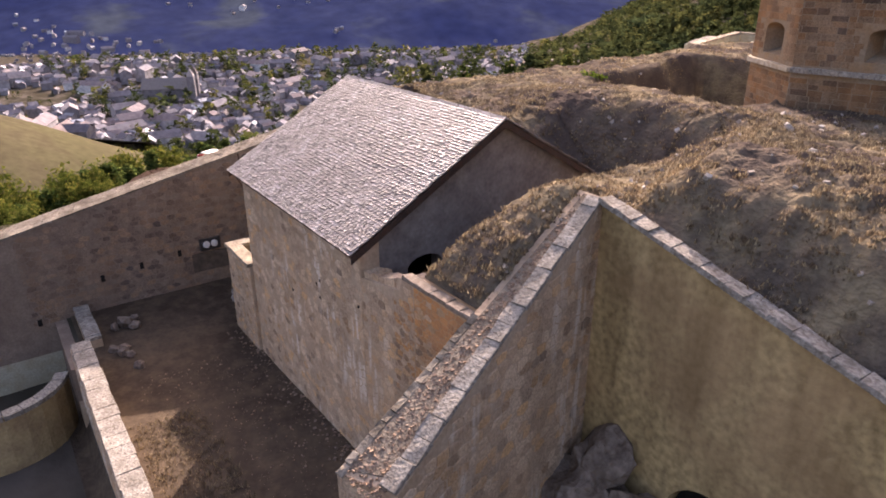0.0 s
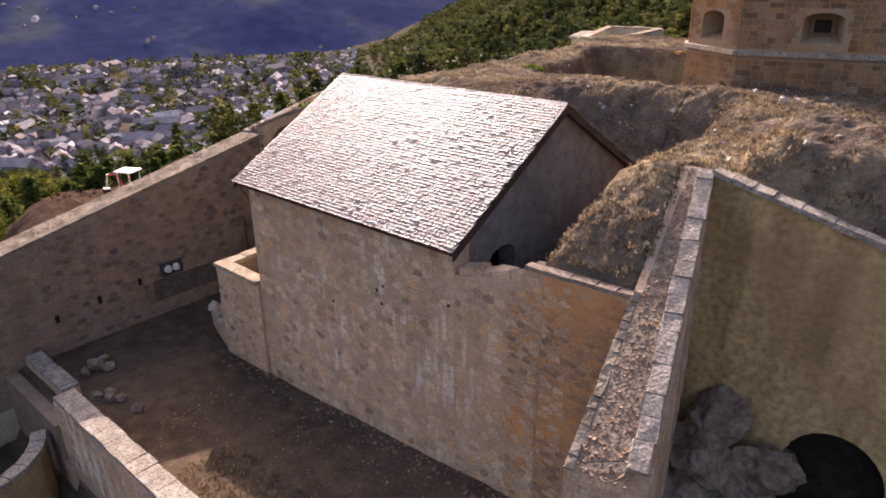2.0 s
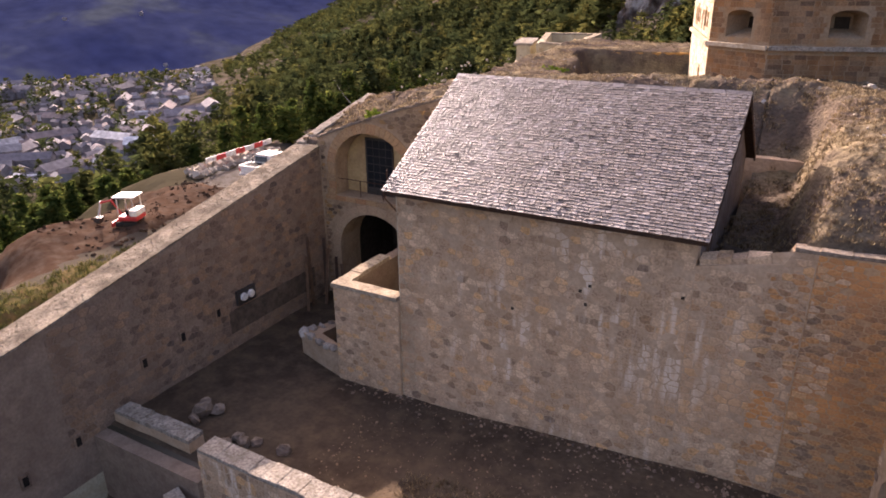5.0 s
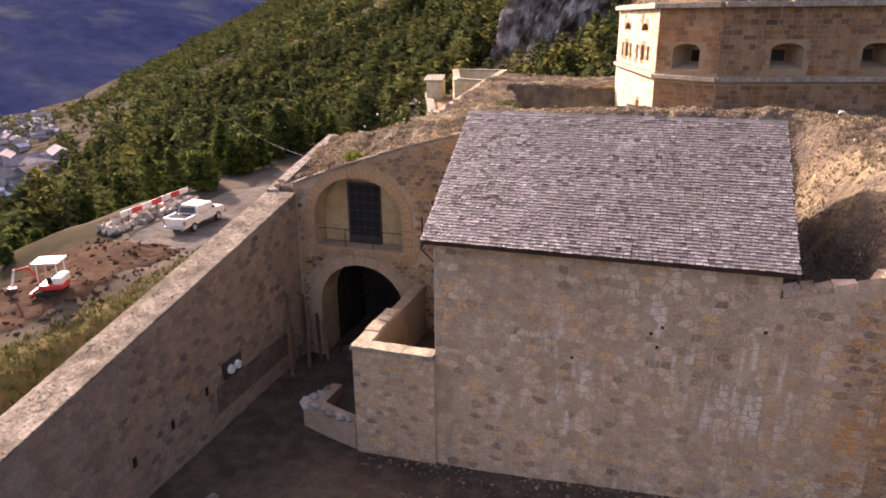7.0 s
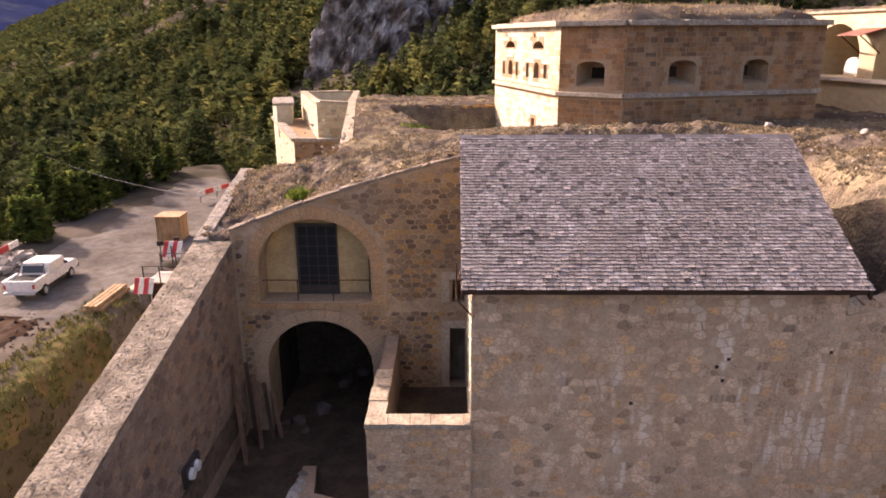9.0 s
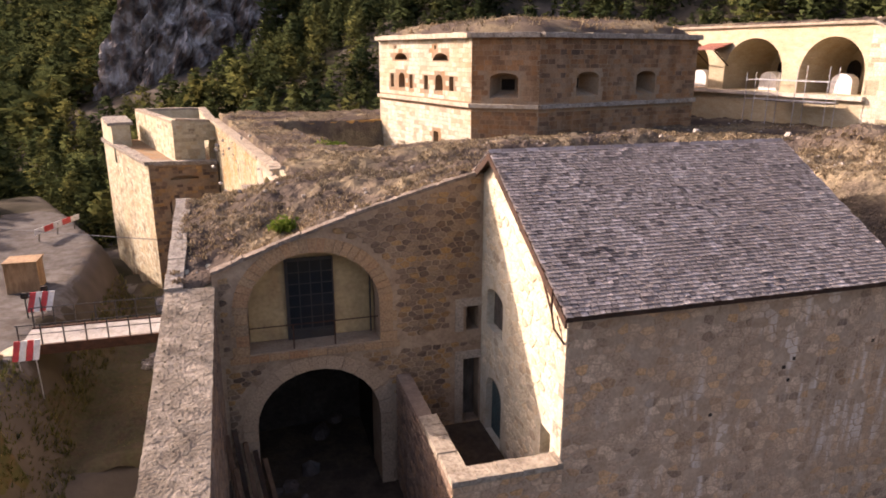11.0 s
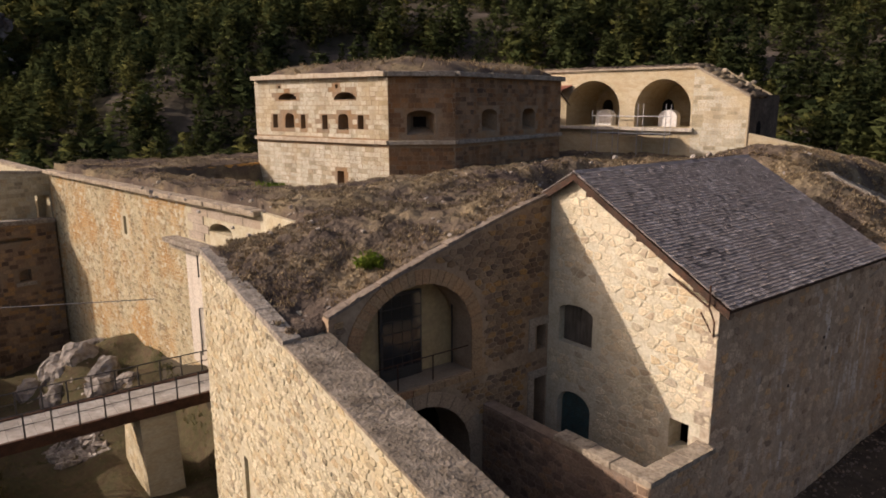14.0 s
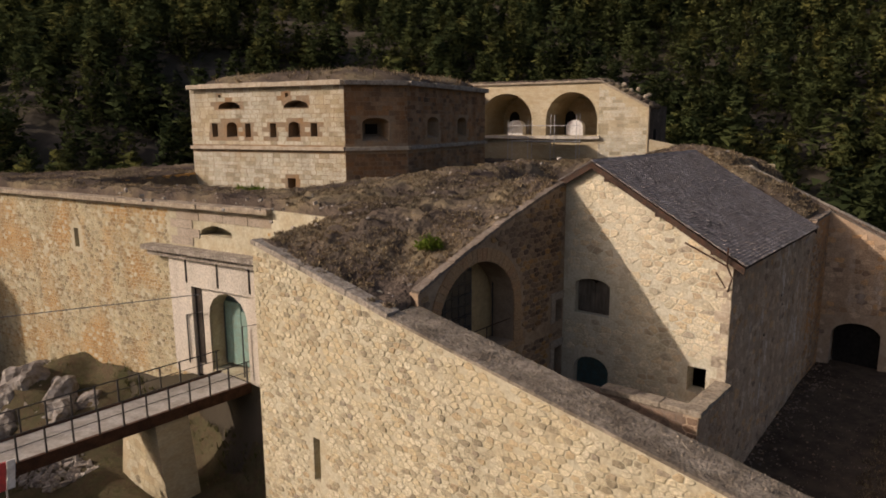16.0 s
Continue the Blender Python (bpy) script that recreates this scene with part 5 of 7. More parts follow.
# ---- earth banks ----
def mound(x, y):
    z = 17.3 + 1.1 * np.exp(-(((x + 9) / 7) ** 2 + ((y - 19) / 5) ** 2)) + 0.9 * np.exp(-(((x + 21) / 9) ** 2 + ((y - 25) / 3.5) ** 2)) + 0.25 * np.exp(-(((x + 13) / 5) ** 2 + ((y - 26) / 5) ** 2))
    z = z + 0.55 * np.exp(-(((x + 34.5) / 4) ** 2 + ((y - 18.5) / 3) ** 2)) - 0.1 * smooth(29, 38, y)
    z = z + 0.65 * np.exp(-(((x + 13.1) / 1.7) ** 2 + ((y - 12.4) / 2.4) ** 2))
    for d, zz in ((np.clip(np.abs(y - 16.4) - 0.95, 0, 99) + np.clip(x + 28.3, 0, 99), fa_top(np.clip(x, -37.6, -28))), (np.abs(x + 38.7) + np.clip(y - 24, 0, 99), ext_top(y)), (np.abs(y - 9.0) + np.clip(-17.5 - x, 0, 99), 15.85), (np.abs(y - 13.4) + np.clip(-11 - x, 0, 99), 18.1 - 0.257 * (x + 11.5))):
        w = 1 / (0.02 + (d / 1.6) ** 2)
        z = (z + w * zz) / (1 + w)
    # along the edge above the plastered wall the bank swells steeply
    z = z + 1.15 * smooth(13.5, 15.2, y) * (1 - smooth(17, 21, y)) * smooth(-12, -10.5, x) * (1 - smooth(2, 6, x))
    # the passage beside and behind the house
    z = z - 3.4 * smooth(-14.2, -15.9, x + 0.25 * grain(y, y, 2.0)) * smooth(-23.5, -19.0, x) * (1 - smooth(20.8, 25.2, y))
    # the sunken court west of the tower
    rim = x + 0.25 * (y - 33) + 0.4 * grain(x, y, 1.2)
    z = z - 4.2 * smooth(-30.6, -29.2, rim) * (1 - smooth(-21.0, -19.2, x)) * smooth(30.9, 33.2, y + 0.4 * grain(x, y, 1.1)) * (1 - smooth(46.6, 47.6, y - 0.16 * (x + 31)))
    big = 0.15 * grain(x, y, 1.4) + 0.1 * grain(x, y, 0.55, 1.0) + 0.06 * grain(x, y, 0.26, 2.0)
    return z + big + 0.09 * clod(x, y, 0.33) + 0.05 * clod(x, y, 0.16)


def earth(name, x0, x1, y0, y1, step, label):
    xs, ys = np.linspace(x0, x1, round((x1 - x0) / step) + 1), np.linspace(y0, y1, round((y1 - y0) / step) + 1)
    ob = setting(sheet(name, xs, ys, mound, EARTH), label, "ground")
    for v in ob.data.vertices:      # the border dives behind the masonry
        if v.co.x < x0 + 0.01 or v.co.x > x1 - 0.01 or v.co.y < y0 + 0.01 or v.co.y > y1 - 0.01:
            v.co.z -= 0.2 if name == "grass_bank_west" and v.co.y < y0 + 0.01 else 1.3
        if name == "grass_bank_south" and v.co.y < 13.4 and v.co.x > px(v.co.y) - 0.02:      # ends under the parapet's rubble top
            v.co.z = min(v.co.z, float(pz(v.co.y)) - 0.25)
            v.co.x = min(v.co.x, float(pr(v.co.y)) - 0.3)
    return ob


BANKS = [("grass_bank_west", -38.62, -28.15, 15.74, 22.28, 0.12, "brown dry grass bank over the gateway vault"),
         ("grass_bank_gate", -34.5, -28.15, 22.05, 27.5, 0.15, "dry grass bank behind the gate"),
         ("grass_bank_plateau", -38.0, 5.5, 27.2, 57, 0.25, "dry grass plateau before the tower"),
         ("grass_bank_middle", -28.45, -17.25, 21.9, 27.5, 0.12, "dark dry grass bank behind the house"),
         ("grass_bank_back", -28.25, -20.5, 17.6, 22.1, 0.15, "dry grass bank against the back of the roof"),
         ("grass_bank_south", -17.45, -11.05, 9.3, 27.5, 0.12, "straw coloured grass bank beside the house"),
         ("grass_bank_east", -11.3, 7.6, 13.45, 27.5, 0.13, "dry grass bank above the plastered wall")]


def on_gate_side(x, y):
    return x > G0[0] + (56.5 - y) * (G1[0] - G0[0]) / 29.7 + 0.45


for b in BANKS:
    if b[0] == "grass_bank_plateau":
        ob = setting(sheet(b[0], np.linspace(0, 1, 180) ** 1.2, np.linspace(27.35, 56.4, 120), lambda x, y: x * 0, EARTH), b[6], "ground")
        for v in ob.data.vertices:
            e = G0[0] + (56.5 - v.co.y) * (G1[0] - G0[0]) / 29.7 + 0.35
            v.co.x = e + v.co.x * (5.5 - e)
            v.co.z = float(mound(np.array(v.co.x), np.array(v.co.y))) if v.co.x > e + 0.05 else 16.6
    else:
        earth(*b)

# ---- roof slates ----
def slates(parent, x0, x1, ye, ze, yr, zr, singles, seed):
    rng = random.Random(seed)
    a, b = Vector((0, ye, ze)), Vector((0, yr, zr))
    L = (b - a).length
    d = (b - a).normalized()
    n = Vector((0, -d.z, d.y)) if d.y > 0 else Vector((0, d.z, -d.y))
    rows = round(L / 0.138)
    ex = L / rows
    co, faces, k = [], [], 0
    for j in range(rows):
        x = x0 + rng.uniform(-0.25, 0)
        while x < x1:
            w = rng.uniform(0.15, 0.23)
            xa, xb = max(x, x0), min(x + w - 0.022, x1)
            x += w
            if xb - xa < 0.05:
                continue
            s0, s1 = j * ex + rng.uniform(-0.012, 0.008) - 0.03, min((j + 1) * ex + 0.06, L)
            t = rng.uniform(0.02, 0.028)
            lift = 0.03 + rng.uniform(0, 0.006) + (0.02 if rng.random() < 0.03 else 0)
            sk = rng.uniform(-0.01, 0.01)
            v = []
            for dz in (0, t):
                for X, s, up in ((xa, s0 + sk, lift), (xb, s0 - sk, lift + rng.uniform(-0.005, 0.008)), (xb, s1, 0.0), (xa, s1, 0.0)):
                    v.append(a + Vector((X, 0, 0)) + d * s + n * (up + dz))
            f = [[4, 5, 6, 7], [0, 1, 5, 4], [1, 2, 6, 5], [3, 0, 4, 7]]
            if d.y < 0:
                f = [q[::-1] for q in f]
            if k < singles and j < 9:
                own(flat_mesh("slate", v, f, SLATE), parent)
                k += 1
            else:
                c = len(co)
                co += v
                faces += [[c + i for i in q] for q in f]
    tagged(own(flat_mesh("slate_covering", co, faces, SLATE), parent), kind="stuff")


slates(house, RX0, RX1, EY, EZ, RY, RZ - 0.02, 300, 1)
slates(house, RX0, RX1, BY, EZ + 0.06, RY, RZ - 0.02, 0, 2)
for k in range(26):
    x = RX0 + k * (RX1 - RX0) / 26
    piece("ridge_slate", prism_bm([(x, RY - 0.16, RZ - 0.07), (x, RY, RZ + 0.06), (x, RY + 0.16, RZ - 0.07), (x, RY, RZ + 0.02)], (0.42, 0, 0)), SLATE, house)

# ---- stone facings of the walls ----
facing(house, (HX0, HY0, 6.6), (1, 0, 0), HX1 - HX0, 9.05, 0.4, 0.26, STONE, seed=11, singles=300, deep=(0.004, 0.026), joint=0.024, lost=0.2, jit=0.42)
facing(house, (HX0, HY1, 8.8), (0, -1, 0), HY1 - HY0, 10.2, 0.4, 0.25, GABLE_STONE, gable_in, seed=12, singles=220, deep=(0.008, 0.03), joint=0.035, jit=0.45, lost=0.22)
for k in range(18):
    z = 8.0 + k * 0.43
    if z > 15.5:
        break
    l = 0.55 if k % 2 else 0.32
    piece("quoin", box_bm(HX0 - 0.02, HY0 + 0.003, z, HX0 + 0.3, HY0 + l, z + 0.41), CREAM_TRIM if k % 3 else COPING_WARM, house)
facing(facade, (-37.3, 15.6, 6.8), (1, 0, 0), 9.0, 11.9, 0.36, 0.2, FACADE_STONE, facade_in, seed=13, singles=260, deep=(0.015, 0.05), joint=0.03)
facing(yw, (-31.5, 8.7, 6.6), (1, 0, 0), 3.2, 4.55, 0.36, 0.22, STONE, seed=14, singles=120, joint=0.025)
# side wall stones darker than the front ones, to hold the shade
facing(yw, (-31.5, 15.6, 6.6), (0, -1, 0), 6.9, 4.5, 0.4, 0.25, INNER_STONE, seed=15, joint=0.025)
facing(ew, (HX1, 8.86, 6.8), (1, 0, 0), 3.15, 9.0, 0.42, 0.25, STONE, lambda u, v: v < (7.9 + 0.22 * u if u < 2.4 else 8.85), seed=16, singles=160, deep=(0.006, 0.03), joint=0.022, lost=0.08)
facing(es, (-14.4, 8.865, 6.8), (1, 0, 0), 2.7, 8.95, 0.36, 0.17, SOUTH_STONE, seed=36, singles=160, deep=(0.006, 0.025), joint=0.02, lost=0.1)
facing(ew, (-15.5, 8.86, 6.8), (1, 0, 0), 1.1, 8.3, 0.34, 0.18, SOUTH_STONE, seed=37, deep=(0.031, 0.036), joint=0.03, lost=0.6)
facing(es, (-14.38, 8.865, 6.8), (1, 0, 0), 0.9, 8.8, 0.36, 0.2, STONE, seed=38, deep=(0.027, 0.032), joint=0.03, lost=0.62)
facing(longw, (-38.8, 22.3, 4.0), (0, -1, 0), 22.0, 12.6, 0.3, 0.18, CREAM, lambda u, v: 4.0 + v < float(ext_top(22.3 - u)) - 0.12 and not (2.8 < u < 3.5 and 4.2 < v < 6.2) and not (9.6 < u < 10.3 and 1.4 < v < 3.2), seed=17, singles=300, deep=(0.008, 0.036), joint=0.022, jit=0.32, lost=0.1)
facing(longw, (-37.36, -14, float(ext_top(-14)) - 0.03), WS, WS.length, 1.52, 0.5, 0.34, CAP_BED, seed=5, singles=150, deep=(0.003, 0.016), joint=0.01, jit=0.4, out=tuple(CAP_UP), name="coping_stone", lost=0.22)
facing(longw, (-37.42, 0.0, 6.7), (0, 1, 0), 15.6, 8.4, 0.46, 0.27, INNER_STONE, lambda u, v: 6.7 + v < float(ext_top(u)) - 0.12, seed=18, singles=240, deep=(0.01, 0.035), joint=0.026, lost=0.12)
facing(par, (px(9.0), 9.0, 7), (px(4.72) - px(9.0), 4.72 - 9.0, 0), 4.3, 8.9, 0.45, 0.27, STONE, lambda u, v: 7 + v < pz(9.0 - u) - 0.1 and not (0.5 < u < 3.2 and v < 3.2), seed=19, singles=60)
facing(par, (px(4.72), 4.72, 6), (pr(5.3) - px(4.72), 0.58, 0), 1.72, 7.7, 0.5, 0.34, STONE, seed=20, singles=40, deep=(0.004, 0.018), joint=0.016, lost=0.3, jit=0.06, squared=True)
facing(par, (pr(5.3), 5.3, 6), (pr(13.2) - pr(5.3), 7.9, 0), 8.2, 11.9, 0.45, 0.28, STONE, lambda u, v: 6 + v < pz(5.3 + u * 0.96) - 0.1, seed=21, singles=120, deep=(0.01, 0.03))
facing(low, (-31.8, 1.15, 5), (1, 0, 0), 14, 2.85, 0.4, 0.25, STONE, seed=22, singles=80)
facing(gw, (*G0, 2.5), gu, GL, 14.0, 0.3, 0.2, GATE_STONE, lambda u, v: not (22.6 < u < 29.5 and 5.6 < v) and not (13.6 < u < 14.6 and 11.1 < v < 12.6), seed=23, singles=300, deep=(0.004, 0.028), joint=0.022, jit=0.36, lost=0.1)
# cream ashlar on the sunny west face, shade-darkened rusty ashlar on the others
for k, (i, holes, mt) in enumerate(((0, W_HOLES, CREAM_ASHLAR), (1, S_HOLES, ORANGE), (2, E_HOLES, ORANGE))):
    a, b = TW[i], TW[i + 1]
    L = math.hypot(b[0] - a[0], b[1] - a[1])
    facing(tower, (*a, 14.5), (b[0] - a[0], b[1] - a[1], 0), L, 8.65, 0.55, 0.29, mt, tower_in(holes, 14.5), seed=24 + k, singles=(150, 60, 90)[k], deep=(0.004, 0.02), joint=0.012, jit=0.05, squared=True)
facing(bast, (*A, 1.0), (B[0] - A[0], B[1] - A[1], 0), math.hypot(B[0] - A[0], B[1] - A[1]), 12.2, 0.6, 0.4, CREAM, seed=27, deep=(0.004, 0.02), joint=0.02, jit=0.42)
# this flank is browner than the cream one, its shade put into the stone
facing(bast, (*B, 1.0), (C[0] - B[0], C[1] - B[1], 0), math.hypot(C[0] - B[0], C[1] - B[1]), 12.0, 0.5, 0.3, FACADE_STONE, lambda u, v: not (1.5 < u < 4.0 and 10.75 < v < 11.3 or 1.25 < u < 1.6 and 7.3 < v < 9.1 or 2.45 < u < 3.85 and 7.5 < v < 8.9), seed=28, deep=(0.004, 0.02), joint=0.014, jit=0.06, squared=True)
facing(up, (*U[1], 13.1), (U[2][0] - U[1][0], U[2][1] - U[1][1], 0), 3.6, 3.3, 0.45, 0.28, CREAM, lambda u, v: not (2.2 < u and v < 2.0), seed=41, deep=(0.004, 0.02), joint=0.014, jit=0.06, squared=True)
facing(up, (*U[0], 13.1), (U[1][0] - U[0][0], U[1][1] - U[0][1], 0), 16.1, 3.3, 0.5, 0.3, CREAM, seed=42, deep=(0.004, 0.02), joint=0.014, jit=0.06, squared=True)
facing(cas, (*kp(13.7, 0), 17.2), ku, 4.3, 6.9, 0.7, 0.3, CREAM_ASHLAR, lambda u, v: 17.2 + v < 24.1 - 0.535 * u, seed=29, deep=(0.005, 0.02), joint=0.012, jit=0.04, squared=True)

# ---- loose stones, tufts, bushes ----
def lumps(name, spots, mat, label, category, group=""):
    """Loose stones: one small rough solid each."""
    rng = random.Random(len(spots) * 7 + 1)
    for x, y, z, r in spots:
        bm = bmesh.new()
        bmesh.ops.create_icosphere(bm, subdivisions=1 if r < 0.9 else 3, radius=r)
        for v in bm.verts:
            v.co *= rng.uniform(0.72, 1.15) if r < 0.9 else 0.85 + 0.5 * noise.noise(v.co / r * 1.4 + Vector((x, y, z))) + 0.12 * noise.noise(v.co * 3.0)
            v.co.z *= 0.7
        bmesh.ops.transform(bm, verts=bm.verts, matrix=pose(0, 0, 0, rng.uniform(0, 60), rng.uniform(0, 60), rng.uniform(0, 360)))
        ob = part(name, bm, mat)
        ob.location = (x, y, z + r * 0.25)
        tagged(ob, label, category, group)


def litter(name, spots, mat, label, sub=1):
    """Small rubble past counting, in one mesh."""
    rng = random.Random(len(spots))
    co, faces = [], []
    for x, y, z, r in spots:
        b = len(co)
        h = [Vector((rng.uniform(0.6, 1.2) * sx, rng.uniform(0.6, 1.2) * sy, rng.uniform(0.4, 1.0) * sz)) * r for sx in (-1, 1) for sy in (-1, 1) for sz in (-1, 1)]
        q = Euler((rng.uniform(-0.6, 0.6), rng.uniform(-0.6, 0.6), rng.uniform(0, 6.28))).to_matrix()
        co += [Vector((x, y, z)) + q @ v for v in h]
        faces += [[b + i for i in f] for f in ((0, 1, 3, 2), (4, 6, 7, 5), (0, 4, 5, 1), (2, 3, 7, 6), (0, 2, 6, 4), (1, 5, 7, 3))]
    return tagged(flat_mesh(name, co, faces, mat), label, "rubble", kind="stuff")


def tufts(name, spots, mat, label, height=0.16, blades=6):
    rng = random.Random(len(spots) + 5)
    co, faces = [], []
    for x, y, z in spots:
        s = rng.uniform(0.5, 1.3)
        for _ in range(blades):
            a, l = rng.uniform(0, 6.28), rng.uniform(0.5, 1.0) * height * s
            bx, by = x + rng.uniform(-0.12, 0.12) * s, y + rng.uniform(-0.12, 0.12) * s
            w = 0.03 * s
            ca, sa = math.cos(a), math.sin(a)
            b = len(co)
            co += [(bx - sa * w, by + ca * w, z - 0.03), (bx + sa * w, by - ca * w, z - 0.03), (bx + ca * l * 0.7, by + sa * l * 0.7, z + l)]
            faces.append([b, b + 1, b + 2])
    return tagged(flat_mesh(name, co, faces, mat), label, "grass", kind="stuff")


rng = np.random.default_rng(4)
spots = []
for nm, x0, x1, y0, y1, st, lb in BANKS:
    n = int((x1 - x0) * (y1 - y0) * (60 if nm in ("grass_bank_west", "grass_bank_south", "grass_bank_east") else 14 if nm == "grass_bank_plateau" else 40))
    x, y = rng.uniform(x0, x1, n), rng.uniform(y0, y1, n)
    keep = grain(x, y, 0.9, 3.0) + 0.5 * grain(x, y, 0.25) > -0.2
    if nm == "grass_bank_plateau":
        keep &= on_gate_side(x, y) & ~((x > -25) & (y > 37))
    keep &= (y > 13.4) | (x < px(y) + 0.1) | (x > -11.0)
    z = mound(x, y)
    spots += list(zip(x[keep].tolist(), y[keep].tolist(), z[keep].tolist()))
tufts("dry_grass", spots, STRAW, "brown and straw coloured dry grass tufts", 0.095)
tr = rng.uniform(0, 1, (900, 3))
c = np.array([-14.0, 43.5])
sp = []
for x, y, _ in tr:
    X, Y = -25 + x * 21, 33.5 + y * 18
    zz, d = dome(X, Y)
    if d > 0.6:
        sp.append((X, Y, float(zz) + 0.1))
tufts("roof_grass", sp, STRAW, "dry grass tufts on the tower roof", 0.3)
rx, ry = rng.uniform(-38, 6, 900), rng.uniform(9.5, 40, 900)
pebbles = [(x, y, z, r) for x, y, z, r in zip(rx, ry, mound(rx, ry), 0.03 + 0.07 * rng.uniform(0, 1, 900) ** 3) if (y > 22.3 and x > -33 or y > 15.9 and x < -28.4 or x > -14 and y > 9.5) and (x < -11.4 or y > 13.9)]
litter("bank_stones", pebbles, DEBRIS, "scattered pale stones on the grass banks")
yx, yy = rng.uniform(-29, -13, 900), 3.0 + 5.7 * rng.uniform(0, 1, 900) ** 0.8
litter("yard_gravel", [(x, y, float(terrain(x, y)) + 0.05, 0.012 + 0.03 * r ** 4) for x, y, r in zip(yx, yy, rng.uniform(0, 1, 900))], INNER_STONE, "small pale stones strewn over the yard floor")
ty = rng.uniform(4.8, 12.5, 1500)
tx = px(ty) + 0.25 + rng.uniform(0, 1, 1500) * (pr(ty) - 0.35 - px(ty) - 0.25)
litter("parapet_debris", [(x, y, pz(y) + 0.02, 0.015 + 0.032 * r ** 3) for x, y, r in zip(tx, ty, rng.uniform(0, 1, 1500))], INNER_STONE, "crumbled stone and lime on the parapet top")
cx, cy = -38.75 + 1.25 * rng.uniform(0, 1, 1500), rng.uniform(-4, 15.5, 1500)
litter("coping_debris", [(x, y, float(ext_top(y)) + 0.05, 0.008 + 0.02 * r ** 4) for x, y, r in zip(cx, cy, rng.uniform(0, 1, 1500))], CAP_BED, "crumbled mortar and stone on the wall top")
gx, gy = rng.uniform(-25.5, -16, 900), rng.uniform(2.2, 4.9, 900)
tufts("yard_grass", list(zip(gx.tolist(), gy.tolist(), (terrain(gx, gy) + 0.03).tolist())), STRAW, "short dry grass in the courtyard", 0.14)
litter("wall_foot_rubble", [(x, 8.75 - 0.8 * a ** 2, float(terrain(x, 8.5)) + 0.04, 0.02 + 0.05 * b ** 2) for x, a, b in zip(rng.uniform(-31, -12, 250), rng.uniform(0, 1, 250), rng.uniform(0, 1, 250))], INNER_STONE, "fallen stones along the foot of the house wall")
lumps("boulder", [(-34.7, 3.9, 6.8, 0.55), (-34.2, 4.3, 6.8, 0.4), (-35.1, 4.4, 6.8, 0.35), (-34.6, 3.4, 6.8, 0.3), (-31.8, 3.2, 6.8, 0.38), (-32.3, 3.4, 6.8, 0.3), (-31.4, 3.5, 6.8, 0.26), (-30.2, 3.6, 6.8, 0.33), (-32.4, 2.9, 6.8, 0.3)], CAVE_ROCK, "rough brown stone lying in the yard", "stone", "stones heaped in the yard")
lumps("boulder", [(-9.0, 18.5, 18.75, 0.3), (-9.8, 19.6, 18.7, 0.22), (-7.2, 17.5, 18.7, 0.3), (-13.3, 24.6, 18.2, 0.24), (-7.5, 22, 18.3, 0.25), (-10.6, 21.2, 18.4, 0.2), (1.0, 24, 17.6, 0.3), (2.2, 22.8, 17.5, 0.32), (-17.5, 40.0, 24.5, 0.3)], DEBRIS, "pale boulder lying on the dry grass", "stone", "boulders on the banks")
k = [K + ku * u - kn * d + Vector((0, 0, 24.3 - 0.53 * max(u - 13.8, 0) + h)) for u, d, h in ((13.4, 1.0, 0.2), (14.2, 0.9, 0.2), (14.9, 1.2, 0.3), (15.6, 0.8, 0.2), (16.2, 1.3, 0.5), (16.9, 0.9, 0.3), (17.5, 1.2, 0.6), (16.6, 2.2, 0.8), (15.4, 2.0, 0.6), (17.6, 2.0, 0.8))]
lumps("wall_block", [(p.x, p.y, p.z - 0.12, 0.27) for p in k], COPING_WARM, "broken pale masonry block on the wall end", "stone", "tumbled blocks on the casemate wall")
ruin = setting(part("ruined_kerb", wall_bm([(-31.6, 8.8), (-31.6, 9.4), (-33.6, 10.2), (-34.0, 12.6), (-34.5, 12.6), (-34.3, 9.6)], 6.0, [8.0, 7.8, 7.7, 7.1, 7.1, 7.9]), MORTAR), "crumbling low stone kerb in the yard", "wall")
lumps("kerb_stone", [(-34.2, 9.7, 7.75, 0.3), (-33.6, 9.5, 7.8, 0.3), (-32.9, 9.2, 7.85, 0.28), (-32.3, 9.0, 7.9, 0.3), (-34.2, 10.3, 7.65, 0.28), (-34.2, 11.0, 7.4, 0.28), (-34.3, 11.8, 7.2, 0.25), (-31.9, 8.9, 8.0, 0.25)], DEBRIS, "loose stone on the ruined kerb", "stone", "stones of the ruined kerb")
cs = rng.uniform(0, 1, (420, 3))
litter("ditch_rubble", [(-43.5 + 6 * a, 36 + 11 * b, float(terrain(-43.5 + 6 * a, 36 + 11 * b)) + 0.1, 0.05 + 0.14 * q ** 3) for a, b, q in cs] + [(-42.8 + 2.4 * a, 33.2 + 4 * b, float(terrain(-42.8 + 2.4 * a, 33.2 + 4 * b)) + 0.3, 0.05 + 0.12 * q ** 2) for a, b, q in cs], DEBRIS, "pale rubble on the ditch slope")
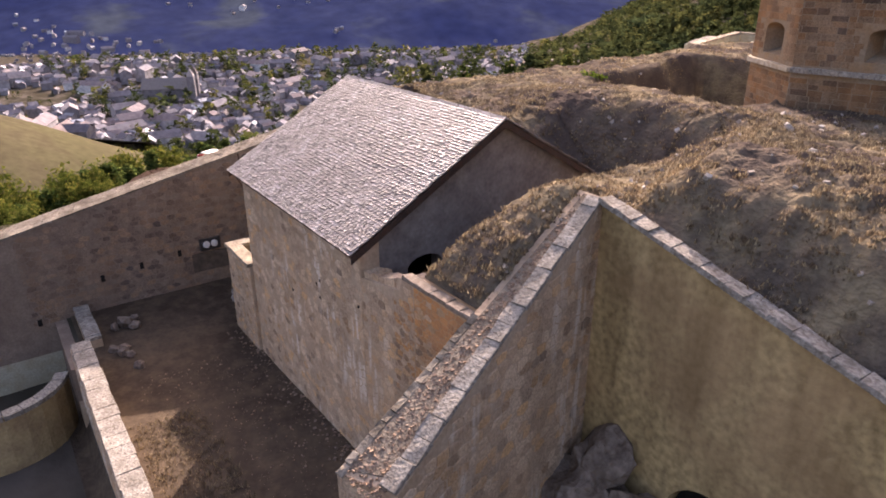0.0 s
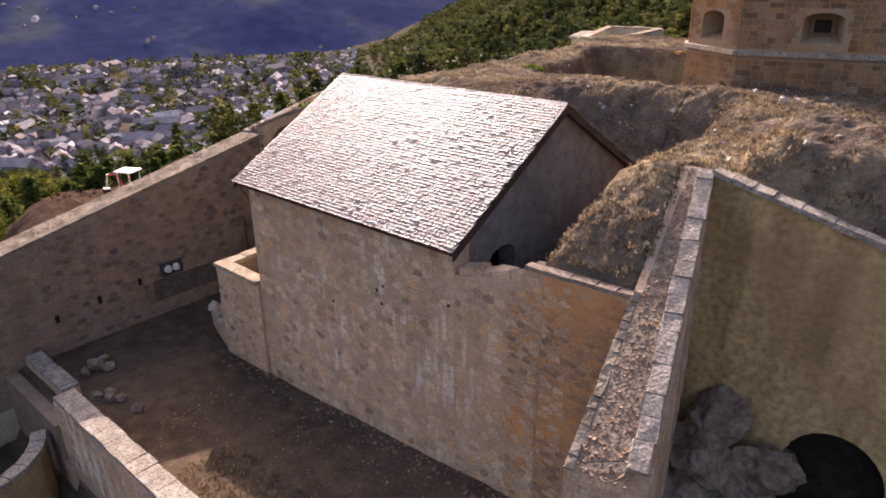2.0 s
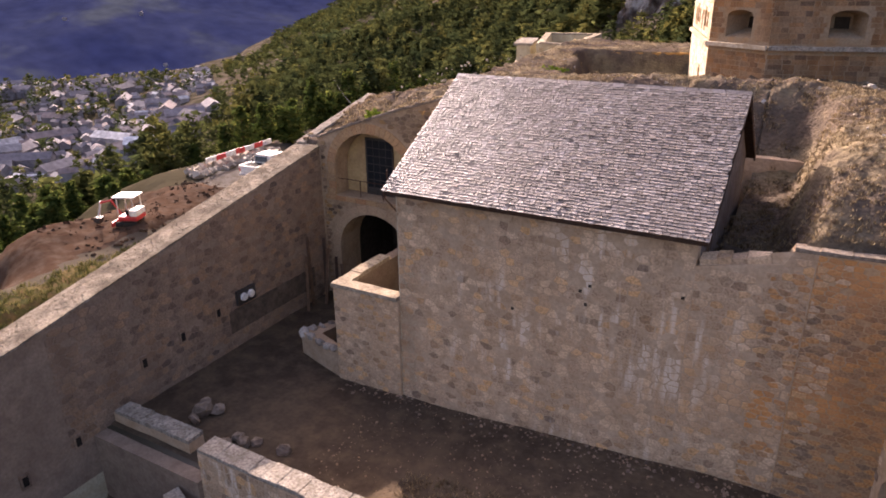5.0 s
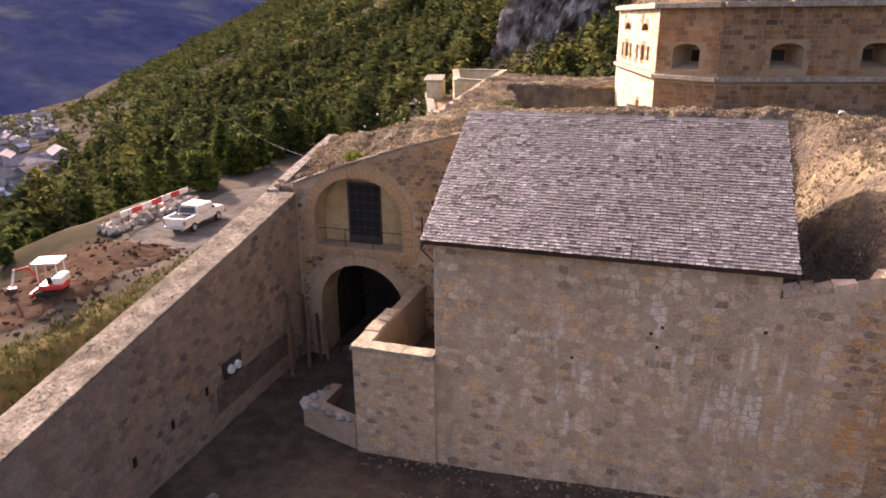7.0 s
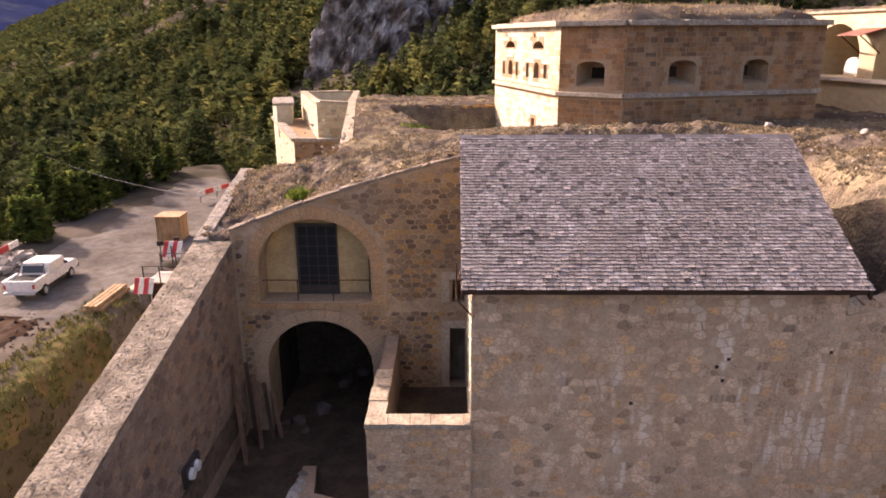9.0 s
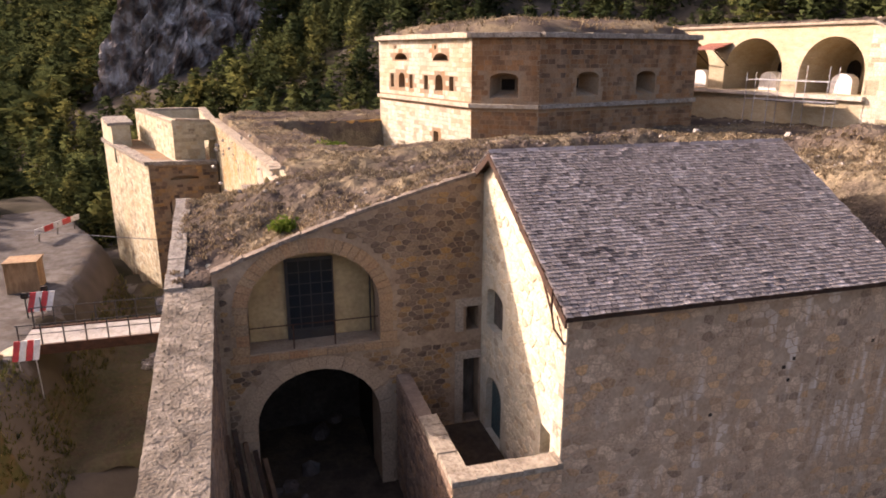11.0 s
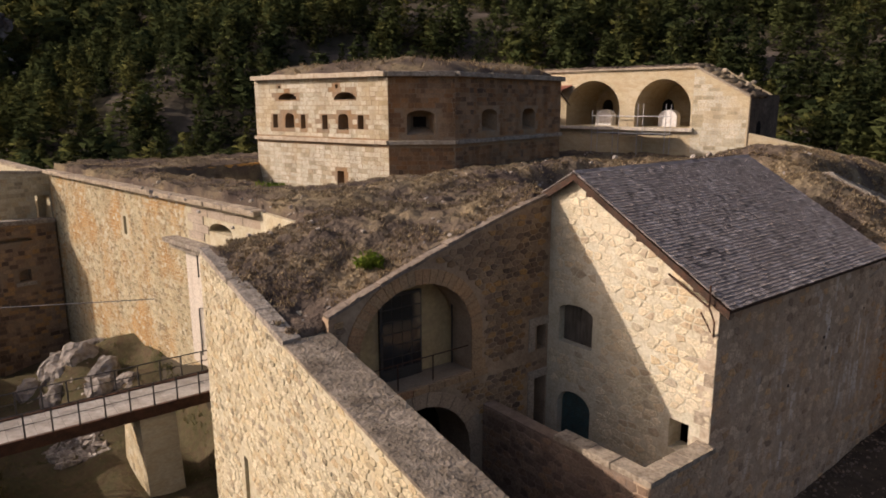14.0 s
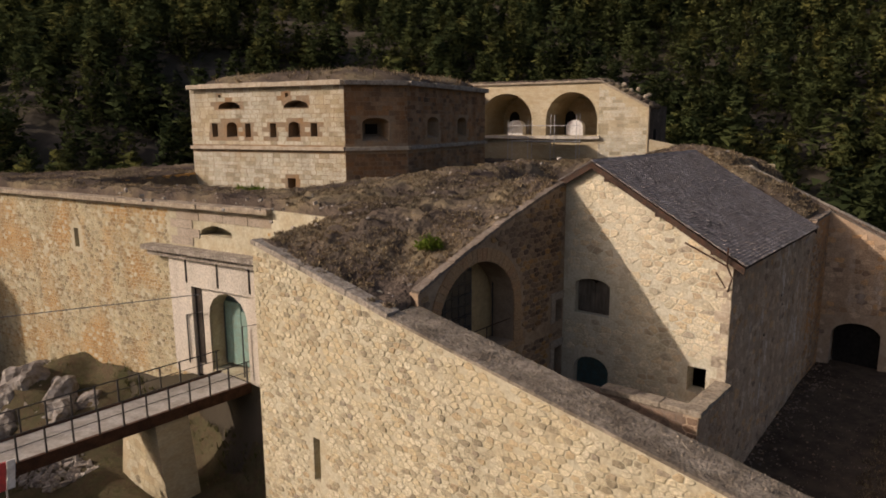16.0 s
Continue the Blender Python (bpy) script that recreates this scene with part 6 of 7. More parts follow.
lumps("ditch_rock", [(x, y, float(terrain(np.array(x), np.array(y))) - 0.45 * r, r) for x, y, r in ((-40.6, 43.5, 1.5), (-41.4, 41.2, 1.3), (-40.9, 46.2, 1.6), (-42.2, 44.5, 1.2), (-39.4, 39.0, 1.4), (-40.3, 48.6, 1.4), (-38.6, 37.2, 1.1), (-42.0, 48.0, 1.1), (-39.0, 41.0, 1.5), (-39.6, 42.6, 1.3), (-39.3, 44.6, 1.5), (-39.9, 46.9, 1.3), (-38.2, 39.2, 1.1))], DEBRIS_ROCK, "pale grey rock at the foot of the curtain wall", "rock", "rocks in the ditch")
lumps("cave_rock", [(-10.6, 12.6, 9.2, 1.7), (-10.4, 12.7, 10.5, 1.0), (-9.6, 11.8, 8.2, 1.3), (-10.6, 10.6, 7.8, 1.6), (-8.9, 12.9, 9.3, 1.2), (-10.4, 9.2, 7.0, 1.3)], CAVE_ROCK, "large brown rock below the plastered wall", "rock", "rocks before the cave")
cs = rng.uniform(0, 1, (160, 3))
litter("cave_rubble", [(-10.3 + 6 * a, 8.5 + 4.0 * b, 6.2 + 0.3 * q, 0.12 + 0.3 * q ** 2) for a, b, q in cs], ROCK, "dark rock fall before the cave arch")


def bush(name, x, y, z, r, mat, label, n=500, flat=0.8):
    rg = np.random.default_rng(int(abs(x * 31 + y * 17)))
    d = rg.normal(size=(n, 3))
    d /= np.linalg.norm(d, axis=1)[:, None]
    d[:, 2] = np.abs(d[:, 2])
    p = d * (rg.uniform(0.35, 1, (n, 1)) ** 0.6) * r * (0.75 + 0.4 * np.sin(d[:, :1] * 5 + d[:, 1:2] * 7)) * (1, 1, flat)
    s = r * 0.13
    q = p[:, None, :] + rg.normal(size=(n, 3, 3)) * s
    b = thing(name, x, y, z, label, "bush")
    tagged(own(flat_mesh("leaves", (q.reshape(-1, 3) + (x, y, z)).tolist(), [[3 * i, 3 * i + 1, 3 * i + 2] for i in range(n)], mat), b))
    piece("stems", rod([(x, y, z - 0.1), (x + 0.05, y, z + r * 0.5)], 0.03), BARK, b)


bush("green_bush", -35.0, 17.2, float(mound(-35.0, 17.2)), 0.55, LEAF, "small bright green bush on the dry bank")
for x, y, r in ((-31.3, 33.0, 0.9), (-30.2, 34.4, 0.8)):
    bush("grass_cushion", x, y, float(mound(x, y)) - 0.1, r, LEAF, "low green plant cushion on the plateau", 350, 0.25)


def leafy_tree(x, y, z, h, seed, label="bushy yellow-green broadleaf tree on the slope below the wall"):
    """A short tapered trunk with limbs and an uneven crown of small leaf clumps."""
    rg = np.random.default_rng(seed)
    t = thing("broadleaf_tree", x, y, z, label, "tree", "leafy trees below the wall")
    bm = bmesh.new()
    bmesh.ops.create_cone(bm, segments=8, radius1=0.035 * h, radius2=0.015 * h, depth=h * 0.6, cap_ends=True, matrix=pose(x, y, z + h * 0.28))
    piece("trunk", bm, BARK, t)
    q = []
    for _ in range(26):
        a, r, k = rg.uniform(0, 6.28), h * 0.36 * rg.uniform(0, 1) ** 0.5, rg.uniform(0.3, 0.92)
        c = Vector((x + math.cos(a) * r * (1.25 - 0.8 * k), y + math.sin(a) * r * (1.25 - 0.8 * k), z + h * k))
        if rg.uniform() < 0.25:
            piece("limb", rod([(x, y, z + h * 0.3), tuple(c)], 0.012 * h), BARK, t)
        p = rg.normal(size=(90, 3)) * h * 0.075 + np.array(c)
        q.append(p[:, None, :] + rg.normal(size=(90, 3, 3)) * h * 0.022)
    q = np.concatenate(q).reshape(-1, 3)
    own(flat_mesh("crown", q.tolist(), [[3 * i, 3 * i + 1, 3 * i + 2] for i in range(len(q) // 3)], LEAF_WARM), t)


rg = np.random.default_rng(78)
for k in range(26):
    x, y = -53 - 15 * rg.uniform(0, 1), -9 + 17 * rg.uniform(0, 1)
    z = float(terrain(np.array(x), np.array(y)))
    leafy_tree(x, y, z - 0.2, max(8.4 + 0.05 * (x + 60) - rg.uniform(0, 1.6) - z, 2.0), 60 + k)
rg = np.random.default_rng(77)
for k in range(30):
    x = -74 - 30 * rg.uniform(0, 1)
    y = 3 + 0.16 * (-60 - x) + 13 * rg.uniform(0, 1)
    z = float(terrain(np.array(x), np.array(y)))
    top = 3.2 + 0.21 * (x + 90) - 0.09 * max(y - 12, 0) - rg.uniform(0, 2.0)
    leafy_tree(x, y, z - 0.2, min(max(top - z, 2.5), 11), k)

# ---- woods ----
def crown(clumps, sprigs, h, r, size, rg, skirt=0.12):
    """The needles of a conifer as loose triangles, gathered in clumps on an uneven, rounded cone with gaps."""
    t = skirt + (0.97 - skirt) * (np.arange(clumps) + rg.uniform(0, 1, clumps)) / clumps
    a = np.cumsum(rg.uniform(1.7, 3.0, clumps))
    rad = r * (1 - t) ** 0.62 * rg.uniform(0.4, 0.95, clumps)
    c = np.stack([rad * np.cos(a), rad * np.sin(a), t * h], -1)
    spread = (0.34 * r * (1.15 - 0.75 * t))[:, None, None] * rg.normal(size=(clumps, sprigs, 3)) * (0.62, 0.62, 0.34)
    p = (c[:, None, :] + spread).reshape(-1, 3)
    n = len(p)
    q = rg.normal(size=(n, 3, 3)) * size
    q[:, :, 2] *= 0.6
    v = p[:, None, :] + q
    axis = p * (1, 1, 0) / (r * 0.7) + np.stack([np.zeros(n), np.zeros(n), 0.2 + 0.6 * p[:, 2] / h], -1)
    out = axis + 1.1 * (spread / (0.34 * r)).reshape(-1, 3)
    out /= np.linalg.norm(out, axis=1, keepdims=True) + 1e-6
    g = np.cross(v[:, 1] - v[:, 0], v[:, 2] - v[:, 0])
    flip = (g * out).sum(1) < 0
    v[flip] = v[flip][:, ::-1]
    nrm = np.repeat(out[:, None, :], 3, 1) + 0.15 * rg.normal(size=(n, 1, 3))
    return np.concatenate([v.reshape(-1, 3), nrm.reshape(-1, 3)], 1)


def wood(name, xs, ys, tall, protos, label, height=terrain):
    rg = np.random.default_rng(len(xs))
    zs = height(xs, ys)
    allv, tint = [], []
    for x, y, z, s in zip(xs, ys, zs, tall):
        p = protos[rg.integers(len(protos))]
        a = rg.uniform(0, 6.28)
        c, sn = math.cos(a) * s, math.sin(a) * s
        w = rg.uniform(0.75, 1.2)
        allv.append(np.stack([(p[:, 0] * c - p[:, 1] * sn) * w + x, (p[:, 0] * sn + p[:, 1] * c) * w + y, p[:, 2] * s + z, p[:, 3] * c - p[:, 4] * sn, p[:, 3] * sn + p[:, 4] * c, p[:, 5] * s], -1))
        tint.append(np.full(len(p), rg.uniform(0, 1) ** 1.3))
    co = np.concatenate(allv)
    tint = np.concatenate(tint)
    nrm = co[:, 3:] / (np.linalg.norm(co[:, 3:], axis=1, keepdims=True) + 1e-6)
    co = co[:, :3]
    me = bpy.data.meshes.new(name)
    n = len(co)
    me.vertices.add(n)
    me.vertices.foreach_set("co", co.astype(np.float32).ravel())
    me.loops.add(n)
    me.loops.foreach_set("vertex_index", np.arange(n, dtype=np.int32))
    me.polygons.add(n // 3)
    me.polygons.foreach_set("loop_start", np.arange(0, n, 3, dtype=np.int32))
    me.update(calc_edges=True)
    me.polygons.foreach_set("use_smooth", np.ones(n // 3, dtype=bool))
    me.normals_split_custom_set_from_vertices(nrm.astype(np.float32))
    me.attributes.new("tree_tint", "FLOAT", "POINT").data.foreach_set("value", tint.astype(np.float32))
    me.materials.append(PINE)
    return tagged(new(name, me), label, "forest", kind="stuff")


def scatter(n, r0, r1, seed, gap=0.75):
    rg = np.random.default_rng(seed)
    r = np.sqrt(rg.uniform(r0 ** 2, r1 ** 2, n))
    a = np.radians(rg.uniform(-92, 100, n))
    x, y = -30 - r * np.sin(a), 10 + r * np.cos(a)
    z = terrain(x, y)
    keep = ~((x > -61) & (x < 16) & (y < 84)) & ~((x < 26) & (x > -61) & (y < 30)) & (grain(x, y, 55, 4.0) > -gap)
    keep &= ~(((x + 54) / 25) ** 2 + ((y - 190) / 26) ** 2 < 1)
    keep &= ~((np.abs(x + 0.55 * (y - 84) - 8 - 14 * grain(y, y, 30)) < 2.2 + 2.5 * grain(x, y, 9, 2.0)) & (y < 240))      # bare scree gully
    keep &= ~((z < -60) & (rg.uniform(0, 1, n) > 0.22))
    keep &= ~((x < -200) & (y < 75))
    return x[keep], y[keep], rg


rg0 = np.random.default_rng(9)
near_p = [crown(24, 10, 9.0, 3.1, 0.5, rg0, 0.04) for _ in range(8)]
mid_p = [crown(15, 7, 9.6, 3.4, 0.85, rg0, 0.04) for _ in range(8)]
far_p = [crown(8, 4, 10.5, 3.6, 1.5, rg0, 0.05) for _ in range(6)]
x, y, rg1 = scatter(3300, 52, 175, 21)
tall = rg1.uniform(0.4, 1.15, len(x))
tall = np.where((y < 130) & (x < -55), np.minimum(tall, (14.6 + 0.15 * (x + 58) - terrain(x, y)) / 9.0), tall)
k = tall > 0.3
x, y, tall = x[k], y[k], tall[k]
wood("near_wood", x, y, tall, near_p, "dense dark green pine wood on the slope")
x, y, rg1 = scatter(9800, 175, 460, 22)
wood("hill_wood", x, y, rg1.uniform(0.6, 1.4, len(x)), mid_p, "pine forest covering the hillside")
x, y, rg1 = scatter(22000, 460, 1500, 23, 0.95)
wood("far_wood", x, y, rg1.uniform(0.9, 1.7, len(x)), far_p, "distant pine forest on the ridge")
rg1 = np.random.default_rng(25)
r, a = rg1.uniform(1500, 3300, 6000), np.radians(rg1.uniform(24, 58, 6000))
x, y = -30 - r * np.sin(a), r * np.cos(a)
k = terrain(x, y) > -150
wood("crest_wood", x[k], y[k], rg1.uniform(2.0, 3.2, k.sum()), [p[:36] for p in far_p], "far pine forest along the crest")
rg1 = np.random.default_rng(24)
x, y = rg1.uniform(-1500, -260, 2600), rg1.uniform(-500, 900, 2600)
k = (terrain(x, y) < -60) & (grain(x, y, 70, 1.0) > 0.25)
wood("valley_wood", x[k], y[k], rg1.uniform(0.35, 0.75, k.sum()), far_p, "clumps of trees between the houses of the valley")


def pine(x, y, h, seed):
    """One pine with trunk, limbs and crown."""
    rg = np.random.default_rng(seed)
    z = float(terrain(x, y))
    t = thing("pine_tree", x, y, z, "green pine tree beside the road edge", "tree", "pines below the road")
    bm = bmesh.new()
    bmesh.ops.create_cone(bm, cap_ends=True, segments=8, radius1=0.16 * h / 8, radius2=0.03, depth=h * 0.95, matrix=Matrix.Translation((x, y, z + h * 0.46)))
    trunk = piece("trunk", bm, BARK, t)
    for i in range(9):
        a, f = rg.uniform(0, 6.28), rg.uniform(0.2, 0.85)
        l = h * 0.24 * (1 - f) + 0.3
        own(part("limb", rod([(x, y, z + f * h), (x + l * math.cos(a), y + l * math.sin(a), z + f * h + 0.12 * l)], 0.035, 5), BARK), trunk)
    p = crown(34, 26, h, h * 0.27, 0.2, rg, 0.08)
    n = len(p) // 3
    top = flat_mesh("crown", (p[:, :3] + (x, y, z)).tolist(), [[3 * i, 3 * i + 1, 3 * i + 2] for i in range(n)], NEARPINE, True)
    top.data.normals_split_custom_set_from_vertices(p[:, 3:] / (np.linalg.norm(p[:, 3:], axis=1, keepdims=True) + 1e-6))
    own(top, t)


rg1 = random.Random(31)
for i in range(90):
    xx, yy = -64 - rg1.random() * 40, rg1.uniform(-8, 34)
    hh = min(6.0, 8.3 + 0.21 * (xx + 65) - 1.8 * rg1.random() - float(terrain(np.array(xx), np.array(yy))))
    if hh > 0.9:
        pine(xx, yy, hh, 300 + i)
for i in range(70):
    yy = rg1.uniform(-22, 66)
    xx, hh = -61.5 - rg1.random() ** 1.3 * 24, rg1.uniform(3.5, 6.5)
    if yy < 36:
        hh = min(hh, 8.3 + 0.21 * (xx + 65) - 1.5 * rg1.random() - float(terrain(np.array(xx), np.array(yy))))
    if hh > 0.9:
        pine(xx, yy, hh, 100 + i)

for i in range(26):
    pine(-58.6 - rg1.random() * 5, rg1.uniform(35, 64), rg1.uniform(1.8, 4.6), 500 + i)

# ---- rock outcrop on the hillside ----
def outcrop(cx, cy, rx, ry, height, seed, na=230, nh=110):
    """A fissured crag: leaning slabs split by deep clefts."""
    z0 = float(terrain(np.array(cx), np.array(cy))) - 12
    co, faces = [], []
    for j in range(nh):
        h = j / (nh - 1)
        for i in range(na):
            a = 2 * math.pi * i / na
            f = max(1 - h ** 2.6, 0.0) ** 0.5 * (1.3 - 0.45 * h)
            p = Vector((cx + rx * f * math.cos(a) + 9 * h, cy + ry * f * math.sin(a) + 6 * h, z0 + height * h))
            q = Vector((p.x - 0.5 * p.z + seed, p.y, p.z * 0.3))
            near = noise.voronoi(q * 0.14)[0]
            cleft = min((near[1] - near[0]) * 2.2, 1.0)
            near = noise.voronoi(q * 0.42)[0]
            small = min((near[1] - near[0]) * 2.2, 1.0)
            k = noise.ridged_multi_fractal(q * 0.07, 0.9, 2.2, 6, 1.0, 2.0) - 1.2
            push = 3.2 * k + 3.4 * (cleft - 1) + 1.3 * (small - 1) + 4.0 * noise.noise(q * 0.05) + 0.5 * noise.cell(q * 0.6)
            out = Vector((math.cos(a), math.sin(a), 0.2))
            co.append(tuple(p + out * push * (0.35 + 0.65 * f) + Vector((0, 0, 1.8 * k * h))))
    for j in range(nh - 1):
        for i in range(na):
            i2 = (i + 1) % na
            faces.append([j * na + i, j * na + i2, (j + 1) * na + i2, (j + 1) * na + i])
    return flat_mesh("rock_outcrop", co, faces, CLIFF)


setting(outcrop(-57, 203, 17, 11, 52, 3.0), "tall fissured grey rock outcrop above the woods", "rock")
setting(outcrop(-38, 210, 12, 9, 58, 40.0, 170, 80), "upper fissured crag leaning on the rock outcrop", "rock")

# ---- town in the valley ----
def town(n, seed):
    rg = np.random.default_rng(seed)
    walls, wf, roofs, rf = [], [], [], []
    tries = 0
    while len(wf) < n * 5 and tries < n * 8:
        tries += 1
        a, r = math.radians(rg.uniform(48, 98)), 430 + 3000 * rg.uniform(0, 1) ** 1.3
        x, y = -20 - r * math.sin(a), r * math.cos(a)
        low, high = float(terrain(np.array(x), np.array(y))), float(far_ridge(np.array(x), np.array(y)))
        z = max(low, high)
        far = r > 1500 and high > low
        cluster = float(grain(np.array(x), np.array(y), 120, 2.0))
        if z > -66 and not far or far and (z > 90 or rg.uniform() < 0.35 + 0.004 * (z + 230) or cluster < 0.12) or cluster < -0.6:
            continue
        w, l, h = rg.uniform(4.5, 7.5), rg.uniform(6, 10.5), rg.uniform(3.5, 7)
        if rg.uniform() < 0.05:
            w, l, h = 11, rg.uniform(18, 34), rg.uniform(6, 11)
        if far:
            w, l, h = w * 1.5, l * 1.5, h * 1.3
        t = rg.uniform(0, 3.14)
        c, s = math.cos(t), math.sin(t)
        P = lambda u, v, k: (x + u * c - v * s, y + u * s + v * c, z + k)
        b = len(walls)
        walls += [P(-l / 2, -w / 2, -4), P(l / 2, -w / 2, -4), P(l / 2, w / 2, -4), P(-l / 2, w / 2, -4), P(-l / 2, -w / 2, h), P(l / 2, -w / 2, h), P(l / 2, w / 2, h), P(-l / 2, w / 2, h), P(-l / 2, 0, h + w * 0.3), P(l / 2, 0, h + w * 0.3)]
        wf += [[b, b + 1, b + 5, b + 4], [b + 2, b + 3, b + 7, b + 6], [b + 1, b + 2, b + 6, b + 9, b + 5], [b + 3, b, b + 4, b + 8, b + 7], [b, b + 3, b + 2, b + 1]]
        q = len(roofs)
        e = w / 2 + 0.5
        roofs += [P(-l / 2 - 0.5, -e, h - 0.2), P(l / 2 + 0.5, -e, h - 0.2), P(l / 2 + 0.5, 0, h + w * 0.33), P(-l / 2 - 0.5, 0, h + w * 0.33), P(l / 2 + 0.5, e, h - 0.2), P(-l / 2 - 0.5, e, h - 0.2)]
        rf += [[q, q + 1, q + 2, q + 3], [q + 3, q + 2, q + 4, q + 5]]
    t = tagged(flat_mesh("valley_town", walls, wf, HOUSEWALL), "pale houses of a town spread over the valley floor", "town", kind="stuff")
    own(tagged(flat_mesh("town_roof_surfaces", roofs, rf, ROOFTILE), kind="stuff"), t)


town(5000, 5)
ch = thing("church", -640, 145, -92, "large stone church with a dark steep roof and bell towers", "church")
cz = float(terrain(np.array(-640.0), np.array(145.0))) - 3
M = pose(-640, 145, cz, 0, 0, 62)
piece("nave", box_bm(-20, -9, 0, 20, 9, 17, m=M), HOUSEWALL, ch)
bm = prism_bm([(-21, -10, 16.5), (-21, 0, 25), (-21, 10, 16.5)], (42, 0, 0))
bmesh.ops.transform(bm, verts=bm.verts, matrix=M)
piece("roof", bm, SLATE, ch)
for y in (-7, 7):
    piece("bell_tower", box_bm(19, y - 3, 0, 25, y + 3, 27, m=M), HOUSEWALL, ch)
    bm = bmesh.new()
    bmesh.ops.create_cone(bm, segments=4, radius1=4.3, radius2=0.2, depth=7, cap_ends=True, matrix=M @ pose(22, y, 30.4, 0, 0, 45))
    piece("spire", bm, SLATE, ch)


def strip(name, pts, w, mat, label):
    co, f = [], []
    for i, p in enumerate(pts):
        a, b = Vector(pts[max(i - 1, 0)]), Vector(pts[min(i + 1, len(pts) - 1)])
        d = (b - a).normalized()
        for s in (-1, 1):
            x, y = p[0] - d.y * s * w / 2, p[1] + d.x * s * w / 2
            co.append((x, y, max(float(terrain(np.array(x), np.array(y))), float(terrain(np.array(p[0]), np.array(p[1])))) + 1.2))
        if i:
            f.append([2 * i - 2, 2 * i - 1, 2 * i + 1, 2 * i])
    return setting(flat_mesh(name, co, f, mat), label, "road")


strip("valley_road", [(-385 - 12 * k, 95 + 7 * k + 14 * math.sin(k * 0.35)) for k in range(30)], 13, GRAVEL, "pale valley road winding through the town")
strip("car_park", [(-410 - 8 * k, 60 + 3 * k) for k in range(12)], 40, GRAVEL, "pale open car park at the town edge")

# ---- road: pickup, digger, barriers and site clutter ----
def rounded(x0, y0, z0, x1, y1, z1, r, bm=None, m=None):
    bm = bm or bmesh.new()
    n = len(bm.verts)
    box_bm(x0, y0, z0, x1, y1, z1, bm, m)
    bm.verts.ensure_lookup_table()
    es = {e for v in bm.verts[n:] for e in v.link_edges}
    bmesh.ops.bevel(bm, geom=list(es), offset=r, segments=2, profile=0.6, affect="EDGES")
    return bm


def wheel_bm(x, y, z, r, w):
    bm = bmesh.new()
    bmesh.ops.create_cone(bm, cap_ends=True, segments=20, radius1=r, radius2=r, depth=w, matrix=pose(x, y, z, 0, 90, 0))
    bmesh.ops.bevel(bm, geom=[e for e in bm.edges if len(e.link_faces) == 2 and any(len(f.verts) > 4 for f in e.link_faces)], offset=0.05, segments=1, affect="EDGES")
    return bm


tz = float(terrain(np.array(-53.1), np.array(28.2))) + 0.05
pick = thing("pickup_truck", 0, 0, 0, "white double cab pickup truck parked on the gravel road", "truck")
bm = prism_bm([(-0.85, 2.5, 0.5), (-0.85, 2.55, 0.85), (-0.85, 2.3, 1.02), (-0.85, 1.35, 1.1), (-0.85, -2.45, 1.05), (-0.85, -2.5, 0.5)], (1.7, 0, 0))
bmesh.ops.bevel(bm, geom=list(bm.edges), offset=0.05, segments=2, affect="EDGES")
pbody = piece("body", bm, WHITE, pick)
bm = prism_bm([(-0.8, 1.4, 1.06), (-0.7, 0.85, 1.68), (-0.7, -0.75, 1.7), (-0.8, -0.95, 1.06)], (1.6, 0, 0))
bmesh.ops.bevel(bm, geom=list(bm.edges), offset=0.06, segments=2, affect="EDGES")
cab = piece("cab", bm, WHITE, pick)
for s in (-1, 1):
    for y0, y1 in ((0.1, 0.95), (-0.75, 0.0)):
        top = y1 - 0.3 if y1 > 0.5 else y1
        own(part("side_window", prism_bm([(s * 0.8, y0, 1.14), (s * 0.8, y1, 1.14), (s * 0.8, top, 1.58), (s * 0.8, y0, 1.58)], (s * 0.012, 0, 0)), CARGLASS), cab)
own(part("windscreen", prism_bm([(-0.66, 1.36, 1.14), (0.66, 1.36, 1.14), (0.62, 0.95, 1.62), (-0.62, 0.95, 1.62)], (0, 0.03, 0.02)), CARGLASS), cab)
own(part("rear_window", prism_bm([(-0.6, -0.945, 1.18), (0.6, -0.945, 1.18), (0.58, -0.83, 1.58), (-0.58, -0.83, 1.58)], (0, -0.02, 0)), CARGLASS), cab)
piece("load_bed", box_bm(-0.68, -2.35, 1.02, 0.68, -1.0, 1.075), RUBBER, pick)
for s in (-1, 1):
    piece("bed_side", rounded(s * 0.85 - 0.06, -2.5, 1.0, s * 0.85 + 0.06 if s < 0 else s * 0.85 + 0.06, -0.95, 1.2, 0.02), WHITE, pick)
    piece("tail_lamp", box_bm(s * 0.78 - 0.06, -2.53, 0.75, s * 0.78 + 0.06, -2.49, 1.0), RED, pick)
    piece("headlight", box_bm(s * 0.62 - 0.16, 2.5, 0.76, s * 0.62 + 0.16, 2.57, 0.92), CARGLASS, pick)
    piece("mirror", rounded(s * 0.93 - 0.1, 0.9, 1.15, s * 0.93 + 0.1, 1.0, 1.32, 0.02), RUBBER, pick)
    for y in (1.55, -1.5):
        w = piece("wheel", wheel_bm(s * 0.76, y, 0.36, 0.36, 0.24), RUBBER, pick)
        own(part("rim", wheel_bm(s * 0.87, y, 0.36, 0.2, 0.04), STEEL), w)
piece("tailgate", rounded(-0.8, -2.52, 0.72, 0.8, -2.42, 1.2, 0.02), WHITE, pick)
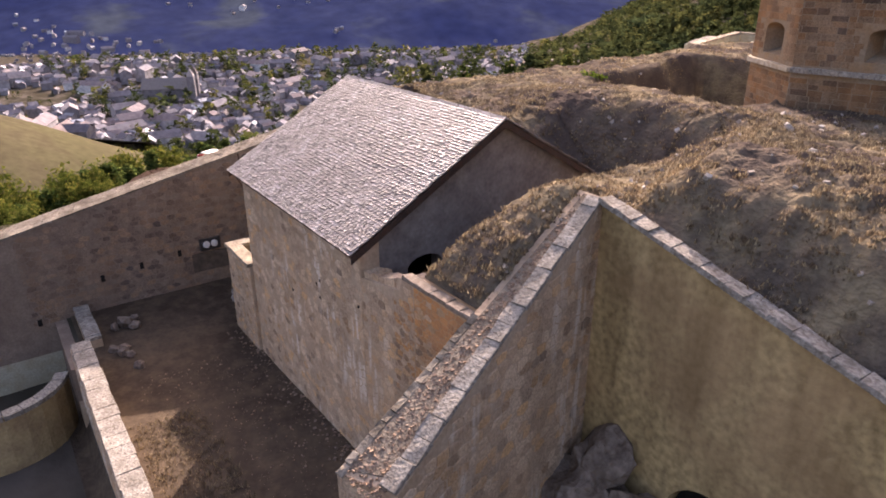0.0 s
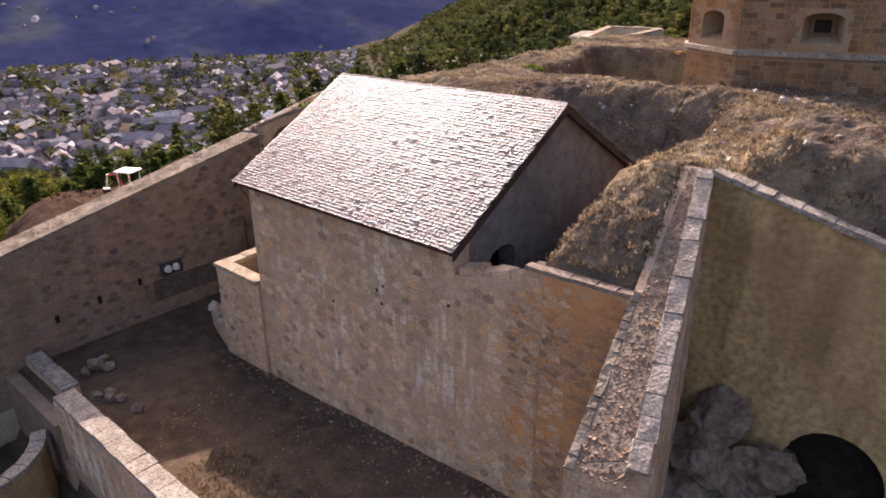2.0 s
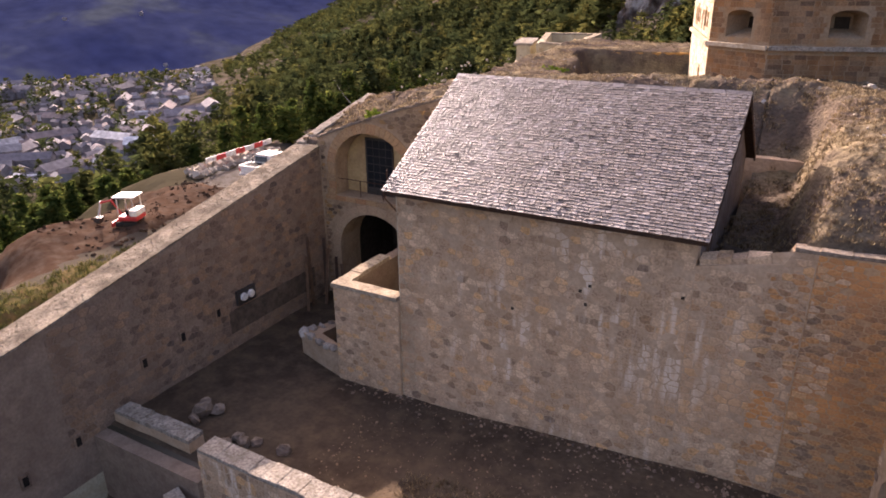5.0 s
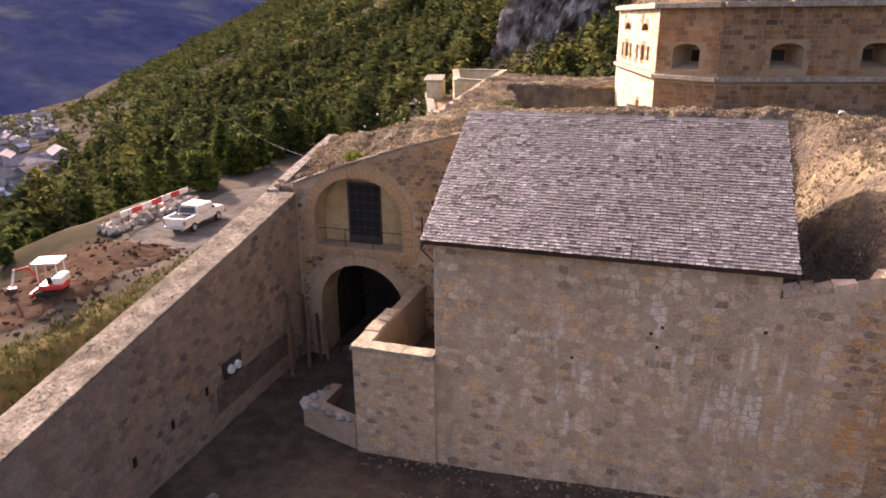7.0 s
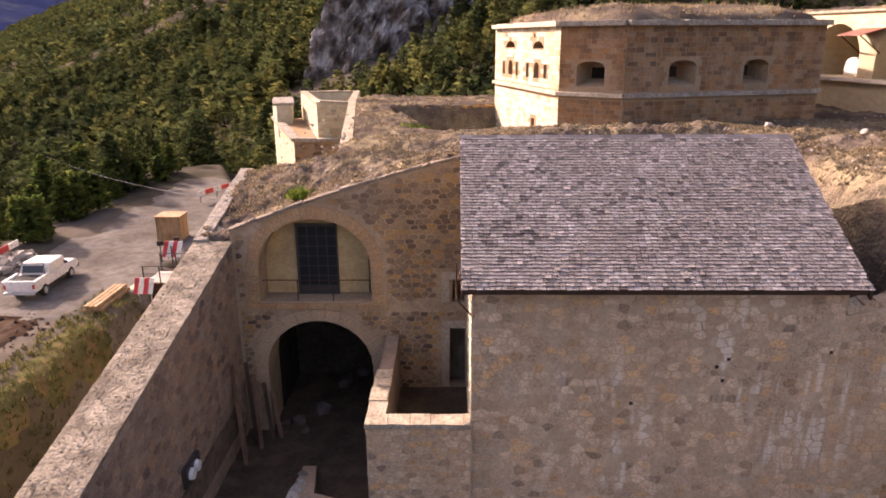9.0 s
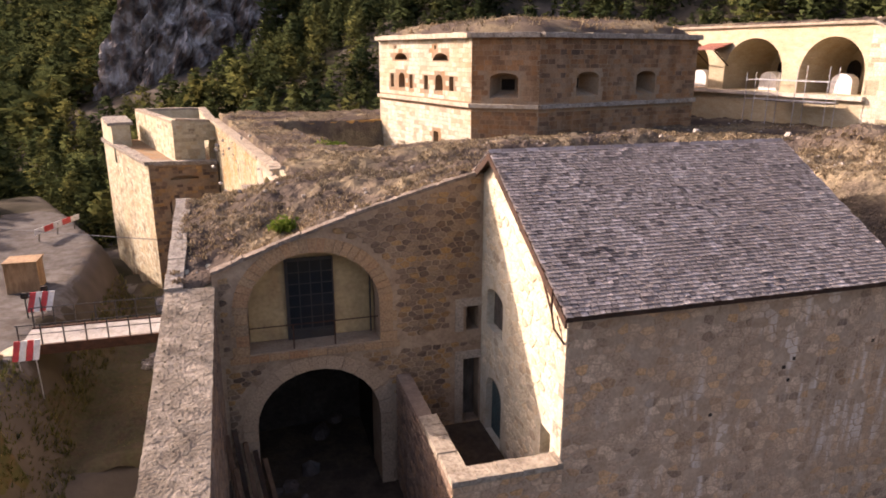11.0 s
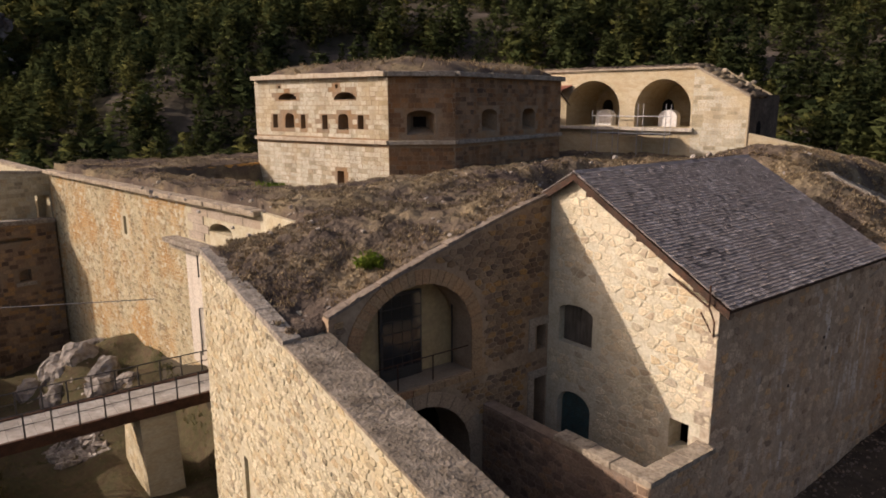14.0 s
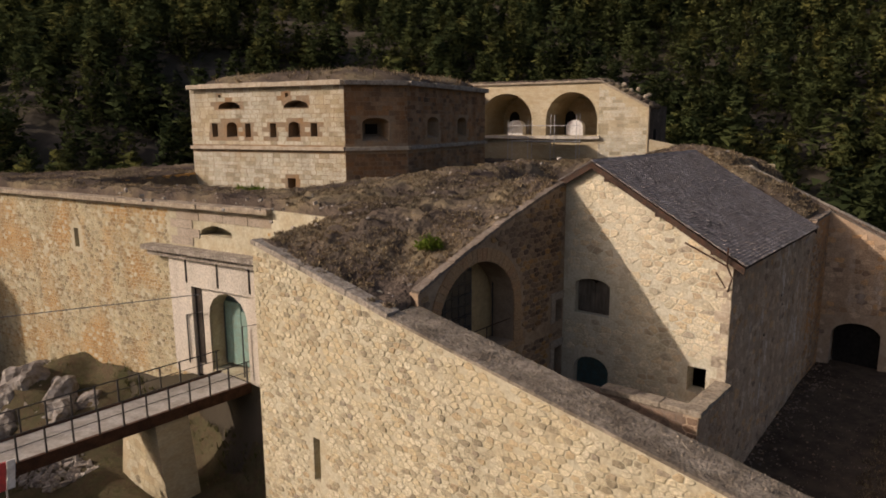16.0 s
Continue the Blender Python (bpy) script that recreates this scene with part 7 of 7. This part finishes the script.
piece("bumper", rounded(-0.84, -2.65, 0.45, 0.84, -2.45, 0.6, 0.03), STEEL, pick)
piece("bumper", rounded(-0.84, 2.48, 0.42, 0.84, 2.66, 0.6, 0.03), RUBBER, pick)
piece("roll_bar", rod([(-0.75, -1.1, 1.15), (-0.7, -1.0, 1.75), (0.7, -1.0, 1.75), (0.75, -1.1, 1.15)], 0.035), IRON, pick)
pick.matrix_basis = pose(-53.1, 28.2, tz, 0, 0, 3)

ez = float(terrain(np.array(-51.5), np.array(13.5))) + 0.05
dig = thing("mini_excavator", 0, 0, 0, "small red and white tracked digger with a canopy", "excavator")
for s in (-1, 1):
    tr = piece("track", rounded(s * 0.6 - 0.16, -0.85, 0, s * 0.6 + 0.16, 0.85, 0.42, 0.16), RUBBER, dig)
piece("undercarriage", rounded(-0.45, -0.5, 0.15, 0.45, 0.5, 0.5, 0.05), IRON, dig)
piece("house_red", rounded(-0.7, -0.95, 0.5, 0.7, 0.6, 0.85, 0.1), RED, dig)
piece("engine_cover", rounded(-0.7, -0.98, 0.85, 0.7, -0.35, 1.35, 0.12), WHITE, dig)
piece("seat", rounded(-0.3, -0.3, 0.85, 0.3, 0.15, 1.25, 0.06), RUBBER, dig)
for x in (-0.6, 0.6):
    for y in (-0.75, 0.5):
        piece("canopy_post", rod([(x, y, 0.85), (x, y * 0.95, 2.3)], 0.035), WHITE, dig)
piece("canopy", rounded(-0.75, -0.95, 2.28, 0.75, 0.75, 2.4, 0.05), WHITE, dig)
piece("boom", rod([(0.1, 0.6, 0.7), (0.1, 1.3, 1.9), (0.1, 2.2, 1.7)], 0.1, 6), RED, dig)
piece("dipper", rod([(0.1, 2.15, 1.8), (0.1, 2.5, 0.6)], 0.08, 6), WHITE, dig)
piece("bucket", prism_bm([(-0.2, 2.3, 0.5), (-0.2, 2.7, 0.6), (-0.2, 2.75, 0.25), (-0.2, 2.45, 0.05)], (0.6, 0, 0)), IRON, dig)
piece("blade", box_bm(-0.8, 1.0, 0.05, 0.8, 1.08, 0.4), RED, dig)
dig.matrix_basis = pose(-51.8, 14.2, ez, 0, 0, 115) @ Matrix.Scale(0.82, 4)


def barrier(a, b, n, label):
    a, b = Vector(a), Vector(b)
    t = thing("road_barrier", *a.lerp(b, 0.5), label, "barrier")
    up = Vector((0, 0, 1))
    side = (b - a).cross(up).normalized() * 0.04
    for k in range(n):
        p, q = a.lerp(b, k / n), a.lerp(b, (k + 1) / n)
        piece("board_stripe", prism_bm([p, q, q + up * 0.42, p + up * 0.42], side), RED if k % 2 else WHITE, t)
    for f in (0.1, 0.5, 0.9):
        p = a.lerp(b, f)
        piece("leg", rod([p - up * 0.9 - side * 4, p + up * 0.3 + side * 0.5], 0.05), WOOD_GREY, t)


gz = lambda x, y: float(terrain(np.array(float(x)), np.array(float(y))))
barrier((-57.6, 25.8, 9.35), (-58.0, 33.8, 9.35), 7, "long red and white striped road barrier on trestles")
barrier((-51.5, 49.0, 9.2), (-49.5, 54.0, 9.2), 5, "red and white striped barrier across the far road")
sg = thing("chevron_panel", -47.4, 31.8, 8.6, "red and white chevron warning panel at the bridge end", "sign")
for k in range(4):
    piece("stripe", prism_bm([(-47.9 + k * 0.3, 32.6, 8.9), (-47.62 + k * 0.3, 32.6, 8.9), (-47.42 + k * 0.3, 32.9, 9.9), (-47.7 + k * 0.3, 32.9, 9.9)], (0, 0.04, 0)), RED if k % 2 == 0 else WHITE, sg)
piece("stand", rod([(-47.3, 33.3, 8.5), (-47.3, 32.85, 9.7)], 0.03), STEEL, sg)
sg2 = thing("chevron_panel", -46.4, 26.5, 8.0, "red and white striped warning board by the ditch", "sign")
for k in range(4):
    piece("stripe", prism_bm([(-46.95 + k * 0.28, 26.3, 8.75), (-46.7 + k * 0.28, 26.3, 8.75), (-46.55 + k * 0.28, 26.5, 9.65), (-46.8 + k * 0.28, 26.5, 9.65)], (0, 0.04, 0)), RED if k % 2 == 0 else WHITE, sg2)
for x in (-46.8, -46.05):
    piece("stand", rod([(x, 26.75, gz(x, 26.75) - 0.1), (x, 26.5, 9.4)], 0.03), STEEL, sg2)
hut = thing("timber_crate", -49.3, 38.2, gz(-49.3, 38.2), "tall orange plywood crate standing on the grass", "crate")
piece("panel_box", rounded(-50.2, 37.5, gz(-49.3, 38.2) - 0.1, -48.5, 39.0, gz(-49.3, 38.2) + 1.85, 0.03), TIMBER, hut)
for x in (-50.23, -48.53):
    piece("corner_batten", box_bm(x, 37.44, gz(-49.3, 38.2), x + 0.09, 37.5, gz(-49.3, 38.2) + 1.85), TIMBER, hut)
piece("lid", rounded(-50.28, 37.42, gz(-49.3, 38.2) + 1.85, -48.42, 39.08, gz(-49.3, 38.2) + 1.93, 0.02), TIMBER, hut)
for k in range(7):
    z = gz(-47.6, 26) + 0.1
    t = thing("timber_beam", -47.8, 25.5, z, "long raw timber beam stacked beside the road", "timber", "timber stack by the ditch")
    piece("beam", rounded(-48.6 + 0.26 * (k % 4) + 0.1 * (k // 4), 23.9, z + 0.2 * (k // 4), -48.4 + 0.26 * (k % 4) + 0.1 * (k // 4), 27.4, z + 0.18 + 0.2 * (k // 4), 0.02), TIMBER, t)
gen = thing("site_trestle", -47.0, 30.9, gz(-47.6, 31), "dark metal trestle with work lamps", "trestle")
for x, y in ((-47.9, 32.6), (-47.9, 33.6), (-47.2, 32.6), (-47.2, 33.6)):
    piece("leg", rod([(x, y, 8.4), (x, y, 9.7)], 0.04), IRON, gen)
piece("cross_bar", rod([(-47.9, 32.6, 9.7), (-47.2, 33.6, 9.7)], 0.04), IRON, gen)
for x, y in ((-47.9, 32.6), (-47.2, 33.6)):
    piece("work_lamp", rounded(x - 0.16, y - 0.1, 9.7, x + 0.16, y + 0.1, 10.0, 0.03), RUBBER, gen)
rk = rng.uniform(0, 1, (240, 4))
litter("road_edge_rocks", [(-57.0 - 2.2 * a, 24.5 + 9.5 * b, gz(-57.5, 28) + 0.3 * c, 0.1 + 0.22 * d ** 2) for a, b, c, d in rk], DEBRIS, "heap of grey rocks under the striped barrier")
rk = rng.uniform(0, 1, (700, 4))
litter("dug_clods", [(-59 + 10 * a, 10 + 14 * b, gz(-59 + 10 * a, 10 + 14 * b) + 0.03, 0.03 + 0.11 * d ** 3) for a, b, c, d in rk], DIRT, "clods of freshly dug brown earth")
sp = []
vx, vy = rng.uniform(-49.3, -44.2, 2600), rng.uniform(0, 27, 2600)
sp = list(zip(vx.tolist(), vy.tolist(), (terrain(vx, vy) + 0.05).tolist()))
tufts("verge_grass", sp, LEAFGRASS, "green and yellow grass on the ditch edge", 0.25)
vx, vy = rng.uniform(-46, -36.0, 9000), rng.uniform(24, 54, 9000)
tufts("ditch_grass", list(zip(vx.tolist(), vy.tolist(), terrain(vx, vy).tolist())), LEAFGRASS, "dull green grass in the ditch", 0.36)
cable = thing("overhead_cable", -55, 42, 11, "pale cable strung from the bank to a far post", "cable")
A0, A1 = Vector((-40.0, 24.0, 14.6)), Vector((-71.0, 60.0, 11.0))
piece("wire", rod([A0.lerp(A1, k / 16) - Vector((0, 0, 0.5 * math.sin(math.pi * k / 16))) for k in range(17)], 0.018, 5), CABLE_GREY, cable)

# ---- planks and clutter at the gateway ----
for k, (x, y, l, lean) in enumerate(((-36.9, 14.9, 3.4, 0.5), (-36.6, 14.7, 3.0, 0.9), (-37.1, 13.9, 3.8, 0.3), (-36.3, 15.1, 2.4, 0.5), (-36.9, 13.4, 2.9, 0.6), (-36.0, 15.2, 2.0, 0.4))):
    t = thing("leaning_plank", x, y, 6.8, "weathered brown plank leaning against the wall", "plank", "planks leaning by the gateway")
    v = Vector((-0.35, lean, l)).normalized() * l
    p = Vector((x, y - lean * 0.6, 6.8))
    piece("board", prism_bm([p, p + Vector((0.15, 0.05, 0)), p + Vector((0.15, 0.05, 0)) + v, p + v], (0.02, -0.05, 0)), WOOD_BROWN if k % 3 else WOOD_OLD, t)
lumps("debris_sack", [(-35.9, 15.9, 6.8, 0.3), (-35.4, 16.2, 6.8, 0.35), (-35.0, 15.4, 6.8, 0.2), (-34.6, 17.0, 6.8, 0.4), (-33.9, 19.5, 6.8, 0.5), (-33.2, 20.5, 6.8, 0.4)], ROCK, "grey lump of rubble lying in the gateway", "rubble", "rubble in the gateway")
